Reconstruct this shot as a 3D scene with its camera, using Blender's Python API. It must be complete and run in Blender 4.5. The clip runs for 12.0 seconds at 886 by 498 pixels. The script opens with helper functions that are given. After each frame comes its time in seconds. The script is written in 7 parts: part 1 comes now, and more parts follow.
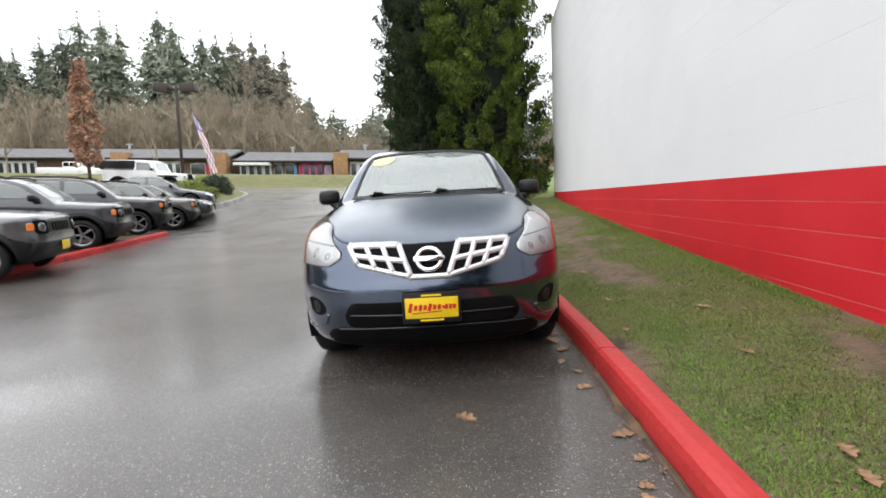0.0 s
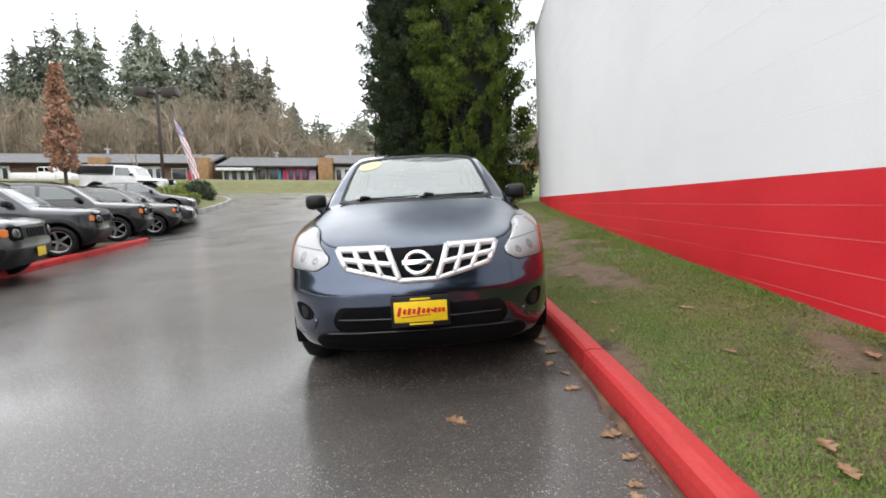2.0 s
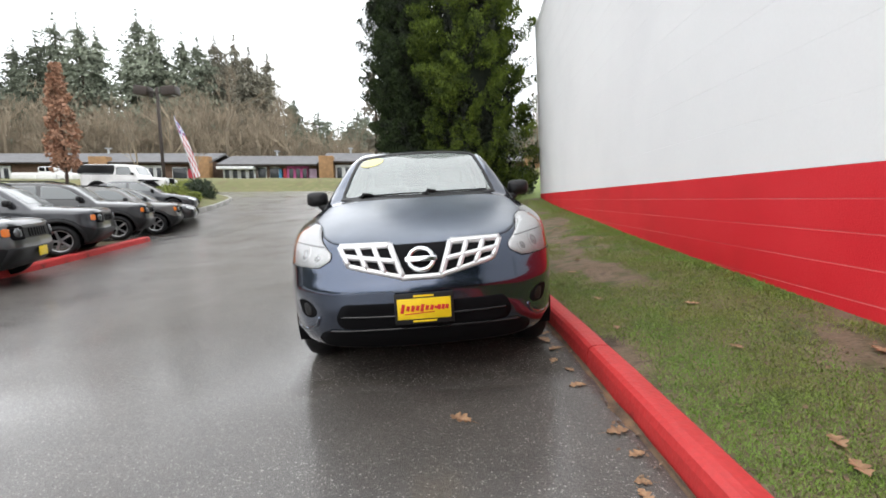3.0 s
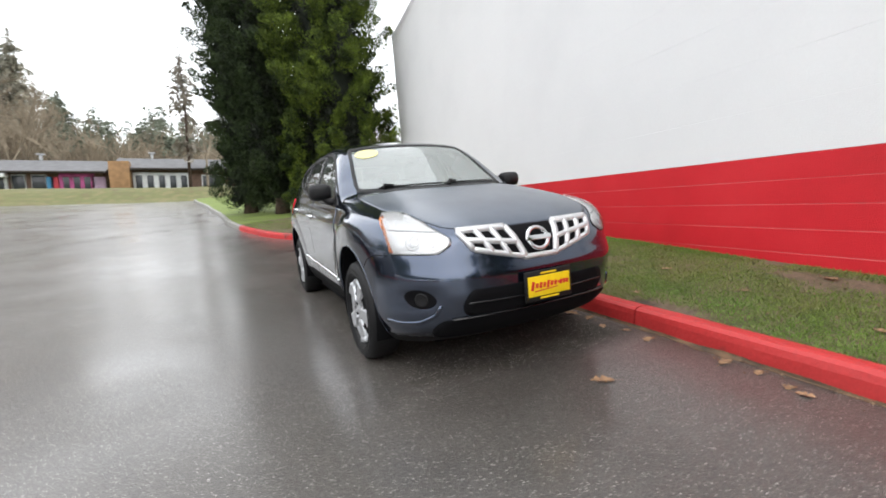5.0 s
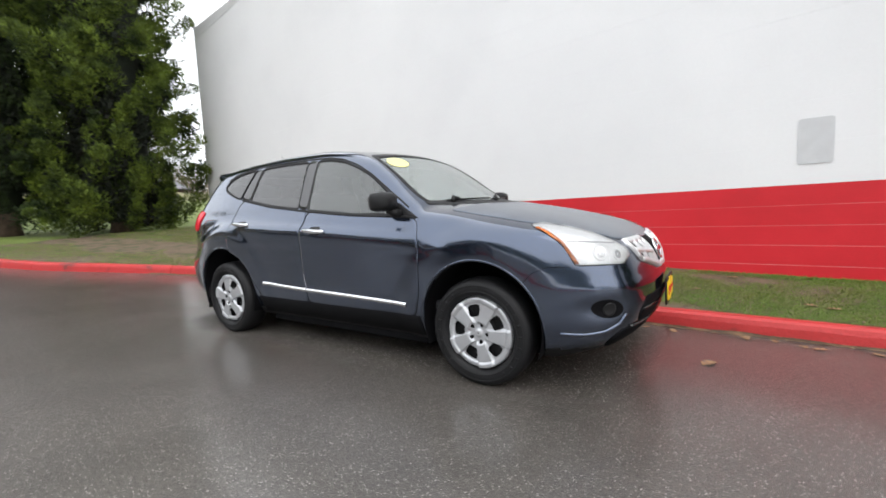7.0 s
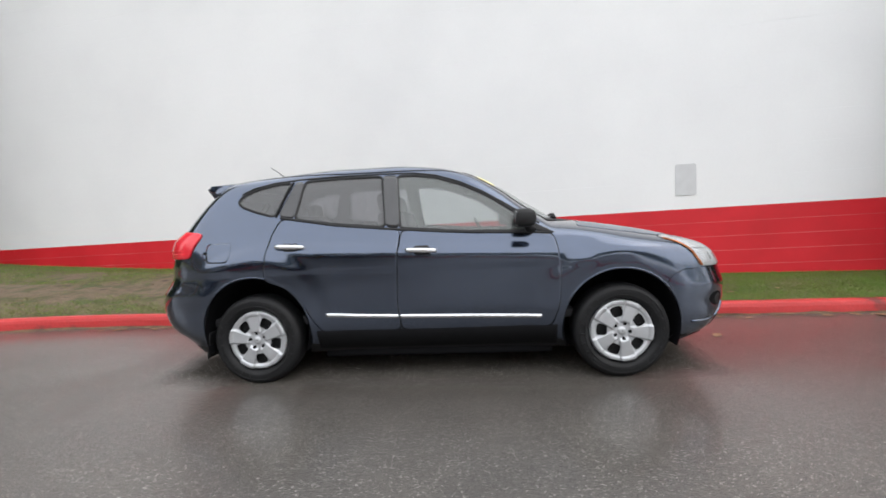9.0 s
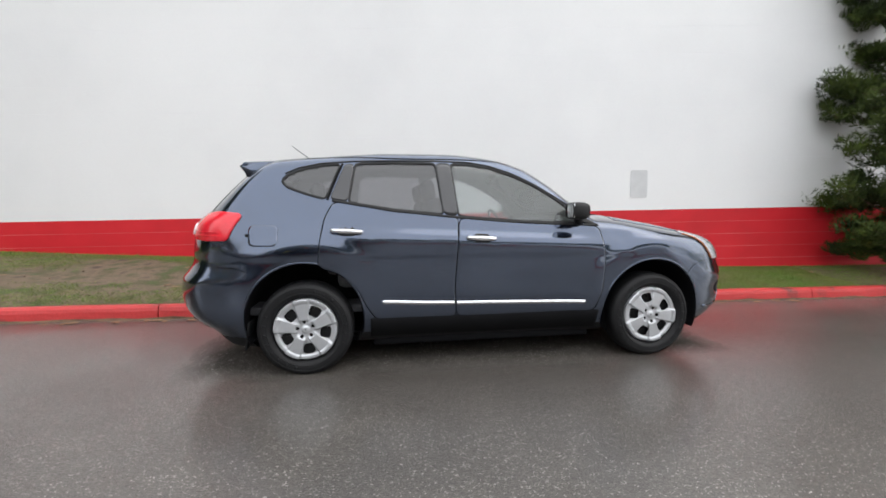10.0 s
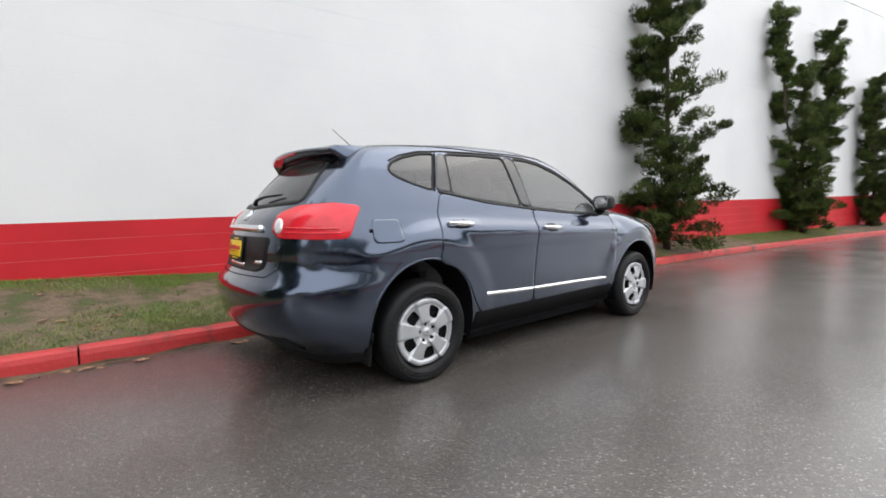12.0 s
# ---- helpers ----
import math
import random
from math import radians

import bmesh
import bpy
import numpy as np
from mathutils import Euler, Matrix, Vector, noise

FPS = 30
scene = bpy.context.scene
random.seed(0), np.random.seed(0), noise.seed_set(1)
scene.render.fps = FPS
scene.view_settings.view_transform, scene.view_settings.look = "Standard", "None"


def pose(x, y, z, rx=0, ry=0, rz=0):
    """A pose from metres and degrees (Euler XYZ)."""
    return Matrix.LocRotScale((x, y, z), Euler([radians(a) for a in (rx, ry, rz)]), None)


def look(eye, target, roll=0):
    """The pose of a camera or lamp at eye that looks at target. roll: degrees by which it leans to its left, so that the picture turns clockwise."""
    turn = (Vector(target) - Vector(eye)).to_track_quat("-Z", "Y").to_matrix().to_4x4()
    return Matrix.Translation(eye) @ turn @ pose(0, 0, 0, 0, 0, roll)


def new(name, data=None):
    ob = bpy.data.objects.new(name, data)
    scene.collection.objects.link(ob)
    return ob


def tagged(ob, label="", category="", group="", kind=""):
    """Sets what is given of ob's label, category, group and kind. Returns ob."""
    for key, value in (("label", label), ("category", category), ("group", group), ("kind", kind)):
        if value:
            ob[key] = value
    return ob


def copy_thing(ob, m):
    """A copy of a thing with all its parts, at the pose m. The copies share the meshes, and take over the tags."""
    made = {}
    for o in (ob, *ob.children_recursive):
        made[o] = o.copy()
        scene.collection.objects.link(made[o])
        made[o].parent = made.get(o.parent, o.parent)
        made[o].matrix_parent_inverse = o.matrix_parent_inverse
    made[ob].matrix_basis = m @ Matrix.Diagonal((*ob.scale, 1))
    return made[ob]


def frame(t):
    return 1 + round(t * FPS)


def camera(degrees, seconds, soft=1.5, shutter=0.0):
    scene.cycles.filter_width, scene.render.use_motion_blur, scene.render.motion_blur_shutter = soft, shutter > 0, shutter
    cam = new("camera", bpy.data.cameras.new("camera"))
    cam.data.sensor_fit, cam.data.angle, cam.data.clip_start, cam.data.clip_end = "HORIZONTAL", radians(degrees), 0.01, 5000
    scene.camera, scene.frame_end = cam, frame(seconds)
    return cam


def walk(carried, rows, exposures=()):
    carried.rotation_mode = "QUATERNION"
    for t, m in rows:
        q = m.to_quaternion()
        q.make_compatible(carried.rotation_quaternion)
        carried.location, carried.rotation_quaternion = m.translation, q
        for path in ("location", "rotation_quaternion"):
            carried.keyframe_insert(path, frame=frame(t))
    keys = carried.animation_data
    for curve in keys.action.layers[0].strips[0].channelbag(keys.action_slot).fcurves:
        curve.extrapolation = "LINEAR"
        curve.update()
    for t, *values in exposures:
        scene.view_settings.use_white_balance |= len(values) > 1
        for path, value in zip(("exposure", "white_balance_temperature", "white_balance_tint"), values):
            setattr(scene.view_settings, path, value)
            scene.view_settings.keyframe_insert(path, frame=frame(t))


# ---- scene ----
cam = camera(91.5, 12.0, soft=1.7, shutter=0.3)
PATH = [
    (0, (0.059, -2.329, 1.154), (0.077, -0.345, 0.898), -3.2),
    (0.5, (0.041, -2.331, 1.149), (0.088, -0.347, 0.905), -3.3),
    (1, (0.063, -2.342, 1.159), (0.109, -0.357, 0.921), -3.6),
    (1.5, (0.048, -2.343, 1.154), (0.107, -0.356, 0.934), -3.5),
    (2, (0.043, -2.337, 1.147), (0.128, -0.352, 0.911), -3.3),
    (2.5, (0.047, -2.333, 1.153), (0.129, -0.351, 0.901), -3.4),
    (2.7, (0.063, -2.326, 1.152), (0.128, -0.343, 0.9), -3.3),
    (4.3, (-0.764, -2.209, 1.044), (-0.273, -0.281, 0.838), -4.1),
    (4.5, (-0.968, -2.118, 1.067), (-0.355, -0.232, 0.813), -2.4),
    (5, (-1.552, -1.921, 1.096), (-0.699, -0.131, 0.835), -4.7),
    (5.5, (-2.006, -1.595, 1.093), (-0.947, 0.079, 0.821), -5.5),
    (6, (-2.452, -1.221, 1.089), (-1.13, 0.264, 0.874), -4.9),
    (6.5, (-2.838, -0.781, 1.095), (-1.332, 0.508, 0.835), -5.3),
    (7, (-3.145, -0.295, 1.134), (-1.476, 0.788, 0.931), -2.4),
    (7.2, (-3.26, -0.106, 1.163), (-1.523, 0.855, 0.92), -3.2),
    (8.8, (-3.916, 1.744, 1.159), (-1.929, 1.919, 1.009), -3.3),
    (9, (-3.96, 1.981, 1.173), (-1.969, 2.123, 1.045), -2.6),
    (9.5, (-4.04, 2.573, 1.152), (-2.051, 2.502, 0.961), -2.7),
    (10, (-3.979, 3.139, 1.166), (-2.011, 2.828, 0.996), -0.2),
    (10.5, (-3.903, 3.727, 1.147), (-2.005, 3.132, 0.94), 0.1),
    (11, (-3.684, 4.268, 1.149), (-1.854, 3.477, 0.988), 1.0),
    (11.5, (-3.445, 4.801, 1.116), (-1.762, 3.733, 0.948), -1.3),
    (12, (-3.081, 5.265, 1.11), (-1.524, 4.021, 0.942), -1.1),
]
walk(cam, [(t, look(eye, aim, lean)) for t, eye, aim, lean in PATH], exposures=((0, 0.14), (2.7, 0.14), (5.0, 0.14), (6.5, 0.14), (9.0, 0.06), (12.0, 0.03)))

# ---- overcast daylight ----
world = bpy.data.worlds.new("overcast_sky")
scene.world = world
world.use_nodes = True
wn, wl = world.node_tree.nodes, world.node_tree.links
wn.clear()
w_out = wn.new("ShaderNodeOutputWorld")
w_bg = wn.new("ShaderNodeBackground")
w_sky = wn.new("ShaderNodeTexSky")
w_sky.sky_type, w_sky.sun_disc = "NISHITA", False
w_sky.sun_elevation, w_sky.sun_rotation = radians(48), radians(200)
w_sky.dust_density, w_sky.air_density, w_sky.ozone_density = 6.0, 1.0, 1.0
w_mix = wn.new("ShaderNodeMixRGB")
w_mix.inputs[0].default_value = 0.86
w_mix.inputs[2].default_value = (15.5, 15.9, 16.4, 1)
wl.new(w_sky.outputs[0], w_mix.inputs[1])
wl.new(w_mix.outputs[0], w_bg.inputs[0])
w_bg.inputs[1].default_value = 0.153
wl.new(w_bg.outputs[0], w_out.inputs[0])
sun_data = bpy.data.lights.new("sun", "SUN")
sun_data.energy, sun_data.angle, sun_data.color = 0.4, radians(40), (1.0, 0.98, 0.95)
sun = new("sun", sun_data)
sun.matrix_world = look((-8, -14, 34), (0, 3, 0))

# ---- materials ----
def material(name, base, rough=0.6, metal=0.0, vary=0.0, scale=8.0, fine=0.0, fine_scale=200.0, bump=0.0, bump_scale=120.0,
             second=None, coat=0.0, rough_vary=0.0, spread=0.0, transmission=0.0, alpha=1.0, emit=None, specular=0.5, coat_rough=0.04, coat_ior=1.5):
    """A procedural surface: base colour with broad stains, fine grain, relief and a spread from object to object."""
    m = bpy.data.materials.new(name)
    m.use_nodes = True
    n, l = m.node_tree.nodes, m.node_tree.links
    p = n["Principled BSDF"]
    p.inputs["Base Color"].default_value = (*base, 1)
    p.inputs["Roughness"].default_value = rough
    p.inputs["Metallic"].default_value = metal
    p.inputs["Coat Weight"].default_value = coat
    p.inputs["Coat Roughness"].default_value = coat_rough
    p.inputs["Coat IOR"].default_value = coat_ior
    p.inputs["Transmission Weight"].default_value = transmission
    p.inputs["Alpha"].default_value = alpha
    p.inputs["Specular IOR Level"].default_value = specular
    if emit:
        p.inputs["Emission Color"].default_value = (*emit[0], 1)
        p.inputs["Emission Strength"].default_value = emit[1]
    co = n.new("ShaderNodeTexCoord")
    colour = None
    if vary or second:
        t = n.new("ShaderNodeTexNoise")
        t.inputs["Scale"].default_value, t.inputs["Detail"].default_value = scale, 5
        l.new(co.outputs["Object"], t.inputs["Vector"])
        r = n.new("ShaderNodeValToRGB")
        other = second or tuple(c * (1 - vary) for c in base)
        r.color_ramp.elements[0].position, r.color_ramp.elements[1].position = 0.35, 0.68
        r.color_ramp.elements[0].color, r.color_ramp.elements[1].color = (*other, 1), (*base, 1)
        l.new(t.outputs["Fac"], r.inputs["Fac"])
        colour = r.outputs["Color"]
        if rough_vary:
            mr = n.new("ShaderNodeMapRange")
            mr.inputs["To Min"].default_value, mr.inputs["To Max"].default_value = rough - rough_vary, rough + rough_vary
            l.new(t.outputs["Fac"], mr.inputs["Value"])
            l.new(mr.outputs["Result"], p.inputs["Roughness"])
    if fine:
        t2 = n.new("ShaderNodeTexNoise")
        t2.inputs["Scale"].default_value, t2.inputs["Detail"].default_value = fine_scale, 3
        l.new(co.outputs["Object"], t2.inputs["Vector"])
        mr2 = n.new("ShaderNodeMapRange")
        mr2.inputs["To Min"].default_value, mr2.inputs["To Max"].default_value = 1 - fine, 1 + fine
        l.new(t2.outputs["Fac"], mr2.inputs["Value"])
        mx = n.new("ShaderNodeMixRGB")
        mx.blend_type, mx.inputs[0].default_value = "MULTIPLY", 1
        mx.inputs[1].default_value = (*base, 1)
        if colour:
            l.new(colour, mx.inputs[1])
        l.new(mr2.outputs["Result"], mx.inputs[2])
        colour = mx.outputs["Color"]
    if spread:
        oi = n.new("ShaderNodeObjectInfo")
        gi = n.new("ShaderNodeNewGeometry")
        ad = n.new("ShaderNodeMath")
        ad.operation = "ADD"
        l.new(oi.outputs["Random"], ad.inputs[0])
        l.new(gi.outputs["Random Per Island"], ad.inputs[1])
        mr3 = n.new("ShaderNodeMapRange")
        mr3.inputs["From Max"].default_value = 2
        mr3.inputs["To Min"].default_value, mr3.inputs["To Max"].default_value = 1 - spread, 1 + spread
        l.new(ad.outputs[0], mr3.inputs["Value"])
        mx3 = n.new("ShaderNodeMixRGB")
        mx3.blend_type, mx3.inputs[0].default_value = "MULTIPLY", 1
        mx3.inputs[1].default_value = (*base, 1)
        if colour:
            l.new(colour, mx3.inputs[1])
        l.new(mr3.outputs["Result"], mx3.inputs[2])
        colour = mx3.outputs["Color"]
    if colour:
        l.new(colour, p.inputs["Base Color"])
    if bump:
        t4 = n.new("ShaderNodeTexNoise")
        t4.inputs["Scale"].default_value, t4.inputs["Detail"].default_value = bump_scale, 4
        l.new(co.outputs["Object"], t4.inputs["Vector"])
        b = n.new("ShaderNodeBump")
        b.inputs["Strength"].default_value, b.inputs["Distance"].default_value = bump, 0.01
        l.new(t4.outputs["Fac"], b.inputs["Height"])
        l.new(b.outputs["Normal"], p.inputs["Normal"])
    return m


PAINT = material("slate_blue_metallic_paint", (0.054, 0.073, 0.117), 0.18, 0.94, vary=0.10, scale=3.0, fine=0.10, fine_scale=900, coat=1.0, coat_rough=0.05, coat_ior=1.6)
# bonnet only: base paler than PAINT, sky light is put into the colour
PAINT_WET_SKYLIT = material("wet_skylit_slate_blue_paint", (0.100, 0.121, 0.160), 0.50, 0.80, vary=0.15, scale=5.0, fine=0.12, fine_scale=600, coat=1.0, coat_rough=0.26, bump=0.05, bump_scale=260)
BLACK_TRIM = material("black_plastic", (0.011, 0.011, 0.012), 0.5, vary=0.2, fine=0.2, fine_scale=600, bump=0.05, bump_scale=900, specular=0.3)
SILL_SHADE = material("matt_black_sill_shade", (0.005, 0.005, 0.006), 0.75, vary=0.2, specular=0.15)
GAP = material("panel_gap_shadow_rubber", (0.005, 0.005, 0.006), 0.8, specular=0.1)
SATIN = material("satin_silver_plastic", (0.70, 0.70, 0.71), 0.34, 0.55, vary=0.08, scale=14)
CHROME = material("chrome", (0.82, 0.83, 0.85), 0.12, 1.0, vary=0.06, scale=12)
HUBCAP = material("silver_hubcap_plastic", (0.52, 0.53, 0.55), 0.34, 0.6, vary=0.1, scale=9, fine=0.06)
RUBBER = material("tyre_rubber", (0.010, 0.010, 0.011), 0.55, vary=0.35, scale=7, fine=0.25, fine_scale=160, bump=0.15, bump_scale=200, specular=0.28)
LAMP_BOWL = material("lamp_reflector", (0.88, 0.89, 0.90), 0.30, 0.45, vary=0.12, scale=26)
LAMP_DEEP = material("deep_lamp_reflector", (0.80, 0.81, 0.82), 0.25, 0.5, vary=0.2, scale=40)
LAMP_EDGE = material("grey_lamp_bezel", (0.34, 0.35, 0.36), 0.3, 0.6, vary=0.2, scale=30)
AMBER = material("amber_lens", (0.75, 0.2, 0.03), 0.15, vary=0.15, scale=40, coat=0.6)
RED_LENS = material("red_tail_lens", (0.78, 0.018, 0.035), 0.22, vary=0.2, scale=14, coat=0.3)
YELLOW = material("yellow_plate_insert", (0.85, 0.6, 0.01), 0.4, vary=0.08, scale=30)
RED_INK = material("red_ink", (0.55, 0.02, 0.02), 0.5)
INTERIOR = material("dark_grey_cloth", (0.05, 0.05, 0.055), 0.9, vary=0.2, scale=20, fine=0.2, fine_scale=500)


def thin_glass(name, tint, gloss=0.0, ior=1.5, sky_veil=0.0, sky_veil_colour=(0.8, 0.86, 0.84)):
    """A pane: what passes is tinted, what grazes it is mirrored; a pale diffuse share paints in sky reflection."""
    m = bpy.data.materials.new(name)
    m.use_nodes = True
    n, l = m.node_tree.nodes, m.node_tree.links
    n.clear()
    out, mix, film = n.new("ShaderNodeOutputMaterial"), n.new("ShaderNodeMixShader"), n.new("ShaderNodeMixShader")
    tr, gl, fr, df = n.new("ShaderNodeBsdfTransparent"), n.new("ShaderNodeBsdfGlossy"), n.new("ShaderNodeFresnel"), n.new("ShaderNodeBsdfDiffuse")
    tr.inputs[0].default_value = (*tint, 1)
    df.inputs[0].default_value = (*sky_veil_colour, 1)
    gl.inputs["Roughness"].default_value = gloss
    fr.inputs[0].default_value = ior
    film.inputs[0].default_value = sky_veil
    l.new(tr.outputs[0], film.inputs[1])
    l.new(df.outputs[0], film.inputs[2])
    l.new(fr.outputs[0], mix.inputs[0])
    l.new(film.outputs[0], mix.inputs[1])
    l.new(gl.outputs[0], mix.inputs[2])
    l.new(mix.outputs[0], out.inputs[0])
    return m


# each pane's pale diffuse share stands for the sky it would mirror
GLASS_CLEAR = thin_glass("windscreen_glass", (0.84, 0.90, 0.87), ior=2.0, sky_veil=0.26, sky_veil_colour=(0.84, 0.92, 0.89))
GLASS_DOOR = thin_glass("door_glass", (0.62, 0.645, 0.65), ior=1.75, sky_veil=0.09)
GLASS_TINT = thin_glass("privacy_glass", (0.36, 0.36, 0.38), ior=1.75, sky_veil=0.09, sky_veil_colour=(0.5, 0.5, 0.52))
LAMP_LENS = thin_glass("lamp_lens", (0.95, 0.95, 0.95), ior=1.55, sky_veil=0.07, sky_veil_colour=(0.85, 0.86, 0.87))
PILLAR = material("glossy_pillar_film", (0.026, 0.026, 0.029), 0.16, vary=0.15, scale=6, specular=0.75)
GREY_PAINT = material("grey_enamel", (0.42, 0.43, 0.44), 0.5, vary=0.1, scale=9)


def asphalt_material():
    m = bpy.data.materials.new("wet_asphalt")
    m.use_nodes = True
    n, l = m.node_tree.nodes, m.node_tree.links
    p = n["Principled BSDF"]
    co = n.new("ShaderNodeTexCoord")
    big, mid, vor = n.new("ShaderNodeTexNoise"), n.new("ShaderNodeTexNoise"), n.new("ShaderNodeTexVoronoi")
    big.inputs["Scale"].default_value, big.inputs["Detail"].default_value = 0.35, 4
    mid.inputs["Scale"].default_value, mid.inputs["Detail"].default_value = 2.6, 6
    vor.inputs["Scale"].default_value = 185
    for t in (big, mid, vor):
        l.new(co.outputs["Object"], t.inputs["Vector"])
    stone = n.new("ShaderNodeValToRGB")
    stone.color_ramp.elements[0].position, stone.color_ramp.elements[0].color = 0.0, (0.060, 0.054, 0.048, 1)
    stone.color_ramp.elements[1].position, stone.color_ramp.elements[1].color = 1.0, (0.50, 0.47, 0.44, 1)
    e = stone.color_ramp.elements.new(0.945)
    e.color = (0.132, 0.119, 0.106, 1)
    sep = n.new("ShaderNodeSeparateColor")
    l.new(vor.outputs["Color"], sep.inputs[0])
    l.new(sep.outputs[0], stone.inputs["Fac"])
    mul = n.new("ShaderNodeMixRGB")
    mul.blend_type, mul.inputs[0].default_value = "MULTIPLY", 1.0
    wet = n.new("ShaderNodeMapRange")
    wet.inputs["From Min"].default_value, wet.inputs["From Max"].default_value = 0.3, 0.7
    wet.inputs["To Min"].default_value, wet.inputs["To Max"].default_value = 0.86, 1.12
    l.new(mid.outputs["Fac"], wet.inputs["Value"])
    l.new(stone.outputs["Color"], mul.inputs[1])
    l.new(wet.outputs["Result"], mul.inputs[2])
    l.new(mul.outputs["Color"], p.inputs["Base Color"])
    add = n.new("ShaderNodeMath")
    add.operation = "MULTIPLY_ADD"
    add.inputs[1].default_value = 0.6
    l.new(mid.outputs["Fac"], add.inputs[0])
    l.new(big.outputs["Fac"], add.inputs[2])
    rg = n.new("ShaderNodeMapRange")
    rg.inputs["From Min"].default_value, rg.inputs["From Max"].default_value = 0.6, 1.0
    rg.inputs["To Min"].default_value, rg.inputs["To Max"].default_value = 0.36, 0.48
    l.new(add.outputs[0], rg.inputs["Value"])
    # wettest by the kerb, down the cross slope; the car's shade is painted there
    place, wet_and_shade = n.new("ShaderNodeSeparateXYZ"), n.new("ShaderNodeMapRange")
    l.new(co.outputs["Object"], place.inputs[0])
    wet_and_shade.inputs["From Min"].default_value, wet_and_shade.inputs["From Max"].default_value = -3.6, -0.5
    wet_and_shade.inputs["To Min"].default_value, wet_and_shade.inputs["To Max"].default_value = 1.0, 0.76
    wet_and_shade.interpolation_type = "SMOOTHSTEP"
    l.new(place.outputs[0], wet_and_shade.inputs["Value"])
    damp, dark = n.new("ShaderNodeMath"), n.new("ShaderNodeMixRGB")
    damp.operation = "MULTIPLY"
    l.new(rg.outputs["Result"], damp.inputs[0])
    l.new(wet_and_shade.outputs["Result"], damp.inputs[1])
    # darker colour beside the car stands for its shade on the ground
    car_shade = n.new("ShaderNodeMapRange")
    car_shade.inputs["From Min"].default_value, car_shade.inputs["From Max"].default_value = 0.76, 1.0
    car_shade.inputs["To Min"].default_value, car_shade.inputs["To Max"].default_value = 0.76, 1.0
    l.new(wet_and_shade.outputs["Result"], car_shade.inputs["Value"])
    dark.blend_type, dark.inputs[0].default_value = "MULTIPLY", 1.0
    l.new(mul.outputs["Color"], dark.inputs[1])
    l.new(car_shade.outputs["Result"], dark.inputs[2])
    l.new(dark.outputs["Color"], p.inputs["Base Color"])
    # a film of water that fills the low spots, smoother than the stones
    film, pool = n.new("ShaderNodeTexNoise"), n.new("ShaderNodeMapRange")
    film.inputs["Scale"].default_value, film.inputs["Detail"].default_value = 0.9, 5
    l.new(co.outputs["Object"], film.inputs["Vector"])
    pool.inputs["From Min"].default_value, pool.inputs["From Max"].default_value = 0.35, 0.65
    pool.inputs["To Min"].default_value, pool.inputs["To Max"].default_value = 0.68, 1.0
    l.new(film.outputs["Fac"], pool.inputs["Value"])
    # the ground under the parked car has stayed dry
    stray = n.new("ShaderNodeMath")
    stray.operation = "MULTIPLY_ADD"
    stray.inputs[1].default_value, stray.inputs[2].default_value = 0.5, -0.25
    l.new(film.outputs["Fac"], stray.inputs[0])

    def span(axis, a, b, soft):
        """1 inside a to b, fading over soft, with a wandering edge."""
        mid, off, far_, out_ = n.new("ShaderNodeMath"), n.new("ShaderNodeMath"), n.new("ShaderNodeMath"), n.new("ShaderNodeMapRange")
        mid.operation, off.operation, far_.operation = "SUBTRACT", "ABSOLUTE", "ADD"
        mid.inputs[1].default_value = (a + b) / 2
        l.new(place.outputs[axis], mid.inputs[0])
        l.new(mid.outputs[0], off.inputs[0])
        l.new(off.outputs[0], far_.inputs[0])
        l.new(stray.outputs[0], far_.inputs[1])
        out_.inputs["From Min"].default_value, out_.inputs["From Max"].default_value = (b - a) / 2 - soft, (b - a) / 2
        out_.inputs["To Min"].default_value, out_.inputs["To Max"].default_value = 1.0, 0.0
        l.new(far_.outputs[0], out_.inputs["Value"])
        return out_.outputs["Result"]
    dry, wetness, drier = n.new("ShaderNodeMath"), n.new("ShaderNodeMath"), n.new("ShaderNodeMath")
    dry.operation, wetness.operation, drier.operation = "MULTIPLY", "SUBTRACT", "MULTIPLY"
    l.new(span(0, -0.98, 1.04, 0.30), dry.inputs[0])
    l.new(span(1, 0.08, 4.62, 0.25), dry.inputs[1])
    wetness.inputs[0].default_value = 1.0
    l.new(dry.outputs[0], wetness.inputs[1])
    l.new(pool.outputs["Result"], drier.inputs[0])
    l.new(wetness.outputs[0], drier.inputs[1])
    l.new(drier.outputs[0], p.inputs["Coat Weight"])
    rough_dry = n.new("ShaderNodeMix")
    l.new(dry.outputs[0], rough_dry.inputs["Factor"])
    l.new(damp.outputs[0], rough_dry.inputs["A"])
    rough_dry.inputs["B"].default_value = 0.95
    l.new(rough_dry.outputs["Result"], p.inputs["Roughness"])
    sheen = n.new("ShaderNodeMath")
    sheen.operation = "MULTIPLY"
    sheen.inputs[1].default_value = 0.35
    l.new(wetness.outputs[0], sheen.inputs[0])
    l.new(sheen.outputs[0], p.inputs["Specular IOR Level"])
    p.inputs["Coat IOR"].default_value = 1.40
    skin = n.new("ShaderNodeMapRange")
    skin.inputs["From Min"].default_value, skin.inputs["From Max"].default_value = 0.3, 0.7
    skin.inputs["To Min"].default_value, skin.inputs["To Max"].default_value = 0.25, 0.15
    l.new(film.outputs["Fac"], skin.inputs["Value"])
    l.new(skin.outputs["Result"], p.inputs["Coat Roughness"])
    ripple, rb = n.new("ShaderNodeTexNoise"), n.new("ShaderNodeBump")
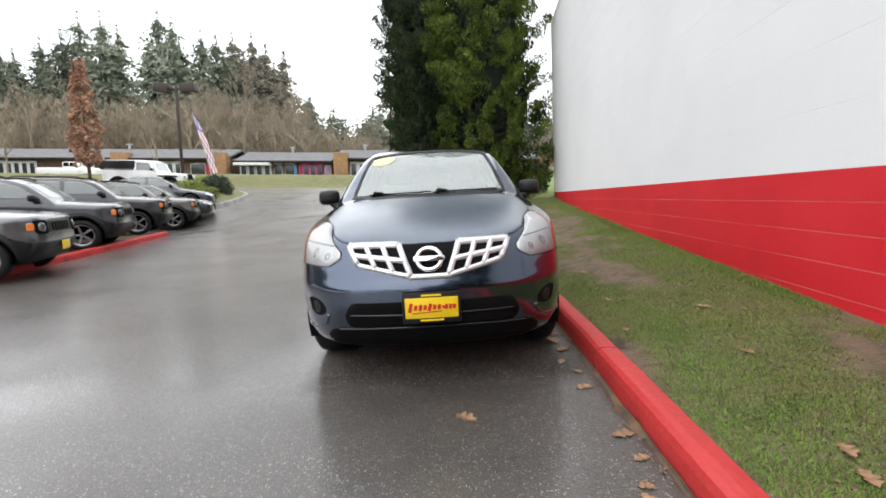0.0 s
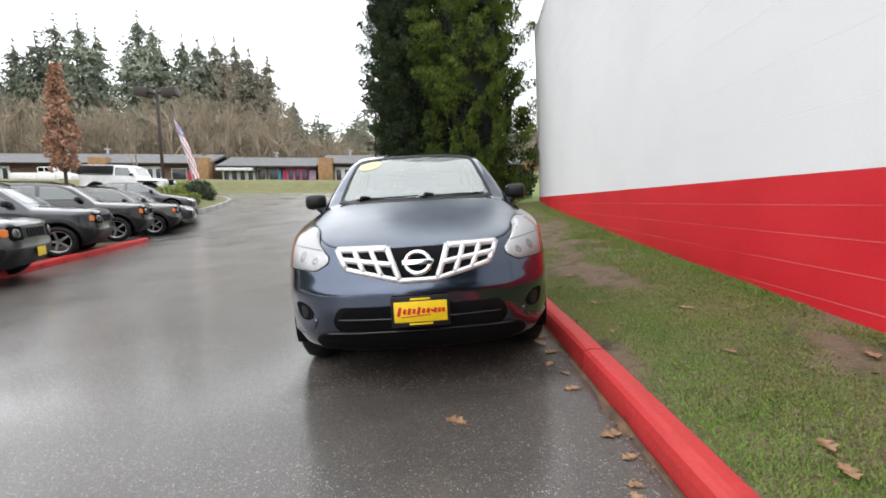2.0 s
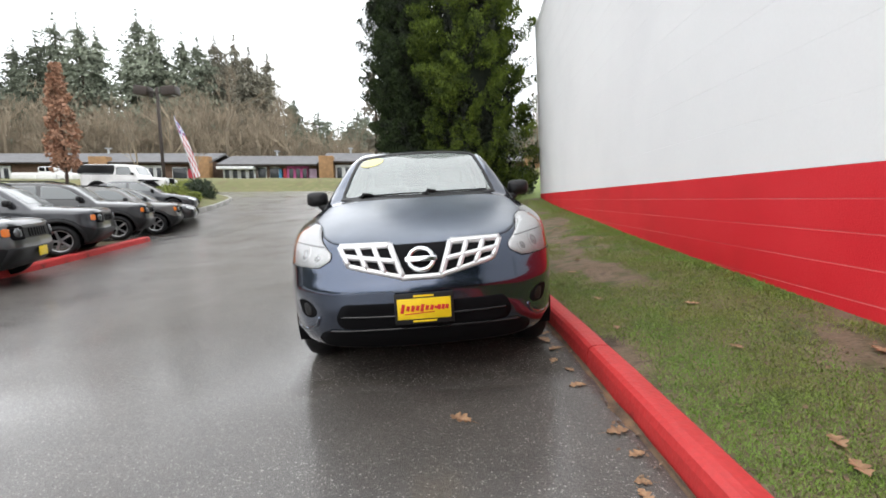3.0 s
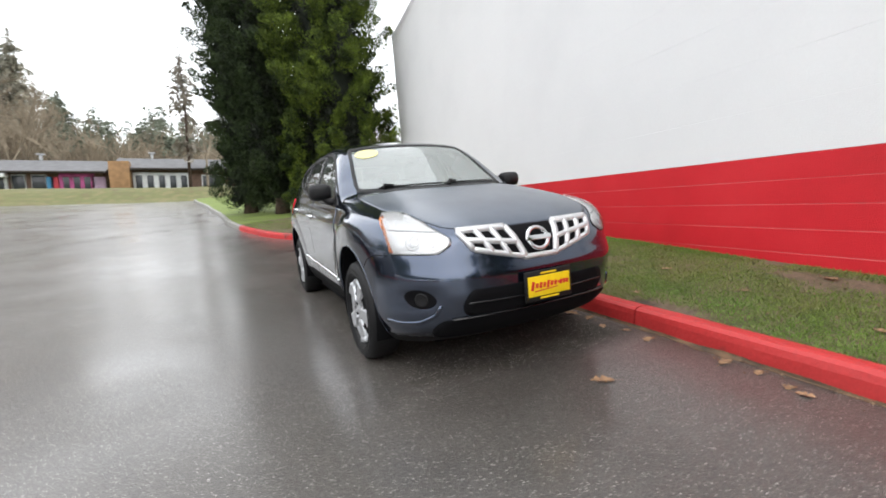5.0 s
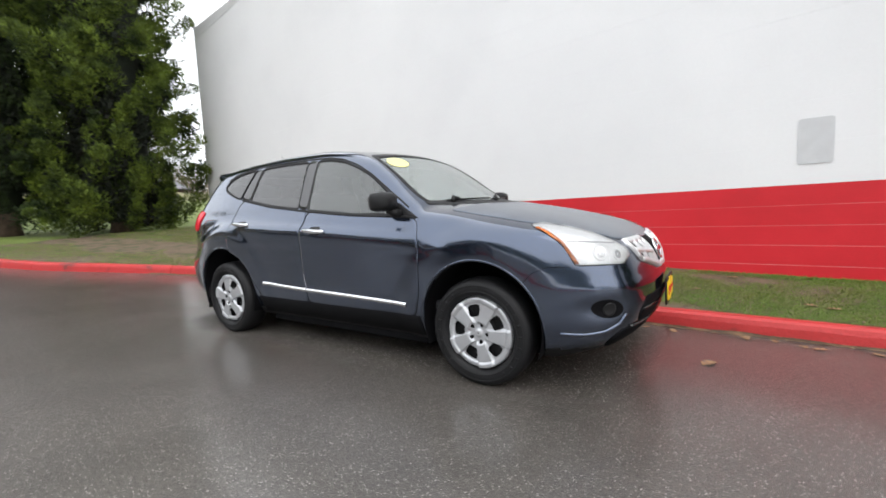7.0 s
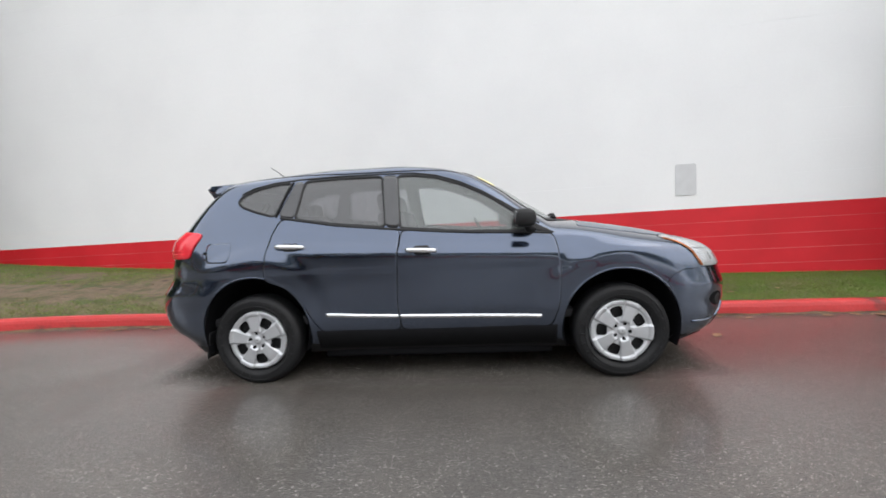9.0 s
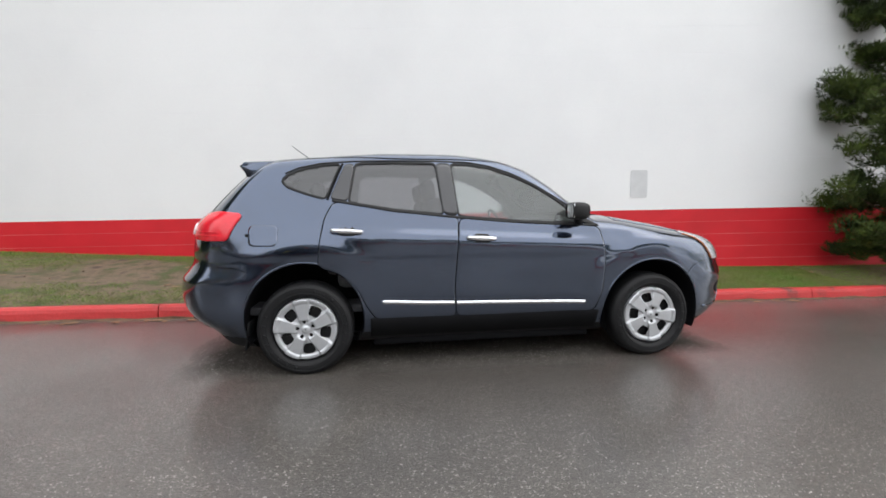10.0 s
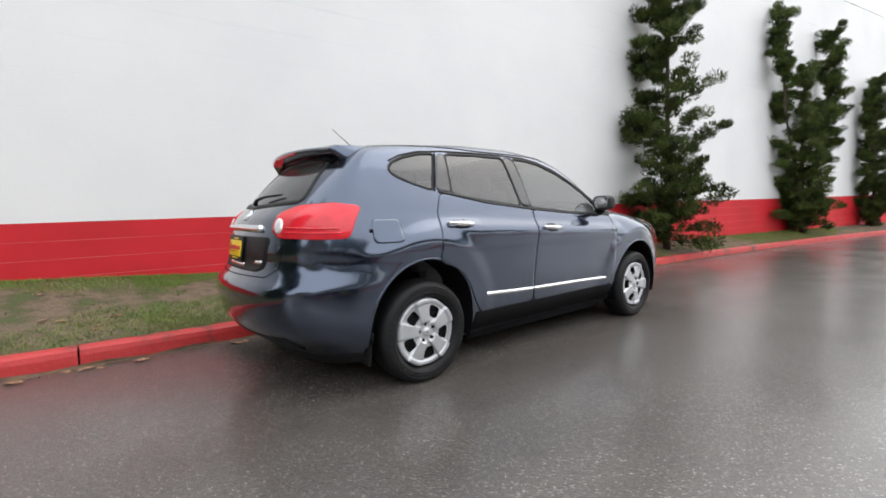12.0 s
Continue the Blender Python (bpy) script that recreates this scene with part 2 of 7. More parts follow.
    ripple.inputs["Scale"].default_value, ripple.inputs["Detail"].default_value = 28, 3
    l.new(co.outputs["Object"], ripple.inputs["Vector"])
    rb.inputs["Strength"].default_value, rb.inputs["Distance"].default_value = 0.25, 0.004
    l.new(ripple.outputs["Fac"], rb.inputs["Height"])
    l.new(rb.outputs["Normal"], p.inputs["Coat Normal"])
    bp = n.new("ShaderNodeBump")
    bp.inputs["Strength"].default_value, bp.inputs["Distance"].default_value = 0.85, 0.003
    l.new(vor.outputs["Distance"], bp.inputs["Height"])
    l.new(bp.outputs["Normal"], p.inputs["Normal"])
    return m


def layered(name, stops, scale, rough=0.9, detail=6, fine=0.25, fine_scale=60, bump=0.4, bump_scale=40):
    """A mottled surface whose colours follow noise through the given stops."""
    m = bpy.data.materials.new(name)
    m.use_nodes = True
    n, l = m.node_tree.nodes, m.node_tree.links
    p = n["Principled BSDF"]
    p.inputs["Roughness"].default_value = rough
    co, t, f, r = n.new("ShaderNodeTexCoord"), n.new("ShaderNodeTexNoise"), n.new("ShaderNodeTexNoise"), n.new("ShaderNodeValToRGB")
    t.inputs["Scale"].default_value, t.inputs["Detail"].default_value = scale, detail
    f.inputs["Scale"].default_value, f.inputs["Detail"].default_value = fine_scale, 4
    for q in (t, f):
        l.new(co.outputs["Object"], q.inputs["Vector"])
    els = r.color_ramp.elements
    els[0].position, els[0].color = stops[0][0], (*stops[0][1], 1)
    els[1].position, els[1].color = stops[-1][0], (*stops[-1][1], 1)
    for pos, c in stops[1:-1]:
        els.new(pos).color = (*c, 1)
    l.new(t.outputs["Fac"], r.inputs["Fac"])
    mr, mx = n.new("ShaderNodeMapRange"), n.new("ShaderNodeMixRGB")
    mr.inputs["To Min"].default_value, mr.inputs["To Max"].default_value = 1 - fine, 1 + fine
    l.new(f.outputs["Fac"], mr.inputs["Value"])
    mx.blend_type, mx.inputs[0].default_value = "MULTIPLY", 1
    l.new(r.outputs["Color"], mx.inputs[1])
    l.new(mr.outputs["Result"], mx.inputs[2])
    l.new(mx.outputs["Color"], p.inputs["Base Color"])
    b, bt = n.new("ShaderNodeBump"), n.new("ShaderNodeTexNoise")
    bt.inputs["Scale"].default_value = bump_scale
    l.new(co.outputs["Object"], bt.inputs["Vector"])
    b.inputs["Strength"].default_value, b.inputs["Distance"].default_value = bump, 0.02
    l.new(bt.outputs["Fac"], b.inputs["Height"])
    l.new(b.outputs["Normal"], p.inputs["Normal"])
    return m


ASPHALT = asphalt_material()
SILT = layered("gutter_silt", [(0.3, (0.05, 0.035, 0.025)), (0.5, (0.12, 0.075, 0.045)), (0.7, (0.17, 0.10, 0.055))], 9.0, fine=0.6, fine_scale=150)
JOINT_PINK = layered("pale_joint_line", [(0.35, (0.50, 0.03, 0.035)), (0.6, (0.62, 0.14, 0.14)), (0.75, (0.66, 0.26, 0.26))], 1.1, rough=0.6)
TURF = layered("patchy_turf", [(0.28, (0.050, 0.034, 0.023)), (0.42, (0.145, 0.103, 0.068)), (0.53, (0.112, 0.083, 0.050)), (0.62, (0.066, 0.066, 0.026)), (0.75, (0.050, 0.076, 0.017))], 4.0, fine=0.7, detail=9)
LAWN = layered("green_lawn", [(0.3, (0.10, 0.135, 0.028)), (0.7, (0.16, 0.215, 0.038))], 1.2, fine=0.5)
BANK = layered("rough_grass_bank", [(0.3, (0.12, 0.09, 0.045)), (0.48, (0.11, 0.12, 0.04)), (0.7, (0.17, 0.14, 0.065))], 1.6, fine=0.4)
WALL_WHITE = layered("white_wall_paint", [(0.2, (0.74, 0.74, 0.745)), (0.5, (0.80, 0.80, 0.80)), (0.8, (0.83, 0.83, 0.83))], 0.5, rough=0.55, fine=0.02, fine_scale=40, bump=0.12, bump_scale=90)
WALL_RED = layered("red_wall_paint", [(0.3, (0.52, 0.007, 0.014)), (0.55, (0.61, 0.009, 0.019)), (0.75, (0.65, 0.016, 0.026))], 1.3, rough=0.6, fine=0.06, fine_scale=60, bump=0.15, bump_scale=110)
KERB_RED = layered("worn_red_kerb_paint", [(0.30, (0.16, 0.03, 0.026)), (0.40, (0.45, 0.028, 0.028)), (0.75, (0.52, 0.036, 0.036))], 3.2, rough=0.5, fine=0.2, fine_scale=45, bump=0.22, bump_scale=28)
CONCRETE = layered("concrete", [(0.3, (0.20, 0.20, 0.18)), (0.7, (0.34, 0.33, 0.31))], 3.0, rough=0.8)
# near-black second tone paints the shade in gaps between the clumps
FOLIAGE_BRIGHT = material("bright_evergreen", (0.108, 0.150, 0.020), 0.65, second=(0.009, 0.017, 0.005), specular=0.15, scale=2.2, spread=0.6)
FOLIAGE_DARK = material("dark_evergreen", (0.046, 0.072, 0.021), 0.65, second=(0.014, 0.024, 0.009), specular=0.2, scale=2.0, spread=0.5)
FOLIAGE_JUNIPER = material("juniper_green", (0.095, 0.134, 0.027), 0.65, second=(0.020, 0.034, 0.009), specular=0.2, scale=3.0, spread=0.55)
BARK = material("bark", (0.085, 0.055, 0.04), 0.9, vary=0.5, scale=9, fine=0.3, bump=0.6, bump_scale=30)
# ---- helpers for building ----
def mesh_of(name, verts, faces, mats=(), smooth=True, index=None):
    me = bpy.data.meshes.new(name)
    me.from_pydata([tuple(map(float, v)) for v in verts], [], [tuple(map(int, f)) for f in faces])
    for m in mats:
        me.materials.append(m)
    if index is not None:
        me.polygons.foreach_set("material_index", index)
    if smooth:
        me.polygons.foreach_set("use_smooth", [True] * len(me.polygons))
    me.update()
    return me


def thing(name, m, label, category, group="", kind=""):
    """An empty at the base of a thing, which parents its parts."""
    ob = new(name)
    ob.empty_display_size = 0.1
    ob.matrix_world = m
    return tagged(ob, label, category, group, kind)


def part(name, data, mat, parent, label="", smooth=True, m=None):
    """One mesh object under a thing or a part; data is a bmesh or a mesh."""
    if isinstance(data, bmesh.types.BMesh):
        me = bpy.data.meshes.new(name)
        data.to_mesh(me)
        data.free()
        if smooth:
            me.polygons.foreach_set("use_smooth", [True] * len(me.polygons))
    else:
        me = data
    if mat is not None and not me.materials:
        me.materials.append(mat)
    ob = new(name, me)
    if parent is not None:
        ob.parent = parent
    if m is not None:
        ob.matrix_basis = m
    if label:
        ob["label"] = label
    return ob


def setting(name, data, mat, label="", category="", smooth=False, m=None, kind="structure"):
    ob = part(name, data, mat, None, "", smooth, m)
    return tagged(ob, label, category, "", kind)


def add_box(bm, size, at=(0, 0, 0), bevel=0.0, turn=None, segments=2):
    """A bevelled box joined into bm."""
    made = bmesh.ops.create_cube(bm, size=1)["verts"]
    for v in made:
        v.co = Vector((v.co.x * size[0], v.co.y * size[1], v.co.z * size[2]))
    if bevel:
        edges = list({e for v in made for e in v.link_edges})
        made = list({v for f in bmesh.ops.bevel(bm, geom=edges, offset=bevel, segments=segments, profile=0.5, affect="EDGES")["faces"] for v in f.verts} | {v for v in made if v.is_valid})
    t = Matrix.Translation(at) @ (turn if turn is not None else Matrix())
    for v in made:
        v.co = t @ v.co
    return made


def box(size, at=(0, 0, 0), bevel=0.0, turn=None):
    bm = bmesh.new()
    add_box(bm, size, at, bevel, turn)
    return bm


def add_tube(bm, path, radii, sides=8, cap=True):
    """A round tube along a path, with a radius at each point."""
    path = [Vector(p) for p in path]
    radii = radii if isinstance(radii, (list, tuple)) else [radii] * len(path)
    rings = []
    for i, p in enumerate(path):
        d = (path[min(i + 1, len(path) - 1)] - path[max(i - 1, 0)]).normalized()
        a = d.orthogonal().normalized() if abs(d.z) < 0.95 else d.cross(Vector((0, 1, 0))).normalized()
        if abs(d.z) < 0.95:
            a = d.cross(Vector((0, 0, 1))).normalized()
        b = d.cross(a)
        rings.append([bm.verts.new(p + (a * math.cos(t) + b * math.sin(t)) * radii[i]) for t in np.linspace(0, 2 * math.pi, sides, endpoint=False)])
    for r, s in zip(rings, rings[1:]):
        for i in range(sides):
            j = (i + 1) % sides
            bm.faces.new((r[i], r[j], s[j], s[i]))
    if cap:
        bm.faces.new(list(reversed(rings[0])))
        bm.faces.new(rings[-1])


def tube(path, radii, sides=8):
    bm = bmesh.new()
    add_tube(bm, path, radii, sides)
    return bm


def add_lathe(bm, profile, steps=48, axis="x"):
    """Turns a profile of (along, radius) about the axis."""
    rings = []
    for a, r in profile:
        ring = []
        for t in np.linspace(0, 2 * math.pi, steps, endpoint=False):
            c, s = r * math.cos(t), r * math.sin(t)
            ring.append(bm.verts.new((a, c, s) if axis == "x" else (c, s, a) if axis == "z" else (c, a, s)))
        rings.append(ring)
    for r, s in zip(rings, rings[1:]):
        for i in range(steps):
            j = (i + 1) % steps
            bm.faces.new((r[i], r[j], s[j], s[i]))
    return rings


def spline(*pts):
    """A smooth curve through (t, value) pairs that does not overshoot."""
    t, v = np.array([p[0] for p in pts], float), np.array([p[1] for p in pts], float)
    h, d = np.diff(t), np.diff(v) / np.diff(t)
    m = np.zeros(len(t))
    m[0], m[-1] = d[0], d[-1]
    for i in range(1, len(t) - 1):
        if d[i - 1] * d[i] > 0:
            a, b = 2 * h[i] + h[i - 1], h[i] + 2 * h[i - 1]
            m[i] = (a + b) / (a / d[i - 1] + b / d[i])

    def at(q):
        q = np.clip(np.asarray(q, float), t[0], t[-1])
        i = np.clip(np.searchsorted(t, q, "right") - 1, 0, len(t) - 2)
        s = (q - t[i]) / h[i]
        return (v[i] * (1 + 2 * s) * (1 - s) ** 2 + m[i] * h[i] * s * (1 - s) ** 2 + v[i + 1] * s * s * (3 - 2 * s) + m[i + 1] * h[i] * s * s * (s - 1))
    return at


def soft_ramp(v, w):
    return w * np.log1p(np.exp(np.clip(np.asarray(v, float) / w, -50, 50)))


def ground_z(x, y):
    """Height of the asphalt: level beside the kerb, rising to the far end and to the parked row."""
    x, y = np.asarray(x, float), np.asarray(y, float)
    far = soft_ramp(y - 5.5, 1.0) - soft_ramp(y - 46, 3.0)
    side = soft_ramp(-x - 4.5, 0.8) - soft_ramp(-x - 70, 2.0)
    dip = 0.30 * np.exp(-((x + 9.3) / 2.6) ** 2 - ((y - 12.8) / 2.6) ** 2)
    return 0.066 * far + 0.06 * side * (1 / (1 + np.exp(-np.clip((y + 8) / 3, -40, 40)))) - dip


LEAN = Matrix.Rotation(radians(3.3), 4, "Y")  # the land beyond stands square to its own level


def gz(x, y):
    return float(ground_z(x, y))


# ---- lie of the land ----
KERB_X = spline((-45, -6.2), (-30, -3.1), (-14, -0.35), (-8, 0.38), (-4, 0.76), (-1, 0.93), (1, 1.02), (3, 1.06), (5.4, 0.95), (6.5, 0.82), (7.6, 0.45), (8.7, -0.10), (9.9, -0.75), (12.5, -1.45), (14.5, -1.76), (18, -2.05), (22, -2.5), (25, -2.8), (34, -3.9), (37, -4.0))
KERB_W, KERB_H = 0.145, 0.14
WALL_X = lambda y: 2.552 + 0.13 * y
WALL_END, WALL_START = 13.0, -44.0
SEAM_Z = lambda y: 1.172 - 0.0158 * y
BASE_Z = spline((-44, 0.35), (-18, 0.30), (-9, 0.31), (-3, 0.26), (-1, 0.26), (2, 0.33), (4.1, 0.39), (5.8, 0.47), (7.6, 0.53), (10.5, 0.66), (13.0, 0.84))
TOP_Z = lambda y: 7.24 - 0.073 * y
# ---- ground: one sheet to the horizon ----
def grid_mesh(name, xs, ys, z):
    X, Y = np.meshgrid(xs, ys)
    P = np.stack([X, Y, z(X, Y)], -1).reshape(-1, 3)
    a = np.arange(len(ys) * len(xs)).reshape(len(ys), len(xs))
    q = np.stack([a[:-1, :-1], a[:-1, 1:], a[1:, 1:], a[1:, :-1]], -1).reshape(-1, 4)
    return mesh_of(name, P, q)


def spread_out(a, b, near, far):
    """Steps that are short near the middle and long far off."""
    return np.unique(np.r_[np.arange(a, b, near), a - np.geomspace(0.5, far, 22), b + np.geomspace(0.5, far, 22)])


setting("ground", grid_mesh("ground", spread_out(-16, 6, 0.5, 1500), spread_out(-10, 48, 0.5, 1500), ground_z), ASPHALT, "wet dark grey asphalt car park", "asphalt")


def lawn_z(x, y):
    k = KERB_X(y) + KERB_W
    w = np.where(y < WALL_END, WALL_X(np.minimum(y, WALL_END)), 6.0)
    t = np.clip((x - k) / (w - k), 0, 1)
    g = ground_z(x, y) + KERB_H - 0.015
    b = np.where(y < WALL_END, BASE_Z(np.clip(y, -44, WALL_END)), ground_z(x, y) + 0.25)
    bumps = 0.018 * np.sin(2.1 * x + 1.3 * y) * np.sin(1.7 * y - 0.6 * x) + 0.010 * np.sin(6.3 * x + 2) * np.sin(5.1 * y + 1)
    return g + (b - g) * t ** 0.8 + bumps * np.sin(np.pi * t)


def lawn_mesh(name, ys, width, steps):
    rows = []
    for y in ys:
        k = float(KERB_X(y)) + KERB_W - 0.02
        x = k + (width(y) - k) * np.linspace(0, 1, steps)
        rows.append(np.stack([x, np.full(steps, y), lawn_z(x, np.full(steps, float(y)))], 1))
    P = np.array(rows).reshape(-1, 3)
    a = np.arange(len(ys) * steps).reshape(len(ys), steps)
    return mesh_of(name, P, np.stack([a[:-1, :-1], a[:-1, 1:], a[1:, 1:], a[1:, :-1]], -1).reshape(-1, 4))


setting("grass_strip", lawn_mesh("grass_strip", np.arange(-44, 13.05, 0.1), lambda y: WALL_X(y) + 0.05, 30), TURF, "patchy wet lawn with bare earth between kerb and wall", "lawn")
setting("lawn_behind_trees", lawn_mesh("lawn_behind_trees", np.arange(13.0, 37, 0.3), lambda y: 34.0, 60), LAWN, "short green lawn under the evergreen trees", "lawn")


# ---- kerb of long stones, painted red as far as the lawn's bend ----
def kerb_stone(y0, y1):
    """One stone, rounded at the front arris, following the bend."""
    prof = [(0.0, -0.05), (0.012, 0.085), (0.022, 0.120), (0.045, 0.137), (0.075, 0.141), (KERB_W, 0.136), (KERB_W, -0.05)]
    ys = np.linspace(y0 + 0.006, y1 - 0.006, 9)
    v, n = [], len(prof)
    for y in ys:
        x, s = float(KERB_X(y)), float(KERB_X(y + 0.05) - KERB_X(y - 0.05)) / 0.1
        c = math.hypot(1, s)
        for a, b in prof:
            chip = 0.004 * noise.noise(Vector((y * 3.1, a * 20, b * 20)))
            v.append((x + a / c + chip, y - a * s / c, gz(x, y) + b + chip))
    f = [(i * n + j, i * n + (j + 1) % n, (i + 1) * n + (j + 1) % n, (i + 1) * n + j) for i in range(len(ys) - 1) for j in range(n)]
    f += [tuple(reversed(range(n))), tuple(range((len(ys) - 1) * n, len(ys) * n))]
    return mesh_of("kerb_stone", v, f, smooth=False)


kerb = thing("kerb", Matrix(), "long concrete kerb painted red, worn at the edges", "kerb", kind="structure")
STONE_ENDS = [-44, -38, -32, -27, -22, -18, -15, -12, -9.5, -7.2, -5.0, -2.6, 0.27, 2.9, 5.43, 7.6, 9.9, 12.4, 15, 18, 21, 24, 27, 30, 33.5]
for ya, yb in zip(STONE_ENDS, STONE_ENDS[1:]):
    part("kerb_stone", kerb_stone(ya, yb), KERB_RED if yb < 12.5 else CONCRETE, kerb, "" if yb < 12.5 else "bare grey concrete kerb stone", smooth=False)


# ---- silt along the foot of the kerb ----
sy = np.arange(-10, 8, 0.04)
silt = []
for y in sy:
    x = float(KERB_X(y))
    w = 0.022 + 0.06 * noise.fractal(Vector((y * 1.7, 0.3, 5.1)), 0.8, 2.0, 5)
    silt += [(x - 0.004, y, gz(x, y) + 0.020 + 0.016 * noise.noise(Vector((y * 3.3, 2.0, 1.0)))), (x - 0.008, y, gz(x, y) + 0.012), (x - max(0.012, w) * 0.5, y, gz(x, y) + 0.006), (x - max(0.02, w), y, gz(x, y) + 0.0015)]
setting("gutter_silt", mesh_of("gutter_silt", silt, [(i * 4 + j + 1, i * 4 + j, i * 4 + j + 4, i * 4 + j + 5) for i in range(len(sy) - 1) for j in range(3)]), SILT, "thin line of brown silt in the gutter", "silt", smooth=True)


# ---- painted block wall ----
def wall_slab(y0, y1, low, high, front, thick=0.25, step=1.0, joint=0.006, deep=0.012):
    """A length of wall between two heights, whose face stands proud by front."""
    ys = np.arange(y0, y1 + 1e-6, (y1 - y0) / max(1, round((y1 - y0) / step)))
    v, f = [], []
    for y in ys:
        x = WALL_X(y)
        a, b = low(y), high(y)
        e = min(joint, (b - a) / 4)
        for dx, z in ((deep, a), (-front, a + e), (-front, b - e), (deep, b), (thick, b), (thick, a)):
            v.append((x + dx, y, z))
    n = 6
    for i in range(len(ys) - 1):
        f += [(i * n + j, i * n + (j + 1) % n, (i + 1) * n + (j + 1) % n, (i + 1) * n + j) for j in range(n)]
    f += [tuple(reversed(range(n))), tuple(range((len(ys) - 1) * n, len(ys) * n))]
    return mesh_of("wall_slab", v, f, smooth=False)


wall = thing("wall_east", Matrix(), "tall block wall painted white above a glossy red base", "wall", kind="structure")
COURSE = 0.203
for i in range(6):
    part("block_course", wall_slab(WALL_START, WALL_END, lambda y: SEAM_Z(y) - COURSE * (i + 1), lambda y: SEAM_Z(y) - COURSE * i, 0.0, joint=0.005, deep=0.005), WALL_RED, wall, "red painted block course", smooth=False)
for i in range(1, 6):
    part("mortar_line", wall_slab(WALL_START, WALL_END, lambda y: SEAM_Z(y) - COURSE * i - 0.0045, lambda y: SEAM_Z(y) - COURSE * i + 0.0045, -0.0015, joint=0.001, deep=0.004), JOINT_PINK, wall, "pale pink joint line", smooth=False)
for i in range(14):
    part("block_course", wall_slab(WALL_START, WALL_END, lambda y: SEAM_Z(y) + 2 * COURSE * i, lambda y: SEAM_Z(y) + 2 * COURSE * (i + 1), 0.0, joint=0.003, deep=0.0019), WALL_WHITE, wall, "white painted block course", smooth=False)
part("wall_top", wall_slab(WALL_START, WALL_END, lambda y: SEAM_Z(y) + 28 * COURSE, TOP_Z, 0.0), WALL_WHITE, wall, "white painted wall top", smooth=False)
part("coping", wall_slab(WALL_START, WALL_END, TOP_Z, lambda y: TOP_Z(y) + 0.05, 0.012), WALL_WHITE, wall, "thin white metal coping", smooth=False)


def end_wall():
    x, y = WALL_X(WALL_END), WALL_END
    bm = bmesh.new()
    add_box(bm, (14, 0.25, 6.2), (x + 7.25, y - 0.13, 3.1))
    return bm


setting("wall_north", end_wall(), WALL_WHITE, "white painted end wall of the building", "wall")
hatch = thing("wall_hatch", Matrix(), "small light grey cover plate on the white wall", "wall hatch")
slope = math.atan(0.13)


def patch_plate(w, h, r):
    """A thin plate with rounded corners."""
    bm, ring = bmesh.new(), []
    for cx, cz, a0 in ((w / 2 - r, h / 2 - r, 0), (-w / 2 + r, h / 2 - r, 90), (-w / 2 + r, -h / 2 + r, 180), (w / 2 - r, -h / 2 + r, 270)):
        ring += [(cx + r * math.cos(radians(a0 + k * 22.5)), cz + r * math.sin(radians(a0 + k * 22.5))) for k in range(5)]
    front, back = [bm.verts.new((-0.0045, y, z)) for y, z in ring], [bm.verts.new((0.006, y, z)) for y, z in ring]
    bm.faces.new(front)
    for i in range(len(ring)):
        j = (i + 1) % len(ring)
        bm.faces.new((front[j], front[i], back[i], back[j]))
    bmesh.ops.recalc_face_normals(bm, faces=bm.faces)
    return bm


HATCH_GREY = material("pale_grey_cover", (0.60, 0.605, 0.61), 0.5, vary=0.06, scale=9)
plate = patch_plate(0.272, 0.438, 0.03)
part("cover_plate", plate, HATCH_GREY, hatch, smooth=False, m=Matrix.Translation((WALL_X(-1.045) - 0.004, -1.045, 1.605)) @ Matrix.Rotation(-slope, 4, "Z"))

# ---- the car: an implicit shape, from which shell and panels are drawn ----
def smax(a, b, k):
    h = np.maximum(k - np.abs(a - b), 0) / k
    return np.maximum(a, b) + h * h * k * 0.25


def smin(a, b, k):
    return -smax(-a, -b, k)


WHEEL_Y, WHEEL_Z, ARCH_R, ARCH_Z = (0.953, 3.636), 0.345, 0.410, {0.953: 0.378, 3.636: 0.402}
car_plan = spline((0.0, 0.78), (0.3, 0.83), (0.6, 0.868), (0.95, 0.892), (1.5, 0.885), (2.5, 0.885), (3.6, 0.895), (4.0, 0.88), (4.3, 0.85), (4.7, 0.80))
car_inset = spline((0.15, 0.19), (0.22, 0.115), (0.32, 0.050), (0.42, 0.014), (0.55, 0.001), (0.70, 0.003), (0.80, 0.012), (0.90, 0.027), (0.97, 0.039), (1.02, 0.050), (1.08, 0.069), (1.16, 0.097), (1.3, 0.157), (1.45, 0.225), (1.56, 0.285), (1.7, 0.38))
car_nose = spline((0.15, 0.42), (0.22, 0.3), (0.28, 0.17), (0.36, 0.085), (0.45, 0.045), (0.55, 0.02), (0.62, 0.02), (0.70, 0.045), (0.78, 0.075), (0.86, 0.12), (0.93, 0.18), (1.2, 0.5))
car_nose_plan = spline((0.0, 0.0), (0.06, 0.0002), (0.3, 0.015), (0.5, 0.055), (0.6, 0.10), (0.7, 0.18), (0.78, 0.28), (0.85, 0.43), (0.92, 0.75))
car_hood = spline((0.0, 0.80), (0.12, 0.865), (0.22, 0.915), (0.35, 0.965), (0.5, 1.01), (0.75, 1.066), (1.0, 1.11), (1.25, 1.147), (1.6, 1.175), (2.5, 1.19), (4.6, 1.19))
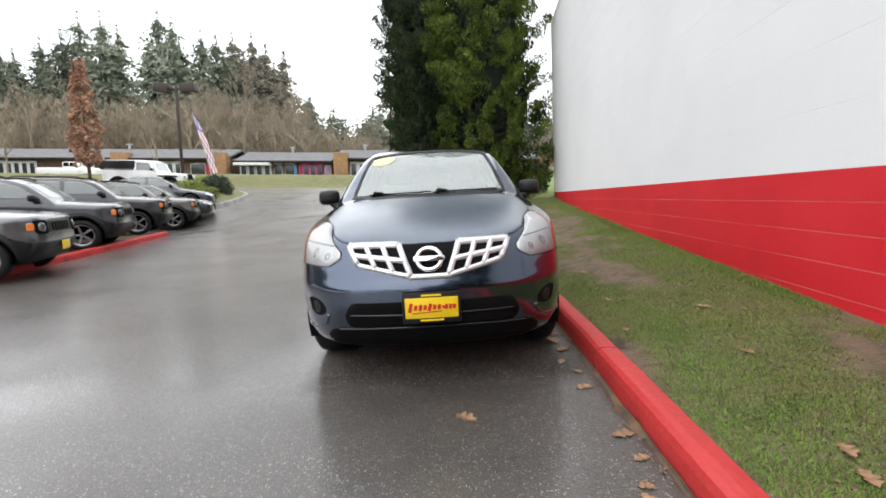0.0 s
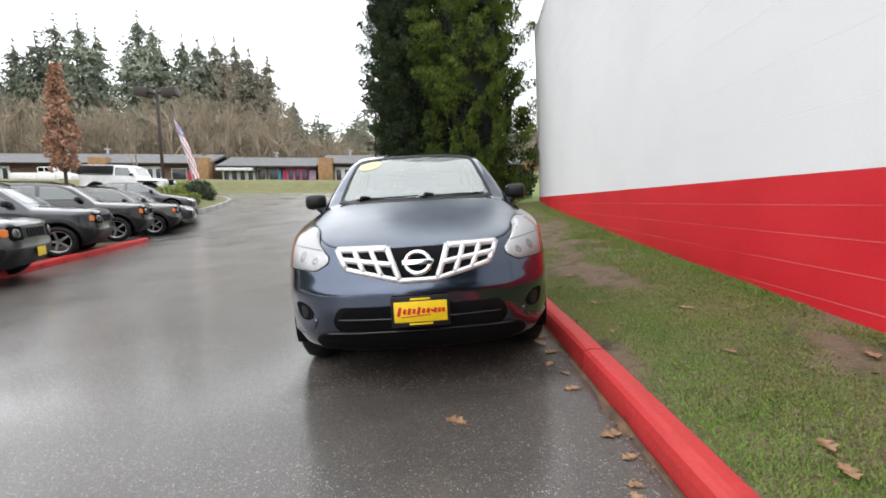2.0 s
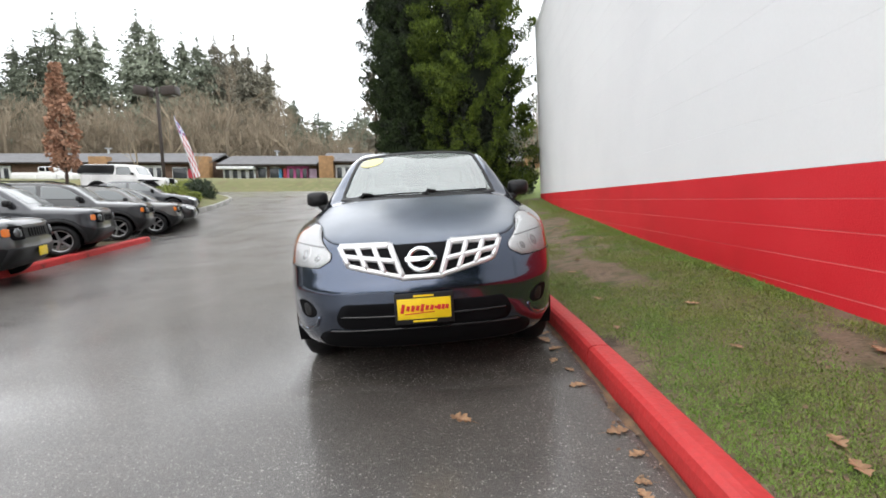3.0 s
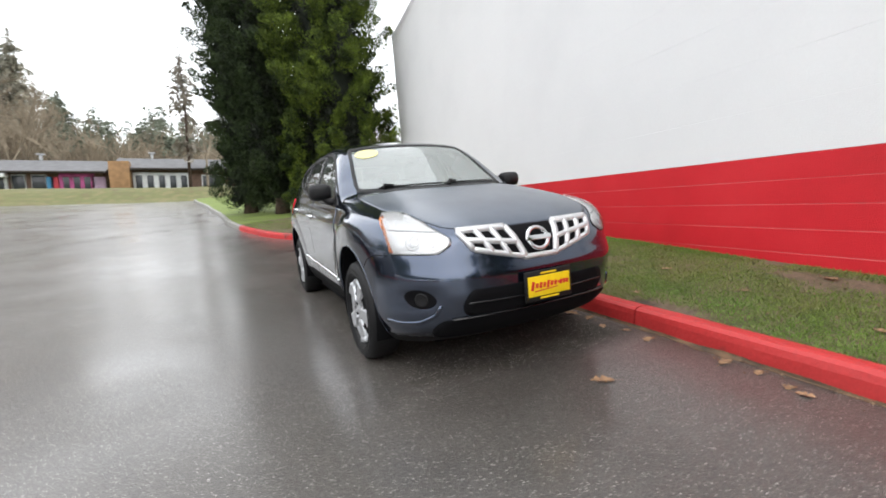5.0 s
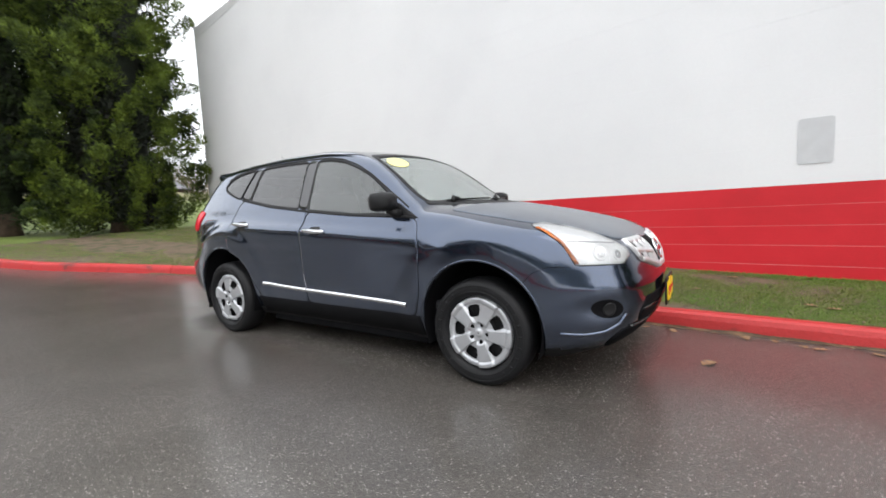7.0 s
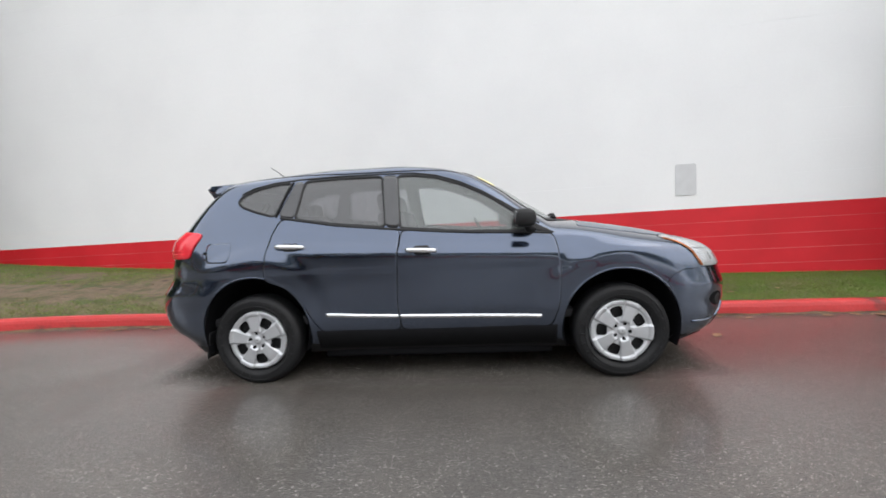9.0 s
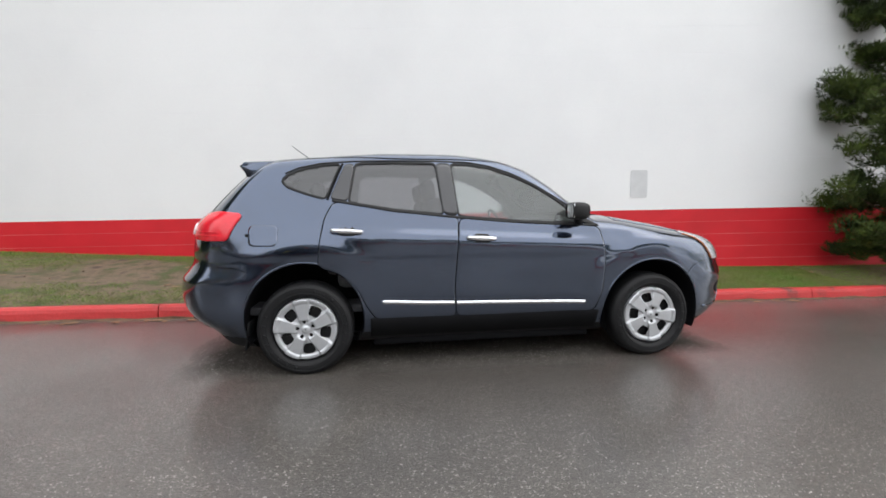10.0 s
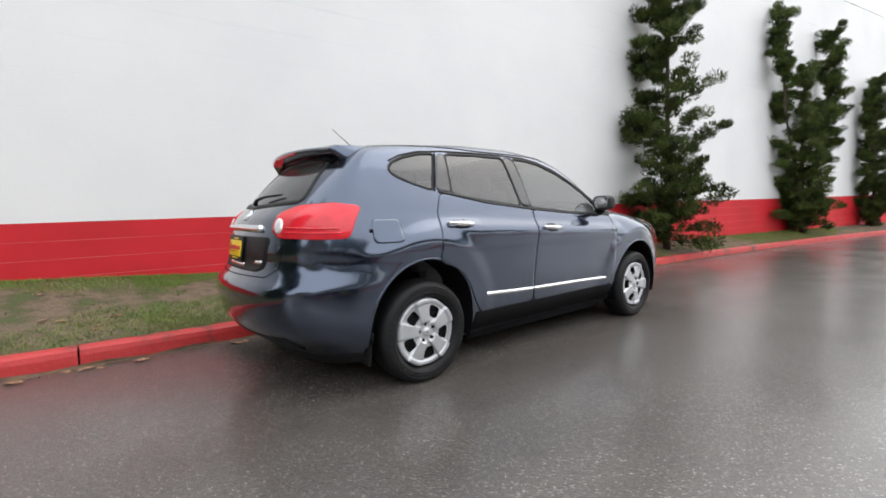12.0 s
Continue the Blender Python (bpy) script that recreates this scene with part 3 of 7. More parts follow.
car_roof = spline((-1.0, -0.9), (0.0, 0.10), (0.5, 0.55), (0.9, 0.90), (1.1, 1.045), (1.31, 1.178), (1.5, 1.297), (1.73, 1.443), (1.96, 1.556), (2.24, 1.622), (2.61, 1.650), (3.0, 1.648), (3.44, 1.620), (3.94, 1.572), (4.3, 1.52))
car_tail = spline((0.15, 4.30), (0.25, 4.38), (0.32, 4.46), (0.4, 4.57), (0.5, 4.63), (0.6, 4.645), (0.68, 4.635), (0.74, 4.59), (0.8, 4.555), (0.95, 4.53), (1.08, 4.49), (1.16, 4.42), (1.26, 4.33), (1.4, 4.19), (1.5, 4.07), (1.6, 3.95), (1.75, 3.8))
car_tail_plan = spline((0.0, 0.0), (0.06, 0.0003), (0.3, 0.02), (0.45, 0.05), (0.6, 0.11), (0.7, 0.18), (0.78, 0.27), (0.85, 0.42), (0.92, 0.7))


def ease(v):
    v = np.clip(v, 0, 1)
    return v * v * (3 - 2 * v)


def car_shape(p):
    """Negative inside the body."""
    x, y, z = np.abs(p[..., 0]), p[..., 1], p[..., 2]
    # the doors stand upright up to the shoulder line, and so do the flares round the wheels
    line = 0.955 + 0.042 * (y - 2.4)
    sheer = ease((y - 1.0) / 0.7) * ease((3.80 - y) / 0.7) * ease((line + 0.085 - z) / 0.085)
    flare = 0.0
    for wy in WHEEL_Y:
        r = np.hypot(y - wy, z - ARCH_Z[wy])
        flare = np.maximum(flare, ease((r - 0.375) / 0.05) * ease((0.66 - r) / 0.13) * (z > 0.2))
    upright = 1 - (1 - sheer) * (1 - flare)
    inset = car_inset(z) * (1 - 0.88 * upright * ease((z - 0.50) / 0.1)) + 0.095 * sheer * np.clip(line - 0.03 - z, 0, 0.42)
    side = x - (car_plan(y) - inset + 0.009 * flare)
    ends = smax((car_nose(z) + car_nose_plan(x) - y) * 0.9, (y - car_tail(z) + car_tail_plan(x)) * 0.85, 0.02)
    crown = 0.05 * (x / 0.72) ** 4
    top = (z - car_hood(y) + crown) * 0.97
    low = smax(smax(side, ends, 0.10), smax(top, 0.19 - z, 0.02), 0.05)
    low = low + 0.030 * np.exp(-((x - 0.71) / 0.10) ** 2 - ((z - 0.525) / 0.055) ** 2) * (y < 0.6)
    lag = np.clip((2.6 - y) / 1.0, 0, 1)
    roof = (z - car_roof(y - 0.10 * (x / 0.65) ** 2 * lag) + 0.028 * (x / 0.55) ** 2) * 0.85
    cabin = smax(smax(smax(side, 0.85 - z, 0.02), (y - car_tail(z) + car_tail_plan(x)) * 0.8, 0.05), roof, 0.055)
    return smin(low, cabin, 0.02)


def grad(f, p, e=0.004):
    g = np.stack([f(p + np.eye(3)[i] * e) - f(p - np.eye(3)[i] * e) for i in range(3)], -1)
    return g / np.maximum(np.linalg.norm(g, axis=-1, keepdims=True), 1e-9)


def cast(f, o, d, reach, steps=50, outward=False):
    """Where rays from o along d first cross the surface of f."""
    o, d = np.broadcast_arrays(np.asarray(o, float), np.asarray(d, float))
    lo, hi = np.zeros(o.shape[:-1]), np.full(o.shape[:-1], float(reach))
    found = np.zeros(o.shape[:-1], bool)
    for i in range(1, steps + 1):
        t = reach * i / steps
        v = f(o + d * t)
        hit = (~found) & ((v > 0) if outward else (v < 0))
        hi = np.where(hit, t, hi)
        lo = np.where(hit, reach * (i - 1) / steps, lo)
        found |= hit
    for _ in range(16):
        mid = (lo + hi) / 2
        v = f(o + d * mid[..., None])
        inside = (v > 0) if outward else (v < 0)
        hi, lo = np.where(inside, mid, hi), np.where(inside, lo, mid)
    return o + d * hi[..., None]


def in_poly(poly, u, v):
    poly = np.asarray(poly)
    inside = np.zeros(np.shape(u), bool)
    for (a, b), (c, d) in zip(poly, np.roll(poly, -1, 0)):
        cross = (b > v) != (d > v)
        with np.errstate(divide="ignore", invalid="ignore"):
            inside ^= cross & (u < (c - a) * (v - b) / (d - b) + a)
    return inside


def outline(pts, step=0.025, r=0.03):
    """A closed outline with its corners rounded by r, evenly divided."""
    p = np.array(pts, float)
    out = []
    for q, c, e in zip(np.roll(p, 1, 0), p, np.roll(p, -1, 0)):
        la, lb = np.hypot(*(q - c)), np.hypot(*(e - c))
        k = min(r, 0.42 * la, 0.42 * lb)
        s, t = c + (q - c) / la * k, c + (e - c) / lb * k
        out += [(1 - w) ** 2 * s + 2 * w * (1 - w) * c + w * w * t for w in (0, 0.25, 0.5, 0.75, 1)]
    ring = np.vstack([out, out[:1]])
    s = np.r_[0, np.cumsum(np.hypot(*np.diff(ring, axis=0).T))]
    n = max(16, int(s[-1] / step))
    q = np.linspace(0, s[-1], n, endpoint=False)
    return np.stack([np.interp(q, s, ring[:, 0]), np.interp(q, s, ring[:, 1])], 1)


def grown(ring, d):
    """The outline moved outwards by d."""
    t = np.roll(ring, -1, 0) - np.roll(ring, 1, 0)
    t /= np.maximum(np.linalg.norm(t, axis=1, keepdims=True), 1e-9)
    nrm = np.stack([t[:, 1], -t[:, 0]], 1)
    area = np.sum(ring[:, 0] * np.roll(ring[:, 1], -1) - np.roll(ring[:, 0], -1) * ring[:, 1])
    return ring + nrm * d * (1 if area > 0 else -1)


class View:
    """A direction from which outlines are laid on the shape: u and v lie across it, d goes in."""
    def __init__(self, f, u, v, d, origin, reach=2.4):
        self.f, self.u, self.v, self.d, self.o, self.reach = f, np.array(u, float), np.array(v, float), np.array(d, float), np.array(origin, float), reach

    def lay(self, uv, lift=0.0):
        uv = np.asarray(uv, float)
        o = self.o + uv[..., :1] * self.u + uv[..., 1:2] * self.v
        p = cast(self.f, o, self.d, self.reach)
        n = grad(self.f, p)
        if np.ndim(lift):
            lift = np.asarray(lift)[..., None]
        return p + n * lift


SQ = math.sqrt(0.5)


def views(f):
    return {"right": View(f, (0, 1, 0), (0, 0, 1), (1, 0, 0), (-1.3, 0, 0), 1.2),
            "front": View(f, (1, 0, 0), (0, 0, 1), (0, 1, 0), (0, -0.3, 0), 2.4),
            "rear": View(f, (1, 0, 0), (0, 0, 1), (0, -1, 0), (0, 5.0, 0), 1.6),
            "top": View(f, (1, 0, 0), (0, 1, 0), (0, 0, -1), (0, 0, 1.9), 1.3),
            "front_right": View(f, (SQ, -SQ, 0), (0, 0, 1), (SQ, SQ, 0), (-1.2, -1.2, 0), 2.4),
            "rear_right": View(f, (SQ, SQ, 0), (0, 0, 1), (SQ, -SQ, 0), (-3.2, 3.2, 0), 4.0)}


def mirrored(p, side):
    p = np.array(p, float)
    if side < 0:
        p[..., 0] *= -1
    return p


def patch(view, ring, lift=0.003, levels=9, rim=0.012, side=1, dome=0.0, name="panel"):
    """A panel with the outline ring, laid on the shape and lifted off it, with a rim that goes back in."""
    ring = np.asarray(ring, float)
    c = ring.mean(0)
    s = 1 - np.linspace(0, 1, levels) ** 1.4
    s[-1] = 0.0
    n = len(ring)
    uv = np.concatenate([c + (ring - c) * k for k in s[:-1]] + [c[None]])
    up = np.concatenate([np.full(n, lift + dome * (1 - k * k)) for k in s[:-1]] + [np.array([lift + dome])])
    pts = view.lay(uv, up)
    faces = []
    for a in range(levels - 2):
        for i in range(n):
            j = (i + 1) % n
            faces.append((a * n + i, a * n + j, a * n + n + j, a * n + n + i))
    last = (levels - 2) * n
    faces += [(last + i, last + (i + 1) % n, len(pts) - 1) for i in range(n)]
    if rim:
        back = view.lay(ring, lift - rim)
        base = len(pts)
        pts = np.vstack([pts, back])
        faces += [(base + i, base + (i + 1) % n, (i + 1) % n, i) for i in range(n)]
    pts = mirrored(pts, side)
    return mesh_of(name, pts, oriented(pts, faces, view, side))


def oriented(pts, faces, view, side):
    """Turns the faces outwards."""
    d = mirrored(view.d, side)
    f = faces[len(faces) // 3]
    a, b, c = pts[f[0]], pts[f[1]], pts[f[2]]
    return [tuple(reversed(q)) for q in faces] if np.dot(np.cross(b - a, c - a), d) > 0 else faces


def band(view, inner, outer, lift=0.004, rim=0.012, side=1, name="seal", rows=3):
    """A closed strip between two outlines of equal count, laid on the shape."""
    n = len(inner)
    uv = np.concatenate([outer + (inner - outer) * k for k in np.linspace(0, 1, rows)])
    pts = view.lay(uv, lift)
    pts = np.vstack([view.lay(outer, lift - rim), pts, view.lay(inner, lift - rim)])
    faces = [(r * n + i, r * n + (i + 1) % n, r * n + n + (i + 1) % n, r * n + n + i) for r in range(rows + 1) for i in range(n)]
    pts = mirrored(pts, side)
    k = faces[2 * n]
    return mesh_of(name, pts, oriented(pts, faces[n:2 * n] + faces[:n] + faces[2 * n:], view, side))


def strip_mesh(view, line, width, lift=0.0015, depth=0.004, side=1, name="seam", step=0.02, bow=0.0):
    """A narrow strip along an open line laid on the shape."""
    line = np.array(line, float)
    s = np.r_[0, np.cumsum(np.hypot(*np.diff(line, axis=0).T))]
    q = np.linspace(0, s[-1], max(3, int(s[-1] / step)))
    line = np.stack([np.interp(q, s, line[:, 0]), np.interp(q, s, line[:, 1])], 1)
    t = np.gradient(line, axis=0)
    t /= np.linalg.norm(t, axis=1, keepdims=True)
    nrm = np.stack([-t[:, 1], t[:, 0]], 1)
    w = np.broadcast_to(np.asarray(width, float), len(line))[:, None] / 2
    rows = [view.lay(line + nrm * w, lift - depth), view.lay(line + nrm * w * 0.9, lift), view.lay(line, lift + bow), view.lay(line - nrm * w * 0.9, lift), view.lay(line - nrm * w, lift - depth)]
    n = len(line)
    pts = np.vstack(rows)
    faces = [(r * n + i, r * n + i + 1, r * n + n + i + 1, r * n + n + i) for r in range(4) for i in range(n - 1)]
    faces += [tuple(r * n for r in range(5)), tuple(r * n + n - 1 for r in reversed(range(5)))]
    pts = mirrored(pts, side)
    return mesh_of(name, pts, oriented(pts, faces, view, side))


def shell(f, y0, y1, z0, openings, arches, count=250, step=0.02, cap=56):
    """Vertices and faces of the body: rings of rays from a spine, with round ends, wheel arches and window openings cut out."""
    th = np.linspace(0, 2 * math.pi, count, endpoint=False)
    ring = np.stack([np.cos(th), np.zeros(count), np.sin(th)], 1)
    rows_o, rows_d = [], []
    for phi in np.linspace(math.pi / 2, 0, cap, endpoint=False):
        rows_o.append((0, y0, z0)), rows_d.append(ring * math.cos(phi) + np.array([0, -math.sin(phi), 0]))
    for y in np.arange(y0, y1, step):
        rows_o.append((0, y, z0)), rows_d.append(ring)
    for phi in np.linspace(0, math.pi / 2, cap):
        rows_o.append((0, y1, z0)), rows_d.append(ring * math.cos(phi) + np.array([0, math.sin(phi), 0]))
    o = np.array(rows_o)[:, None, :] * np.ones((1, count, 1))
    p = cast(f, o, np.array(rows_d), 1.9, 56, outward=True)
    n = len(rows_o)
    p = p.reshape(-1, 3)
    side = np.abs(p[:, 0]) > 0.58
    gone = np.zeros(len(p), bool)
    for wy, wz, r0 in arches:
        dy, dz = p[:, 1] - wy, p[:, 2] - wz
        r = np.hypot(dy, dz)
        near = side & (np.abs(r - r0) < 0.0125)
        p[near, 1], p[near, 2] = wy + dy[near] / r[near] * r0, wz + dz[near] / r[near] * r0
        sgn = np.sign(p[near, 0])
        q = cast(f, np.stack([np.full(near.sum(), -1.3), p[near, 1], p[near, 2]], 1), np.array([1.0, 0, 0]), 1.0)
        p[near, 0] = np.abs(q[:, 0]) * sgn
        gone |= side & (np.hypot(p[:, 1] - wy, p[:, 2] - wz) < r0 - 0.002)
    a = np.arange(n * count).reshape(n, count)
    b = np.roll(a, -1, 1)
    quads = np.stack([a[:-1], a[1:], b[1:], b[:-1]], -1).reshape(-1, 4)
    quads = quads[~gone[quads].any(1)]
    c = p[quads].mean(1)
    cut = np.zeros(len(quads), bool)
    for test in openings:
        cut |= test(c)
    quads = quads[~cut]
    return p, quads
# ---- the parked crossover ----
CAR_VIEWS = views(car_shape)
SIDE, FRONT, REAR, TOP, CORNER_F, CORNER_R = (CAR_VIEWS[k] for k in ("right", "front", "rear", "top", "front_right", "rear_right"))
WIN_FRONT = outline([(1.53, 1.085), (2.0, 1.098), (2.515, 1.142), (2.545, 1.536), (2.40, 1.532), (2.25, 1.508), (2.07, 1.448), (1.9, 1.368), (1.7, 1.238)], 0.02)
WIN_REAR = outline([(2.632, 1.154), (3.0, 1.190), (3.322, 1.243), (3.272, 1.526), (3.0, 1.538), (2.672, 1.538)], 0.02)
WIN_QUARTER = outline([(3.488, 1.266), (3.645, 1.312), (3.755, 1.354), (3.792, 1.392), (3.758, 1.434), (3.672, 1.474), (3.522, 1.510), (3.385, 1.524)], 0.015, 0.03)
SCREEN = outline([(-0.655, 1.152), (0, 1.146), (0.655, 1.152), (0.60, 1.36), (0.545, 1.535), (0.3, 1.56), (0, 1.566), (-0.3, 1.56), (-0.545, 1.535), (-0.60, 1.36)], 0.03, 0.05)
REAR_GLASS = outline([(-0.56, 1.19), (0, 1.165), (0.56, 1.19), (0.46, 1.46), (0, 1.485), (-0.46, 1.46)], 0.03, 0.05)


def side_opening(ring):
    cut = grown(ring, 0.006)
    return lambda c: (np.abs(c[:, 0]) > 0.45) & (c[:, 2] > 1.0) & in_poly(cut, c[:, 1], c[:, 2])


def cross_opening(ring, y0, y1):
    cut = grown(ring, -0.012)
    return lambda c: (c[:, 1] > y0) & (c[:, 1] < y1) & in_poly(cut, c[:, 0], c[:, 2])


car = thing("parked_crossover", Matrix(), "slate blue metallic compact crossover parked beside the red kerb", "car")
shell_v, shell_q = shell(car_shape, 0.75, 3.85, 0.72,
                         [side_opening(WIN_FRONT), side_opening(WIN_REAR), side_opening(WIN_QUARTER), cross_opening(SCREEN, 1.15, 2.1), cross_opening(REAR_GLASS, 3.9, 4.5)],
                         [(wy, ARCH_Z[wy], ARCH_R) for wy in WHEEL_Y])
a0, b0, c0 = (shell_v[shell_q[:, i]] for i in range(3))
face_n = np.cross(b0 - a0, c0 - a0)
centre = shell_v[shell_q].mean(1)
if np.mean(np.sum(face_n * (centre - np.array([0, 2.3, 0.8])), 1) > 0) < 0.5:
    shell_q = shell_q[:, ::-1]
# lowest faces black: the bumper valance, and underbody shade along the sides
low_face = (shell_v[shell_q].mean(1)[:, 2] < 0.285).astype(int)
part("body", mesh_of("body", shell_v, shell_q, (PAINT, BLACK_TRIM), index=low_face), None, car, "slate blue metallic body shell")
inner_v = shell_v - grad(car_shape, shell_v) * 0.03
part("interior_lining", mesh_of("interior_lining", inner_v, shell_q[:, ::-1]), INTERIOR, car, "dark grey cabin lining")


def wheel_liner(wy, side):
    bm = bmesh.new()
    add_lathe(bm, [(-0.86, ARCH_R - 0.004), (-0.5, ARCH_R - 0.004), (-0.5, 0.02)], 48)
    for v in bm.verts:
        v.co = Vector((v.co.x * side, v.co.y + wy, v.co.z + ARCH_Z[wy]))
    bmesh.ops.delete(bm, geom=[v for v in bm.verts if v.co.z < 0.2], context="VERTS")
    return bm


def add_tyre(bm):
    add_lathe(bm, [(0.06, 0.225), (-0.075, 0.228), (-0.098, 0.245), (-0.108, 0.275), (-0.104, 0.305), (-0.088, 0.328), (-0.06, 0.337), (-0.03, 0.339), (0.0, 0.340), (0.03, 0.339), (0.06, 0.337), (0.09, 0.326), (0.1, 0.28), (0.09, 0.23)], 64)
    for r, w in ((0.262, 0.0025), (0.298, 0.002)):
        add_lathe(bm, [(-0.1045, r - 0.004), (-0.1105, r), (-0.1045, r + 0.004)], 64)


def sidewall_marks(bm):
    """Raised bars where the tyre's lettering stands."""
    for k in range(26):
        if k % 13 > 7:
            continue
        t = k / 26 * 2 * math.pi + 0.4
        add_box(bm, (0.002, 0.014, 0.022), (-0.1072, 0.280 * math.cos(t), 0.280 * math.sin(t)), 0, Matrix.Rotation(t - math.pi / 2, 4, "X"))


def hubcap_mesh():
    """Dished silver cover: five raised broad spokes on a disc with five rounded openings."""
    nt, rs = 240, np.r_[np.linspace(0.004, 0.09, 12), np.linspace(0.095, 0.19, 24), 0.196, 0.203, 0.210, 0.217, 0.2225, 0.2245]
    th = np.linspace(0, 2 * math.pi, nt, endpoint=False)
    R, T = np.meshgrid(rs, th, indexing="ij")
    d = (T + math.pi / 5) % (2 * math.pi / 5) - math.pi / 5
    u = R * np.sin(d)
    half = 0.036 + 0.16 * np.clip(R - 0.06, 0, 0.15)
    spoke = np.clip((half - np.abs(u)) / 0.010, 0, 1) * np.clip((R - 0.055) / 0.02, 0, 1)
    spoke = spoke * spoke * (3 - 2 * spoke)
    x = -0.076 - 0.012 * np.cos(np.clip(R / 0.21, 0, 1) * math.pi * 0.5) - 0.017 * spoke - 0.010 * np.clip((R - 0.185) / 0.012, 0, 1) + 0.03 * np.clip((R - 0.2175) / 0.007, 0, 1)
    x -= 0.010 * np.clip((0.026 - R) / 0.004, 0, 1)
    P = np.stack([x, R * np.cos(T), R * np.sin(T)], -1).reshape(-1, 3)
    a = np.arange(len(rs) * nt).reshape(len(rs), nt)
    b = np.roll(a, -1, 1)
    q = np.stack([a[:-1], b[:-1], b[1:], a[1:]], -1).reshape(-1, 4)
    c = P[q].mean(1)
    r, t = np.hypot(c[:, 1], c[:, 2]), np.arctan2(c[:, 2], c[:, 1])
    g = (t % (2 * math.pi / 5)) - math.pi / 5
    gap = np.abs(r * np.sin(g)) / (0.029 + 0.24 * np.clip(r - 0.10, 0, 0.07))
    hole = (gap ** 4 + (np.abs(r - 0.140) / 0.038) ** 4) < 1
    e = (t + math.pi / 5) % (2 * math.pi / 5) - math.pi / 5
    nut = np.hypot(r * np.cos(e) - 0.057, r * np.sin(e)) < 0.0125
    return mesh_of("hubcap", P, q[~(hole | nut)][:, ::-1])


def tyre_mesh():
    bm = bmesh.new()
    add_tyre(bm)
    sidewall_marks(bm)
    me = bpy.data.meshes.new("tyre")
    bm.to_mesh(me)
    bm.free()
    me.polygons.foreach_set("use_smooth", [True] * len(me.polygons))
    return me


def rim_mesh():
    bm = bmesh.new()
    add_lathe(bm, [(-0.045, 0.226), (-0.04, 0.10), (-0.052, 0.06), (-0.052, 0.001)], 40)
    for k in range(14):
        t = k / 14 * 2 * math.pi
        add_box(bm, (0.01, 0.03, 0.012), (-0.047, 0.14 * math.cos(t), 0.14 * math.sin(t)), 0.003, Matrix.Rotation(t, 4, "X"))
    me = bpy.data.meshes.new("steel_rim")
    bm.to_mesh(me)
    bm.free()
    return me


TYRE_ME, CAP_ME, RIM_ME = tyre_mesh(), hubcap_mesh(), rim_mesh()
for wy, turn in zip(WHEEL_Y, (113, 82)):
    for s in (1, -1):
        w = new("wheel")
        w.parent = car
        w.matrix_basis = Matrix.Translation((-0.765 * s, wy, 0.338)) @ (Matrix() if s > 0 else Matrix.Rotation(math.pi, 4, "Z")) @ Matrix.Rotation(radians(turn), 4, "X")
        part("tyre", TYRE_ME, RUBBER, w, "wet black all-season tyre")
        part("hubcap", CAP_ME, HUBCAP, w, "five-spoke silver plastic hubcap")
        part("steel_rim", RIM_ME, BLACK_TRIM, w, "dark steel rim behind the hubcap")
        part("arch_liner", wheel_liner(wy, s), GAP, car)
        rim_line = [(wy + (ARCH_R + 0.007) * math.cos(t), ARCH_Z[wy] + (ARCH_R + 0.007) * math.sin(t)) for t in np.linspace(radians(-16), radians(196), 44)]
        part("arch_lip", strip_mesh(SIDE, rim_line, 0.014, 0.0012, 0.012, s), PAINT, car, "rolled wheel arch lip")

# glazing
for ring, nm, mat, lab in ((WIN_FRONT, "front_door_window", GLASS_DOOR, "lightly tinted door glass"), (WIN_REAR, "rear_door_window", GLASS_TINT, "dark privacy glass"), (WIN_QUARTER, "quarter_window", GLASS_TINT, "dark privacy glass")):
    for s in (1, -1):
        g = part(nm, patch(SIDE, grown(ring, 0.008), -0.004, 8, 0, s), mat, car, lab)
        part("window_seal", band(SIDE, grown(ring, -0.004), grown(ring, 0.0135), 0.002, 0.010, s), BLACK_TRIM, g, "black rubber window seal")
for s in (1, -1):
    part("b_pillar_trim", patch(SIDE, outline([(2.520, 1.137), (2.626, 1.148), (2.664, 1.547), (2.552, 1.546)], 0.02), 0.0030, 5, 0.008, s), PILLAR, car, "satin black pillar trim")
    part("c_pillar_trim", patch(SIDE, outline([(3.332, 1.240), (3.458, 1.262), (3.352, 1.528), (3.283, 1.532)], 0.02), 0.0030, 5, 0.008, s), PILLAR, car, "satin black pillar trim")
    part("door_frame_seam", strip_mesh(SIDE, [(3.474, 1.256), (3.42, 1.40), (3.368, 1.530)], 0.016, 0.004, 0.006, s), GAP, car)
    part("roof_side_moulding", strip_mesh(SIDE, [(1.50, 1.130), (1.62, 1.208), (1.75, 1.292), (1.9, 1.386), (2.07, 1.470), (2.25, 1.529), (2.42, 1.556), (2.7, 1.562), (3.0, 1.560), (3.3, 1.549), (3.52, 1.530), (3.68, 1.494), (3.775, 1.450)], 0.009, 0.004, 0.006, s), BLACK_TRIM, car, "thin black moulding over the side windows")
    part("mirror_sail", patch(SIDE, outline([(1.395, 1.055), (1.53, 1.08), (1.66, 1.20)], 0.012, 0.01), 0.006, 4, 0.01, s), BLACK_TRIM, car, "black corner sail below the pillar")
screen = part("windscreen", patch(FRONT, grown(SCREEN, 0.006), -0.003, 12, 0), GLASS_CLEAR, car, "clear windscreen with sky reflections")
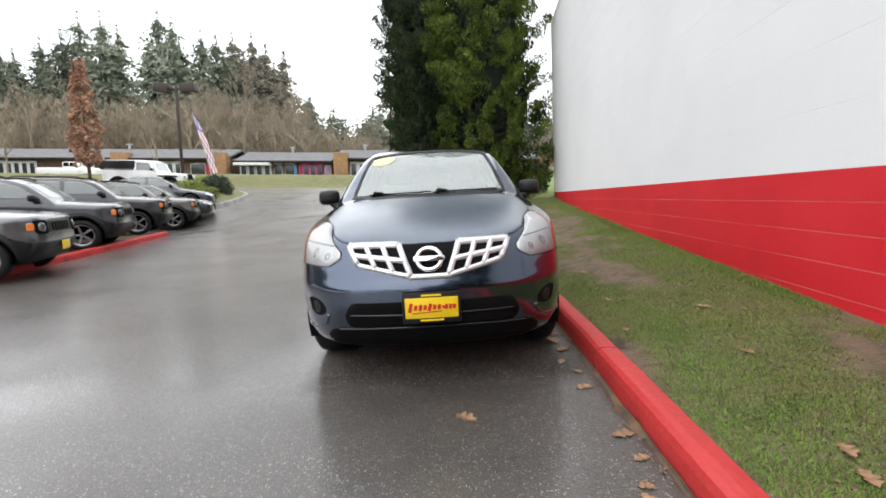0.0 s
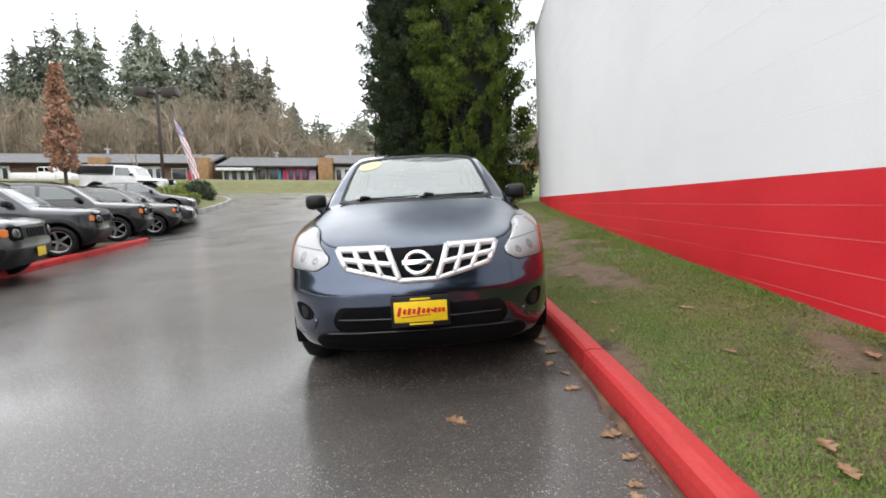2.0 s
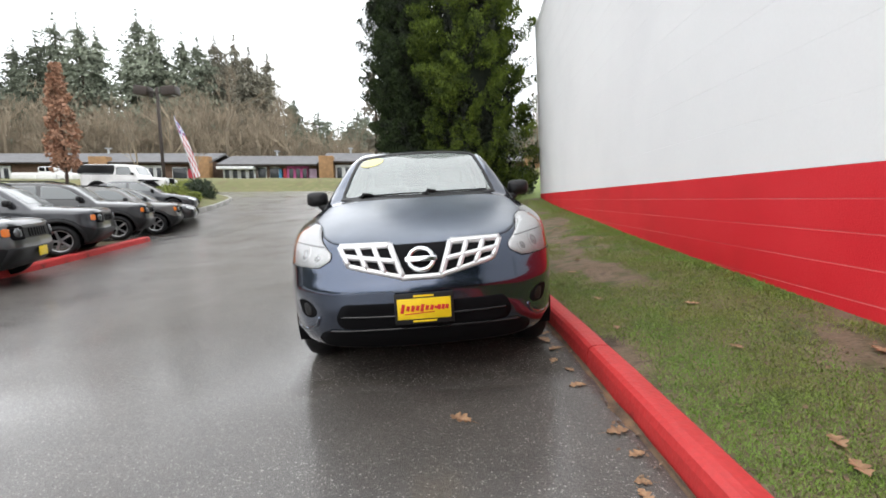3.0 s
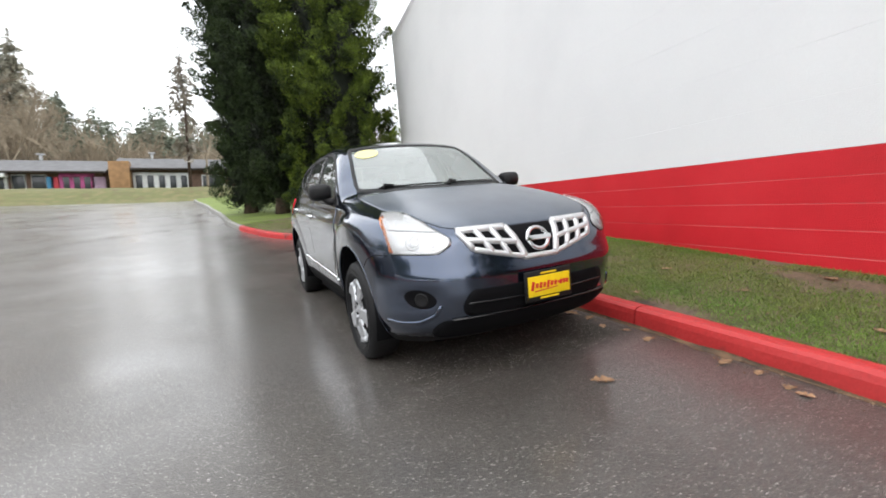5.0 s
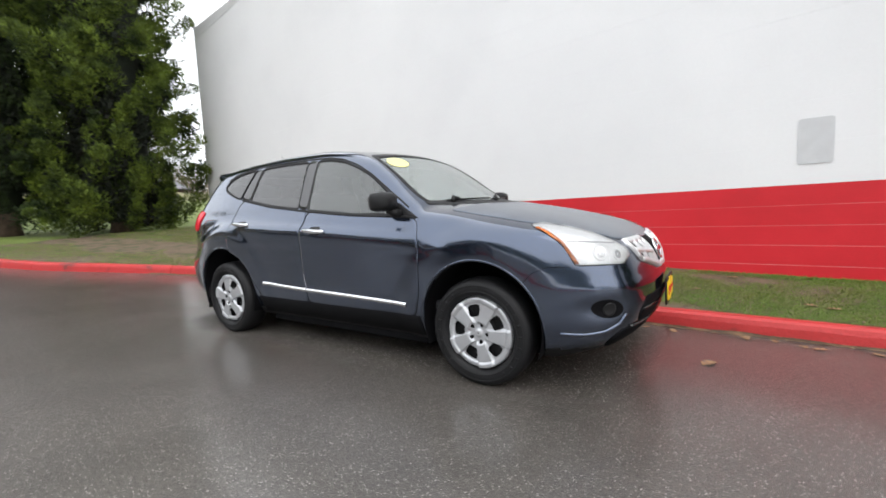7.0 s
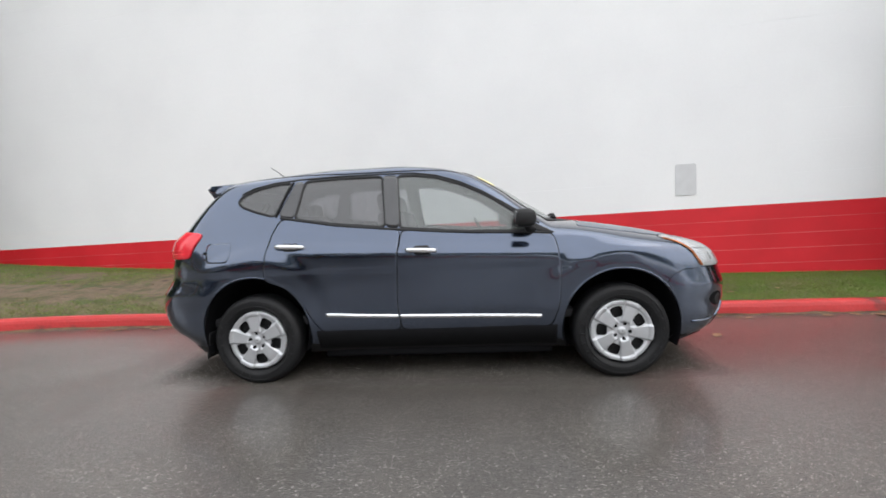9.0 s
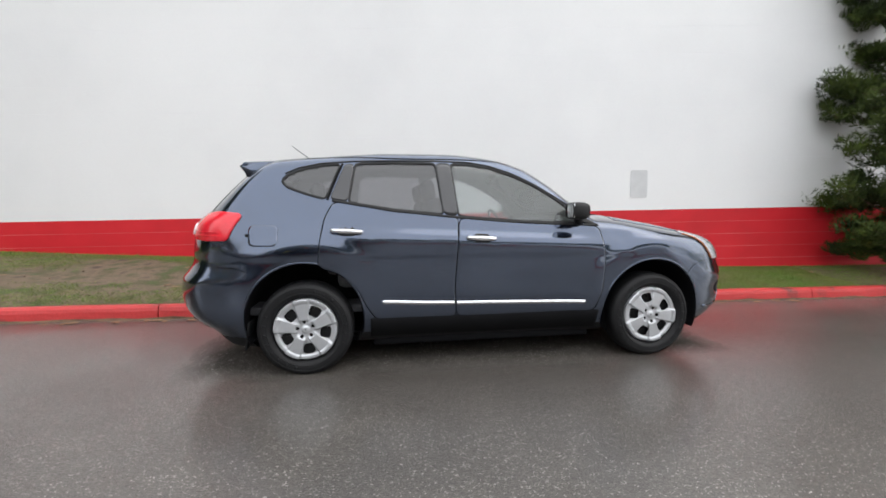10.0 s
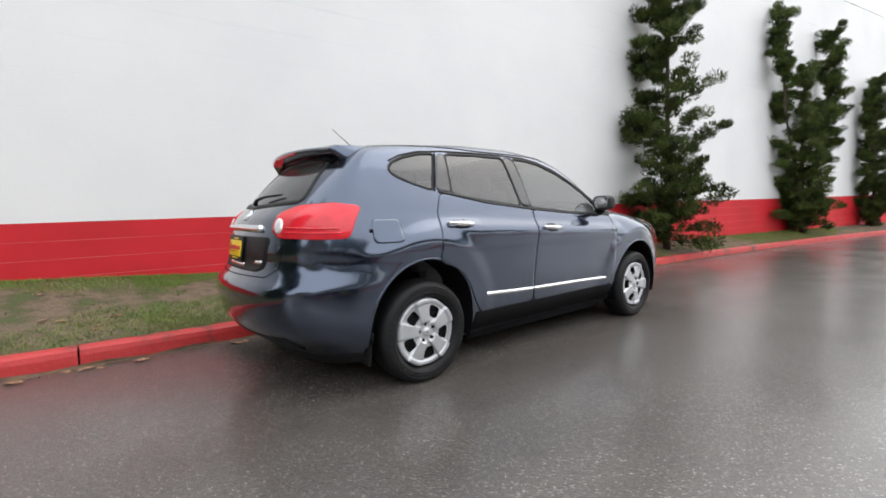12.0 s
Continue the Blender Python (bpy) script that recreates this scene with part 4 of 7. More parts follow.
part("screen_seal", band(FRONT, grown(SCREEN, -0.014), grown(SCREEN, 0.012), 0.003, 0.012), BLACK_TRIM, screen, "black windscreen edge")
rear_glass = part("rear_window", patch(REAR, grown(REAR_GLASS, 0.006), -0.003, 9, 0), GLASS_TINT, car, "dark rear window")
part("rear_seal", band(REAR, grown(REAR_GLASS, -0.014), grown(REAR_GLASS, 0.012), 0.003, 0.012), BLACK_TRIM, rear_glass)
# ---- doors, lamps, grille and trim of the crossover ----
GLOSS_BLACK = material("gloss_black_plastic", (0.006, 0.006, 0.007), 0.25, vary=0.2)
DOOR_F = outline([(1.405, 1.052), (1.372, 0.85), (1.385, 0.55), (1.44, 0.385), (2.535, 0.38), (2.552, 0.6), (2.532, 0.95), (2.512, 1.125), (2.0, 1.078), (1.55, 1.064)], 0.025, 0.05)
DOOR_R = outline([(2.520, 1.130), (2.540, 0.95), (2.560, 0.6), (2.543, 0.38), (3.13, 0.38), (3.205, 0.49), (3.255, 0.60), (3.325, 0.69), (3.42, 0.75), (3.535, 0.785), (3.52, 0.95), (3.495, 1.12), (3.43, 1.245), (3.0, 1.172)], 0.025, 0.04)


def handle(side, y, z, door):
    """A chrome grip that stands off the door over a dark cup."""
    cup = patch(SIDE, outline([(y - 0.07, z - 0.035), (y + 0.05, z - 0.035), (y + 0.06, z + 0.028), (y - 0.06, z + 0.03)], 0.012, 0.03), 0.0035, 4, 0.004, side)
    part("handle_cup", cup, BLACK_TRIM, door, "dark finger recess")
    bm = bmesh.new()
    x = float(SIDE.lay(np.array([[y, z]]))[0][0])
    n = 13
    rows = []
    for i in range(n):
        s = i / (n - 1)
        yy = y - 0.115 + 0.23 * s
        lift = 0.012 + 0.028 * math.sin(math.pi * min(1, max(0, s))) ** 0.4
        hgt = 0.017 * (0.75 + 0.25 * math.sin(math.pi * s))
        xx = float(SIDE.lay(np.array([[yy, z]]))[0][0]) - lift
        ring = [bm.verts.new(((xx + 0.010 * math.cos(t)) * side, yy, z + 0.012 * (s - 0.5) + hgt * math.sin(t))) for t in np.linspace(0, 2 * math.pi, 10, endpoint=False)]
        rows.append(ring)
    for p, q in zip(rows, rows[1:]):
        for i in range(10):
            bm.faces.new((p[i], p[(i + 1) % 10], q[(i + 1) % 10], q[i]))
    bm.faces.new(rows[0])
    bm.faces.new(list(reversed(rows[-1])))
    bmesh.ops.recalc_face_normals(bm, faces=bm.faces)
    part("door_handle", bm, CHROME, door, "bright chrome pull handle")


for s in (1, -1):
    for nm, ring, hy, hz in (("front_door", DOOR_F, 2.36, 0.975), ("rear_door", DOOR_R, 3.335, 1.035)):
        door = part(nm, patch(SIDE, ring, 0.0032, 16, 0.006, s), PAINT, car, "slate blue metallic door")
        part("door_gap", band(SIDE, grown(ring, -0.002), grown(ring, 0.0045), 0.0010, 0.003, s, rows=2), GAP, door)
        handle(s, hy, hz, door)
    for line in ([(1.515, 0.464), (2.0, 0.479), (2.540, 0.4905)], [(2.556, 0.4912), (2.8, 0.500), (3.09, 0.517)]):
        part("side_moulding", strip_mesh(SIDE, line, 0.030, 0.014, 0.014, s, bow=0.004), CHROME, car, "slim chrome door moulding")
    fuel = outline([(3.805, 0.935), (4.0, 0.935), (4.0, 1.078), (3.805, 1.078)], 0.012, 0.035)
    if s > 0:
        cap = part("fuel_flap", patch(SIDE, fuel, 0.002, 5, 0.004, s), PAINT, car, "slate blue fuel filler flap")
        part("flap_gap", band(SIDE, grown(fuel, -0.0005), grown(fuel, 0.0012), 0.001, 0.003, s, rows=2), GAP, cap)
        part("flap_hinge", patch(SIDE, outline([(3.998, 0.998), (4.022, 1.0), (4.022, 1.02), (3.998, 1.02)], 0.006, 0.008), 0.003, 3, 0.004, s), GAP, cap)
    # seams between bumpers, wings and pillars
    part("panel_seam", strip_mesh(SIDE, [(0.40, 0.765), (0.52, 0.762), (0.60, 0.73), (0.66, 0.66)], 0.004, 0.0012, 0.003, s), GAP, car)
    part("panel_seam", strip_mesh(SIDE, [(4.02, 0.760), (4.10, 0.785), (4.22, 0.790)], 0.004, 0.0012, 0.003, s), GAP, car)
    part("roof_seam", strip_mesh(TOP, [(-0.575, 2.05), (-0.585, 2.4), (-0.59, 3.0), (-0.575, 3.5), (-0.55, 3.86)], 0.008, 0.001, 0.004, s), GAP, car)
    # black strip laid on where the lower body only lies in shade
    part("sill_shade_strip", strip_mesh(SIDE, [(1.40, 0.32), (2.3, 0.315), (3.18, 0.32)], 0.16, 0.006, 0.01, s), SILL_SHADE, car, "black strip painting the shade along the sill")

    # headlamps
    ring = outline([(-0.975, 0.994), (-0.90, 1.000), (-0.80, 0.986), (-0.65, 0.934), (-0.545, 0.880), (-0.478, 0.842), (-0.468, 0.806), (-0.530, 0.766), (-0.64, 0.768), (-0.822, 0.772), (-0.858, 0.862), (-0.915, 0.945)], 0.012, 0.014)
    lamp = part("headlamp", patch(CORNER_F, ring, 0.002, 8, 0.008, s), LAMP_BOWL, car, "clear headlamp with silver reflector")
    part("lamp_rim", band(CORNER_F, grown(ring, -0.002), grown(ring, 0.003), 0.002, 0.006, s, rows=2), GAP, lamp)
    amber = outline([(-0.966, 0.982), (-0.940, 0.982), (-0.865, 0.905), (-0.800, 0.780), (-0.822, 0.778), (-0.858, 0.866), (-0.910, 0.940)], 0.008, 0.006)
    part("turn_signal", patch(CORNER_F, amber, 0.007, 4, 0.006, s), AMBER, lamp, "amber turn signal strip")
    for (a, z, r) in ((-0.560, 0.818, 0.034), (-0.675, 0.838, 0.048)):
        disc = outline([(a + r * math.cos(t), z + r * math.sin(t)) for t in np.linspace(0, 2 * math.pi, 16, endpoint=False)], 0.01, 0.004)
        bowl = part("lamp_bowl", band(CORNER_F, grown(disc, -r * 0.35), disc, 0.0045, 0.003, s, rows=4), LAMP_BOWL, lamp, "bright round reflector ring")
        # flat disc: the bowl's inner shade is only a slightly darker silver
        part("bulb_cover", patch(CORNER_F, grown(disc, -r * 0.30), 0.0035, 5, 0.002, s), LAMP_DEEP, lamp, "shaded reflector bowl")
        part("bulb", patch(CORNER_F, grown(disc, -r * 0.72), 0.0065, 3, 0.003, s), CHROME, lamp, "bright bulb cap")
    part("lamp_bezel", strip_mesh(CORNER_F, [(-0.845, 0.903), (-0.70, 0.893), (-0.55, 0.878)], 0.006, 0.0045, 0.003, s), LAMP_EDGE, lamp, "grey step in the reflector")
    part("lens", patch(CORNER_F, grown(ring, -0.003), 0.012, 9, 0.010, s, dome=0.010), LAMP_LENS, lamp, "clear plastic lens")

    # fog lamp recess
    fog = outline([(-0.650 + 0.098 * math.cos(t), 0.525 + 0.054 * math.sin(t) - 0.10 * 0.098 * math.cos(t)) for t in np.linspace(0, 2 * math.pi, 20, endpoint=False)], 0.012, 0.01)
    well = part("fog_recess", patch(CORNER_F, fog, 0.002, 6, 0.004, s), GAP, car, "black fog lamp recess")
    disc = outline([(-0.640 + 0.040 * math.cos(t), 0.522 + 0.040 * math.sin(t)) for t in np.linspace(0, 2 * math.pi, 16, endpoint=False)], 0.008, 0.002)
    part("fog_cover", patch(CORNER_F, disc, 0.006, 4, 0.005, s), BLACK_TRIM, well, "round blank fog lamp cover")
    part("bumper_lip", strip_mesh(CORNER_F, [(-0.90, 0.385), (-0.78, 0.378), (-0.66, 0.39), (-0.57, 0.43), (-0.53, 0.485)], 0.02, 0.005, 0.008, s, bow=0.004), PAINT, car, "raised bumper lip under the fog recess")
    # black window line under the glass
    part("belt_moulding", strip_mesh(SIDE, [(1.42, 1.060), (1.8, 1.077), (2.2, 1.099), (2.6, 1.134), (3.0, 1.176), (3.44, 1.253)], 0.018, 0.006, 0.008, s), BLACK_TRIM, car, "black rubber belt moulding")
    part("mud_flap", box((0.16, 0.012, 0.20), (-0.76 * s, 4.035, 0.30), 0.004, Matrix.Rotation(radians(8), 4, "X")), BLACK_TRIM, car, "short black mud flap")

    # door mirrors
    bm = bmesh.new()
    prof = [(-0.115, 0.35), (-0.095, 0.75), (-0.05, 0.97), (0.0, 1.0), (0.05, 0.98), (0.075, 0.92), (0.085, 0.80)]
    rows = []
    for a, k in prof:
        rr = []
        for t in np.linspace(0, 2 * math.pi, 24, endpoint=False):
            c, q = math.cos(t), math.sin(t)
            e = 0.55
            u, v = math.copysign(abs(c) ** e, c) * 0.088 * k, math.copysign(abs(q) ** e, q) * 0.066 * k
            rr.append(bm.verts.new((-0.905 * s + u * s, 1.625 + a * 0.75, 1.172 + v + 0.02 * u * 0)))
        rows.append(rr)
    for p, q in zip(rows, rows[1:]):
        for i in range(24):
            bm.faces.new((p[i], p[(i + 1) % 24], q[(i + 1) % 24], q[i]))
    bm.faces.new(rows[0])
    bmesh.ops.recalc_face_normals(bm, faces=bm.faces)
    mirror = part("door_mirror", bm, BLACK_TRIM, car, "black plastic door mirror")
    part("mirror_glass", box((0.15, 0.004, 0.10), (-0.905 * s, 1.682, 1.172), 0.0015), CHROME, mirror, "mirror glass")
    part("mirror_arm", tube([(-0.80 * s, 1.56, 1.085), (-0.85 * s, 1.58, 1.095), (-0.885 * s, 1.60, 1.125)], [0.036, 0.030, 0.028], 10), BLACK_TRIM, mirror, "black mirror arm")

    # tail lamps
    tail = outline([(2.305, 1.158), (2.345, 0.972), (2.49, 0.970), (2.765, 0.978), (2.822, 1.03), (2.785, 1.120), (2.66, 1.163), (2.45, 1.176)], 0.015, 0.03)
    tl = part("tail_lamp", patch(CORNER_R, tail, 0.010, 9, 0.014, s, dome=0.012), RED_LENS, car, "red wraparound tail lamp")
    rev = outline([(2.755 + 0.028 * math.cos(t), 1.045 + 0.042 * math.sin(t)) for t in np.linspace(0, 2 * math.pi, 14, endpoint=False)], 0.008, 0.002)
    part("reversing_lamp", patch(CORNER_R, rev, 0.022, 4, 0.008, s, dome=0.005), LAMP_BOWL, tl, "small round white reversing lamp")
    part("tail_lamp_step", strip_mesh(CORNER_R, [(2.40, 1.028), (2.55, 1.030), (2.70, 1.034)], 0.010, 0.022, 0.008, s), RED_LENS, tl)
    part("tail_lamp_step", strip_mesh(CORNER_R, [(2.39, 1.004), (2.55, 1.005), (2.70, 1.008)], 0.008, 0.020, 0.008, s), RED_LENS, tl)

# bonnet
half = [(-0.13, 0.150), (-0.42, 0.190), (-0.515, 0.225), (-0.580, 0.31), (-0.612, 0.45), (-0.66, 0.58), (-0.705, 0.70), (-0.715, 1.0), (-0.705, 1.22), (-0.60, 1.185), (-0.3, 1.145)]
hood_ring = outline(half + [(-x, y) for x, y in reversed(half)], 0.03, 0.04)
hood = part("bonnet", patch(TOP, hood_ring, 0.003, 16, 0.006), PAINT_WET_SKYLIT, car, "wet slate blue bonnet, paler for sky light")
part("bonnet_gap", band(TOP, grown(hood_ring, -0.002), grown(hood_ring, 0.003), 0.0008, 0.004, rows=2), GAP, hood)
part("cowl_panel", strip_mesh(FRONT, [(-0.66, 1.150), (-0.3, 1.142), (0, 1.140), (0.3, 1.142), (0.66, 1.150)], 0.02, 0.004, 0.008), BLACK_TRIM, car, "black cowl panel under the windscreen")

# grille: dark mesh, two chrome lattices and a round badge
mesh_ring = outline([(-0.47, 0.878), (-0.17, 0.876), (0.17, 0.876), (0.47, 0.878), (0.415, 0.765), (0.11, 0.690), (-0.11, 0.690), (-0.415, 0.765)], 0.02, 0.02)
grille = part("grille", patch(FRONT, mesh_ring, 0.002, 8, 0.004), GAP, car, "black grille between chrome lattices")
bm = bmesh.new()


def add_bar(bm, a, b, w, lift=0.016, depth=0.016):
    me = strip_mesh(FRONT, [a, b], w, lift, depth, bow=0.003)
    bm.from_mesh(me)
    bpy.data.meshes.remove(me)


for s in (1, -1):
    bm = bmesh.new()
    corner = lambda u, v: (s * ((-0.462 + 0.29 * u) * (1 - v) + (-0.405 + 0.30 * u) * v), (0.873 - 0.003 * u) * (1 - v) + (0.772 - 0.072 * u) * v)
    for v in (0.0, 0.5, 1.0):
        add_bar(bm, corner(0, v), corner(1, v), 0.027)
    for u in (0.0, 0.34, 0.67, 1.0):
        add_bar(bm, corner(u, 0), corner(u, 1), 0.030 if u < 1 else 0.034)
    part("chrome_lattice", bm, SATIN, grille, "chrome lattice with six openings")
bm = bmesh.new()
add_bar(bm, (-0.118, 0.698), (0.118, 0.698), 0.030)
part("chrome_base_bar", bm, SATIN, grille, "chrome bar below the badge")
bm = bmesh.new()
ring_pts = []
for i in range(40):
    t = i / 40 * 2 * math.pi
    ring_pts.append([bm.verts.new(((0.068 + 0.014 * math.cos(q)) * math.cos(t), 0.008 * math.sin(q), (0.062 + 0.013 * math.cos(q)) * math.sin(t))) for q in np.linspace(0, 2 * math.pi, 8, endpoint=False)])
for i in range(40):
    for j in range(8):
        bm.faces.new((ring_pts[i][j], ring_pts[i][(j + 1) % 8], ring_pts[(i + 1) % 40][(j + 1) % 8], ring_pts[(i + 1) % 40][j]))
add_box(bm, (0.176, 0.016, 0.030), (0, -0.004, 0), 0.004)
bmesh.ops.recalc_face_normals(bm, faces=bm.faces)
part("badge", bm, CHROME, grille, "chrome ring badge with a cross bar", m=Matrix.Translation((0, 0.062, 0.795)) @ Matrix.Rotation(radians(-22), 4, "X"))

# lower intake and valance
intake_ring = outline([(-0.46, 0.565), (0.46, 0.565), (0.505, 0.48), (0.48, 0.415), (-0.48, 0.415), (-0.505, 0.48)], 0.02, 0.03)
intake = part("lower_intake", patch(FRONT, intake_ring, 0.002, 6, 0.004), GAP, car, "black lower air intake")
for z in (0.490,):
    part("intake_slat", strip_mesh(FRONT, [(-0.47, z), (0, z - 0.004), (0.47, z)], 0.012, 0.006, 0.008, bow=0.003), GLOSS_BLACK, intake, "glossy black slat")
chin_ring = outline([(-0.60, 0.395), (-0.3, 0.405), (0, 0.408), (0.3, 0.405), (0.60, 0.395), (0.645, 0.335), (0.60, 0.275), (0.3, 0.258), (0, 0.255), (-0.3, 0.258), (-0.60, 0.275), (-0.645, 0.335)], 0.03, 0.04)
part("bumper_chin", patch(FRONT, chin_ring, 0.004, 7, 0.008), GAP, car, "black plastic chin below the bumper")
part("chin_lip", strip_mesh(FRONT, [(-0.55, 0.402), (-0.3, 0.409), (0, 0.411), (0.3, 0.409), (0.55, 0.402)], 0.010, 0.010, 0.010, bow=0.004), GLOSS_BLACK, car, "glossy lip over the chin")

# plates with bars in place of the writing
def dealer_plate(name, at, turn, size, label):
    pl = new(name)
    pl.parent = car
    pl.matrix_basis = Matrix.Translation(at) @ turn
    pl["label"] = label
    w, h = size
    part("plate_frame", box((w, 0.012, h), (0, 0.004, 0), 0.004), BLACK_TRIM, pl, "black plate frame")
    part("plate_insert", box((w * 0.90, 0.006, h * 0.66), (0, -0.0045, 0), 0.001), YELLOW, pl, "bright yellow card")
    for k, (dx, sc) in enumerate(((-0.36, 1.5), (-0.27, 0.8), (-0.19, 1.0), (-0.11, 0.8), (-0.03, 1.2), (0.05, 0.8), (0.13, 0.8), (0.20, 0.4), (0.25, 0.8), (0.32, 0.8), (0.385, 0.7))):
        part("plate_bar", box((w * 0.055, 0.002, h * 0.20 * sc), (dx * w, -0.0085, h * 0.02), 0.0005, Matrix.Rotation(radians(14), 4, "Y")), RED_INK, pl)
    part("plate_underline", box((w * 0.5, 0.002, h * 0.03), (-0.08 * w, -0.0085, -h * 0.14), 0, Matrix.Rotation(radians(-3), 4, "Y")), RED_INK, pl)
    for z, ww in ((0.405, 0.34), (-0.405, 0.40)):
        part("frame_strip", box((w * ww, 0.003, h * 0.06), (0, -0.003, z * h), 0.0005), YELLOW, pl, "yellow strip with lettering worn away")


dealer_plate("front_plate", (0, -0.014, 0.535), Matrix.Rotation(radians(-1), 4, "X"), (0.325, 0.172), "yellow dealer card in a black plate frame")
dealer_plate("rear_plate", (0, 4.556, 0.905), Matrix.Rotation(math.pi, 4, "Z") @ Matrix.Rotation(radians(-9), 4, "X"), (0.305, 0.155), "yellow dealer card in a black plate frame")

# tailgate
gate_dark = outline([(-0.47, 0.985), (0.47, 0.985), (0.44, 0.80), (0.36, 0.775), (-0.36, 0.775), (-0.44, 0.80)], 0.02, 0.03)
gate = part("tailgate_recess", patch(REAR, gate_dark, 0.003, 7, 0.005), BLACK_TRIM, car, "dark number plate recess in the tailgate")
part("tailgate_garnish", strip_mesh(REAR, [(-0.36, 1.030), (0, 1.036), (0.36, 1.030)], 0.042, 0.018, 0.018, bow=0.006), CHROME, gate, "chrome bar above the rear plate")
part("rear_badge", patch(REAR, outline([(0.042 * math.cos(t), 1.115 + 0.036 * math.sin(t)) for t in np.linspace(0, 2 * math.pi, 16, endpoint=False)], 0.01, 0.002), 0.008, 4, 0.008), CHROME, car, "small chrome badge")
part("model_badge", strip_mesh(REAR, [(-0.40, 0.832), (-0.31, 0.832)], 0.022, 0.008, 0.006), CHROME, gate, "small chrome letters worn to a bar")
part("plate_base_strip", strip_mesh(REAR, [(-0.16, 0.806), (0.16, 0.806)], 0.025, 0.007, 0.006), CHROME, gate)
part("tailgate_seam", strip_mesh(REAR, [(-0.62, 1.19), (-0.60, 1.0), (-0.55, 0.80), (-0.48, 0.752), (0, 0.745), (0.48, 0.752), (0.55, 0.80), (0.60, 1.0), (0.62, 1.19)], 0.005, 0.0012, 0.003), GAP, car)
part("bumper_valance", strip_mesh(REAR, [(-0.60, 0.36), (-0.3, 0.35), (0, 0.35), (0.3, 0.35), (0.60, 0.36)], 0.09, 0.006, 0.01), BLACK_TRIM, car, "black valance below the rear bumper")
part("rear_wiper", tube([(0.0, 4.42, 1.185), (-0.02, 4.415, 1.215), (-0.10, 4.385, 1.235), (-0.32, 4.345, 1.240)], [0.016, 0.012, 0.008, 0.006], 8), BLACK_TRIM, car, "black rear wiper arm")

# roof spoiler
bm = bmesh.new()
rows = []
for x in np.linspace(-0.575, 0.575, 25):
    k = (x / 0.575) ** 2
    e = abs(x) / 0.575
    te, zt = 4.215 - 0.105 * k, 1.548 - 0.026 * k
    zr = float(cast(car_shape, np.array([[x, 3.86, 1.9]]), np.array([0, 0, -1.0]), 0.9)[0][2])
    drop = 0.055 * max(0, (e - 0.82) / 0.18)
    rows.append([bm.verts.new(c) for c in ((x, 3.84, zr + 0.001), (x, 3.95, zr - 0.004), (x, 4.08, (zr + zt) / 2 + 0.004), (x, te - 0.02, zt + 0.001), (x, te, zt - 0.010), (x, te - 0.012, zt - 0.028), (x, 4.05, zt - 0.045 - drop), (x, 3.93, zr - 0.095 - drop))])
for p, q in zip(rows, rows[1:]):
    for i in range(7):
        bm.faces.new((p[i], p[i + 1], q[i + 1], q[i]))
bm.faces.new(rows[0])
bm.faces.new(list(reversed(rows[-1])))
bmesh.ops.recalc_face_normals(bm, faces=bm.faces)
spoiler = part("roof_spoiler", bm, PAINT, car, "slate blue roof spoiler")
# black plate puts the overhang's shade under the spoiler
part("spoiler_underside", box((1.0, 0.16, 0.02), (0, 4.02, 1.478), 0.006, Matrix.Rotation(radians(-24), 4, "X")), GAP, spoiler, "black plate for the shade under the spoiler")
part("stop_lamp", box((0.34, 0.012, 0.018), (0, 4.200, 1.522), 0.003), RED_LENS, spoiler, "high red stop lamp")
part("aerial", tube([(0.0, 3.64, 1.59), (0.0, 3.70, 1.64), (0, 3.84, 1.745)], [0.008, 0.004, 0.002], 8), BLACK_TRIM, car, "short raked black aerial")

# wipers, price sticker
for x0, x1 in ((-0.50, 0.02), (0.03, 0.58)):
    pts = FRONT.lay(np.array([[x0, 1.158], [(x0 + x1) / 2, 1.163], [x1, 1.165]]), 0.012)
    wip = part("wiper_blade", tube([tuple(p) for p in pts], 0.007, 6), BLACK_TRIM, car, "black wiper blade")
    part("wiper_pivot", tube([tuple(FRONT.lay(np.array([[x0 + 0.03, 1.150]]), 0.004)[0]), tuple(FRONT.lay(np.array([[x0 + 0.05, 1.160]]), 0.03)[0]), tuple(FRONT.lay(np.array([[x0 + 0.12, 1.164]]), 0.018)[0])], [0.020, 0.016, 0.008], 8), BLACK_TRIM, wip)
sticker = outline([(-0.42 + 0.105 * math.cos(t) + 0.012 * math.sin(t), 1.482 + 0.042 * math.sin(t) + 0.012 * math.cos(t)) for t in np.linspace(0, 2 * math.pi, 24, endpoint=False)], 0.012, 0.002)
part("oval_sticker", patch(FRONT, sticker, 0.002, 5, 0.0), material("pale_yellow_sticker", (0.86, 0.78, 0.32), 0.5, vary=0.06, scale=20), car, "yellow oval sticker on the windscreen")

# cabin
SEAT = material("light_grey_seat_cloth", (0.16, 0.16, 0.165), 0.9, vary=0.15, scale=25, fine=0.2, fine_scale=400)


def seat(x, y, w):
    st = new("seat")
    st.parent = car
    st["label"] = "grey cloth seat"
    part("cushion", box((w, 0.50, 0.16), (x, y - 0.12, 0.66), 0.05), SEAT, st)
    part("backrest", box((w, 0.15, 0.60), (x, y + 0.20, 0.98), 0.05, Matrix.Rotation(radians(-14), 4, "X")), SEAT, st)
    if w < 0.7:
        part("headrest", box((0.26, 0.10, 0.17), (x, y + 0.30, 1.345), 0.04, Matrix.Rotation(radians(-10), 4, "X")), SEAT, st)


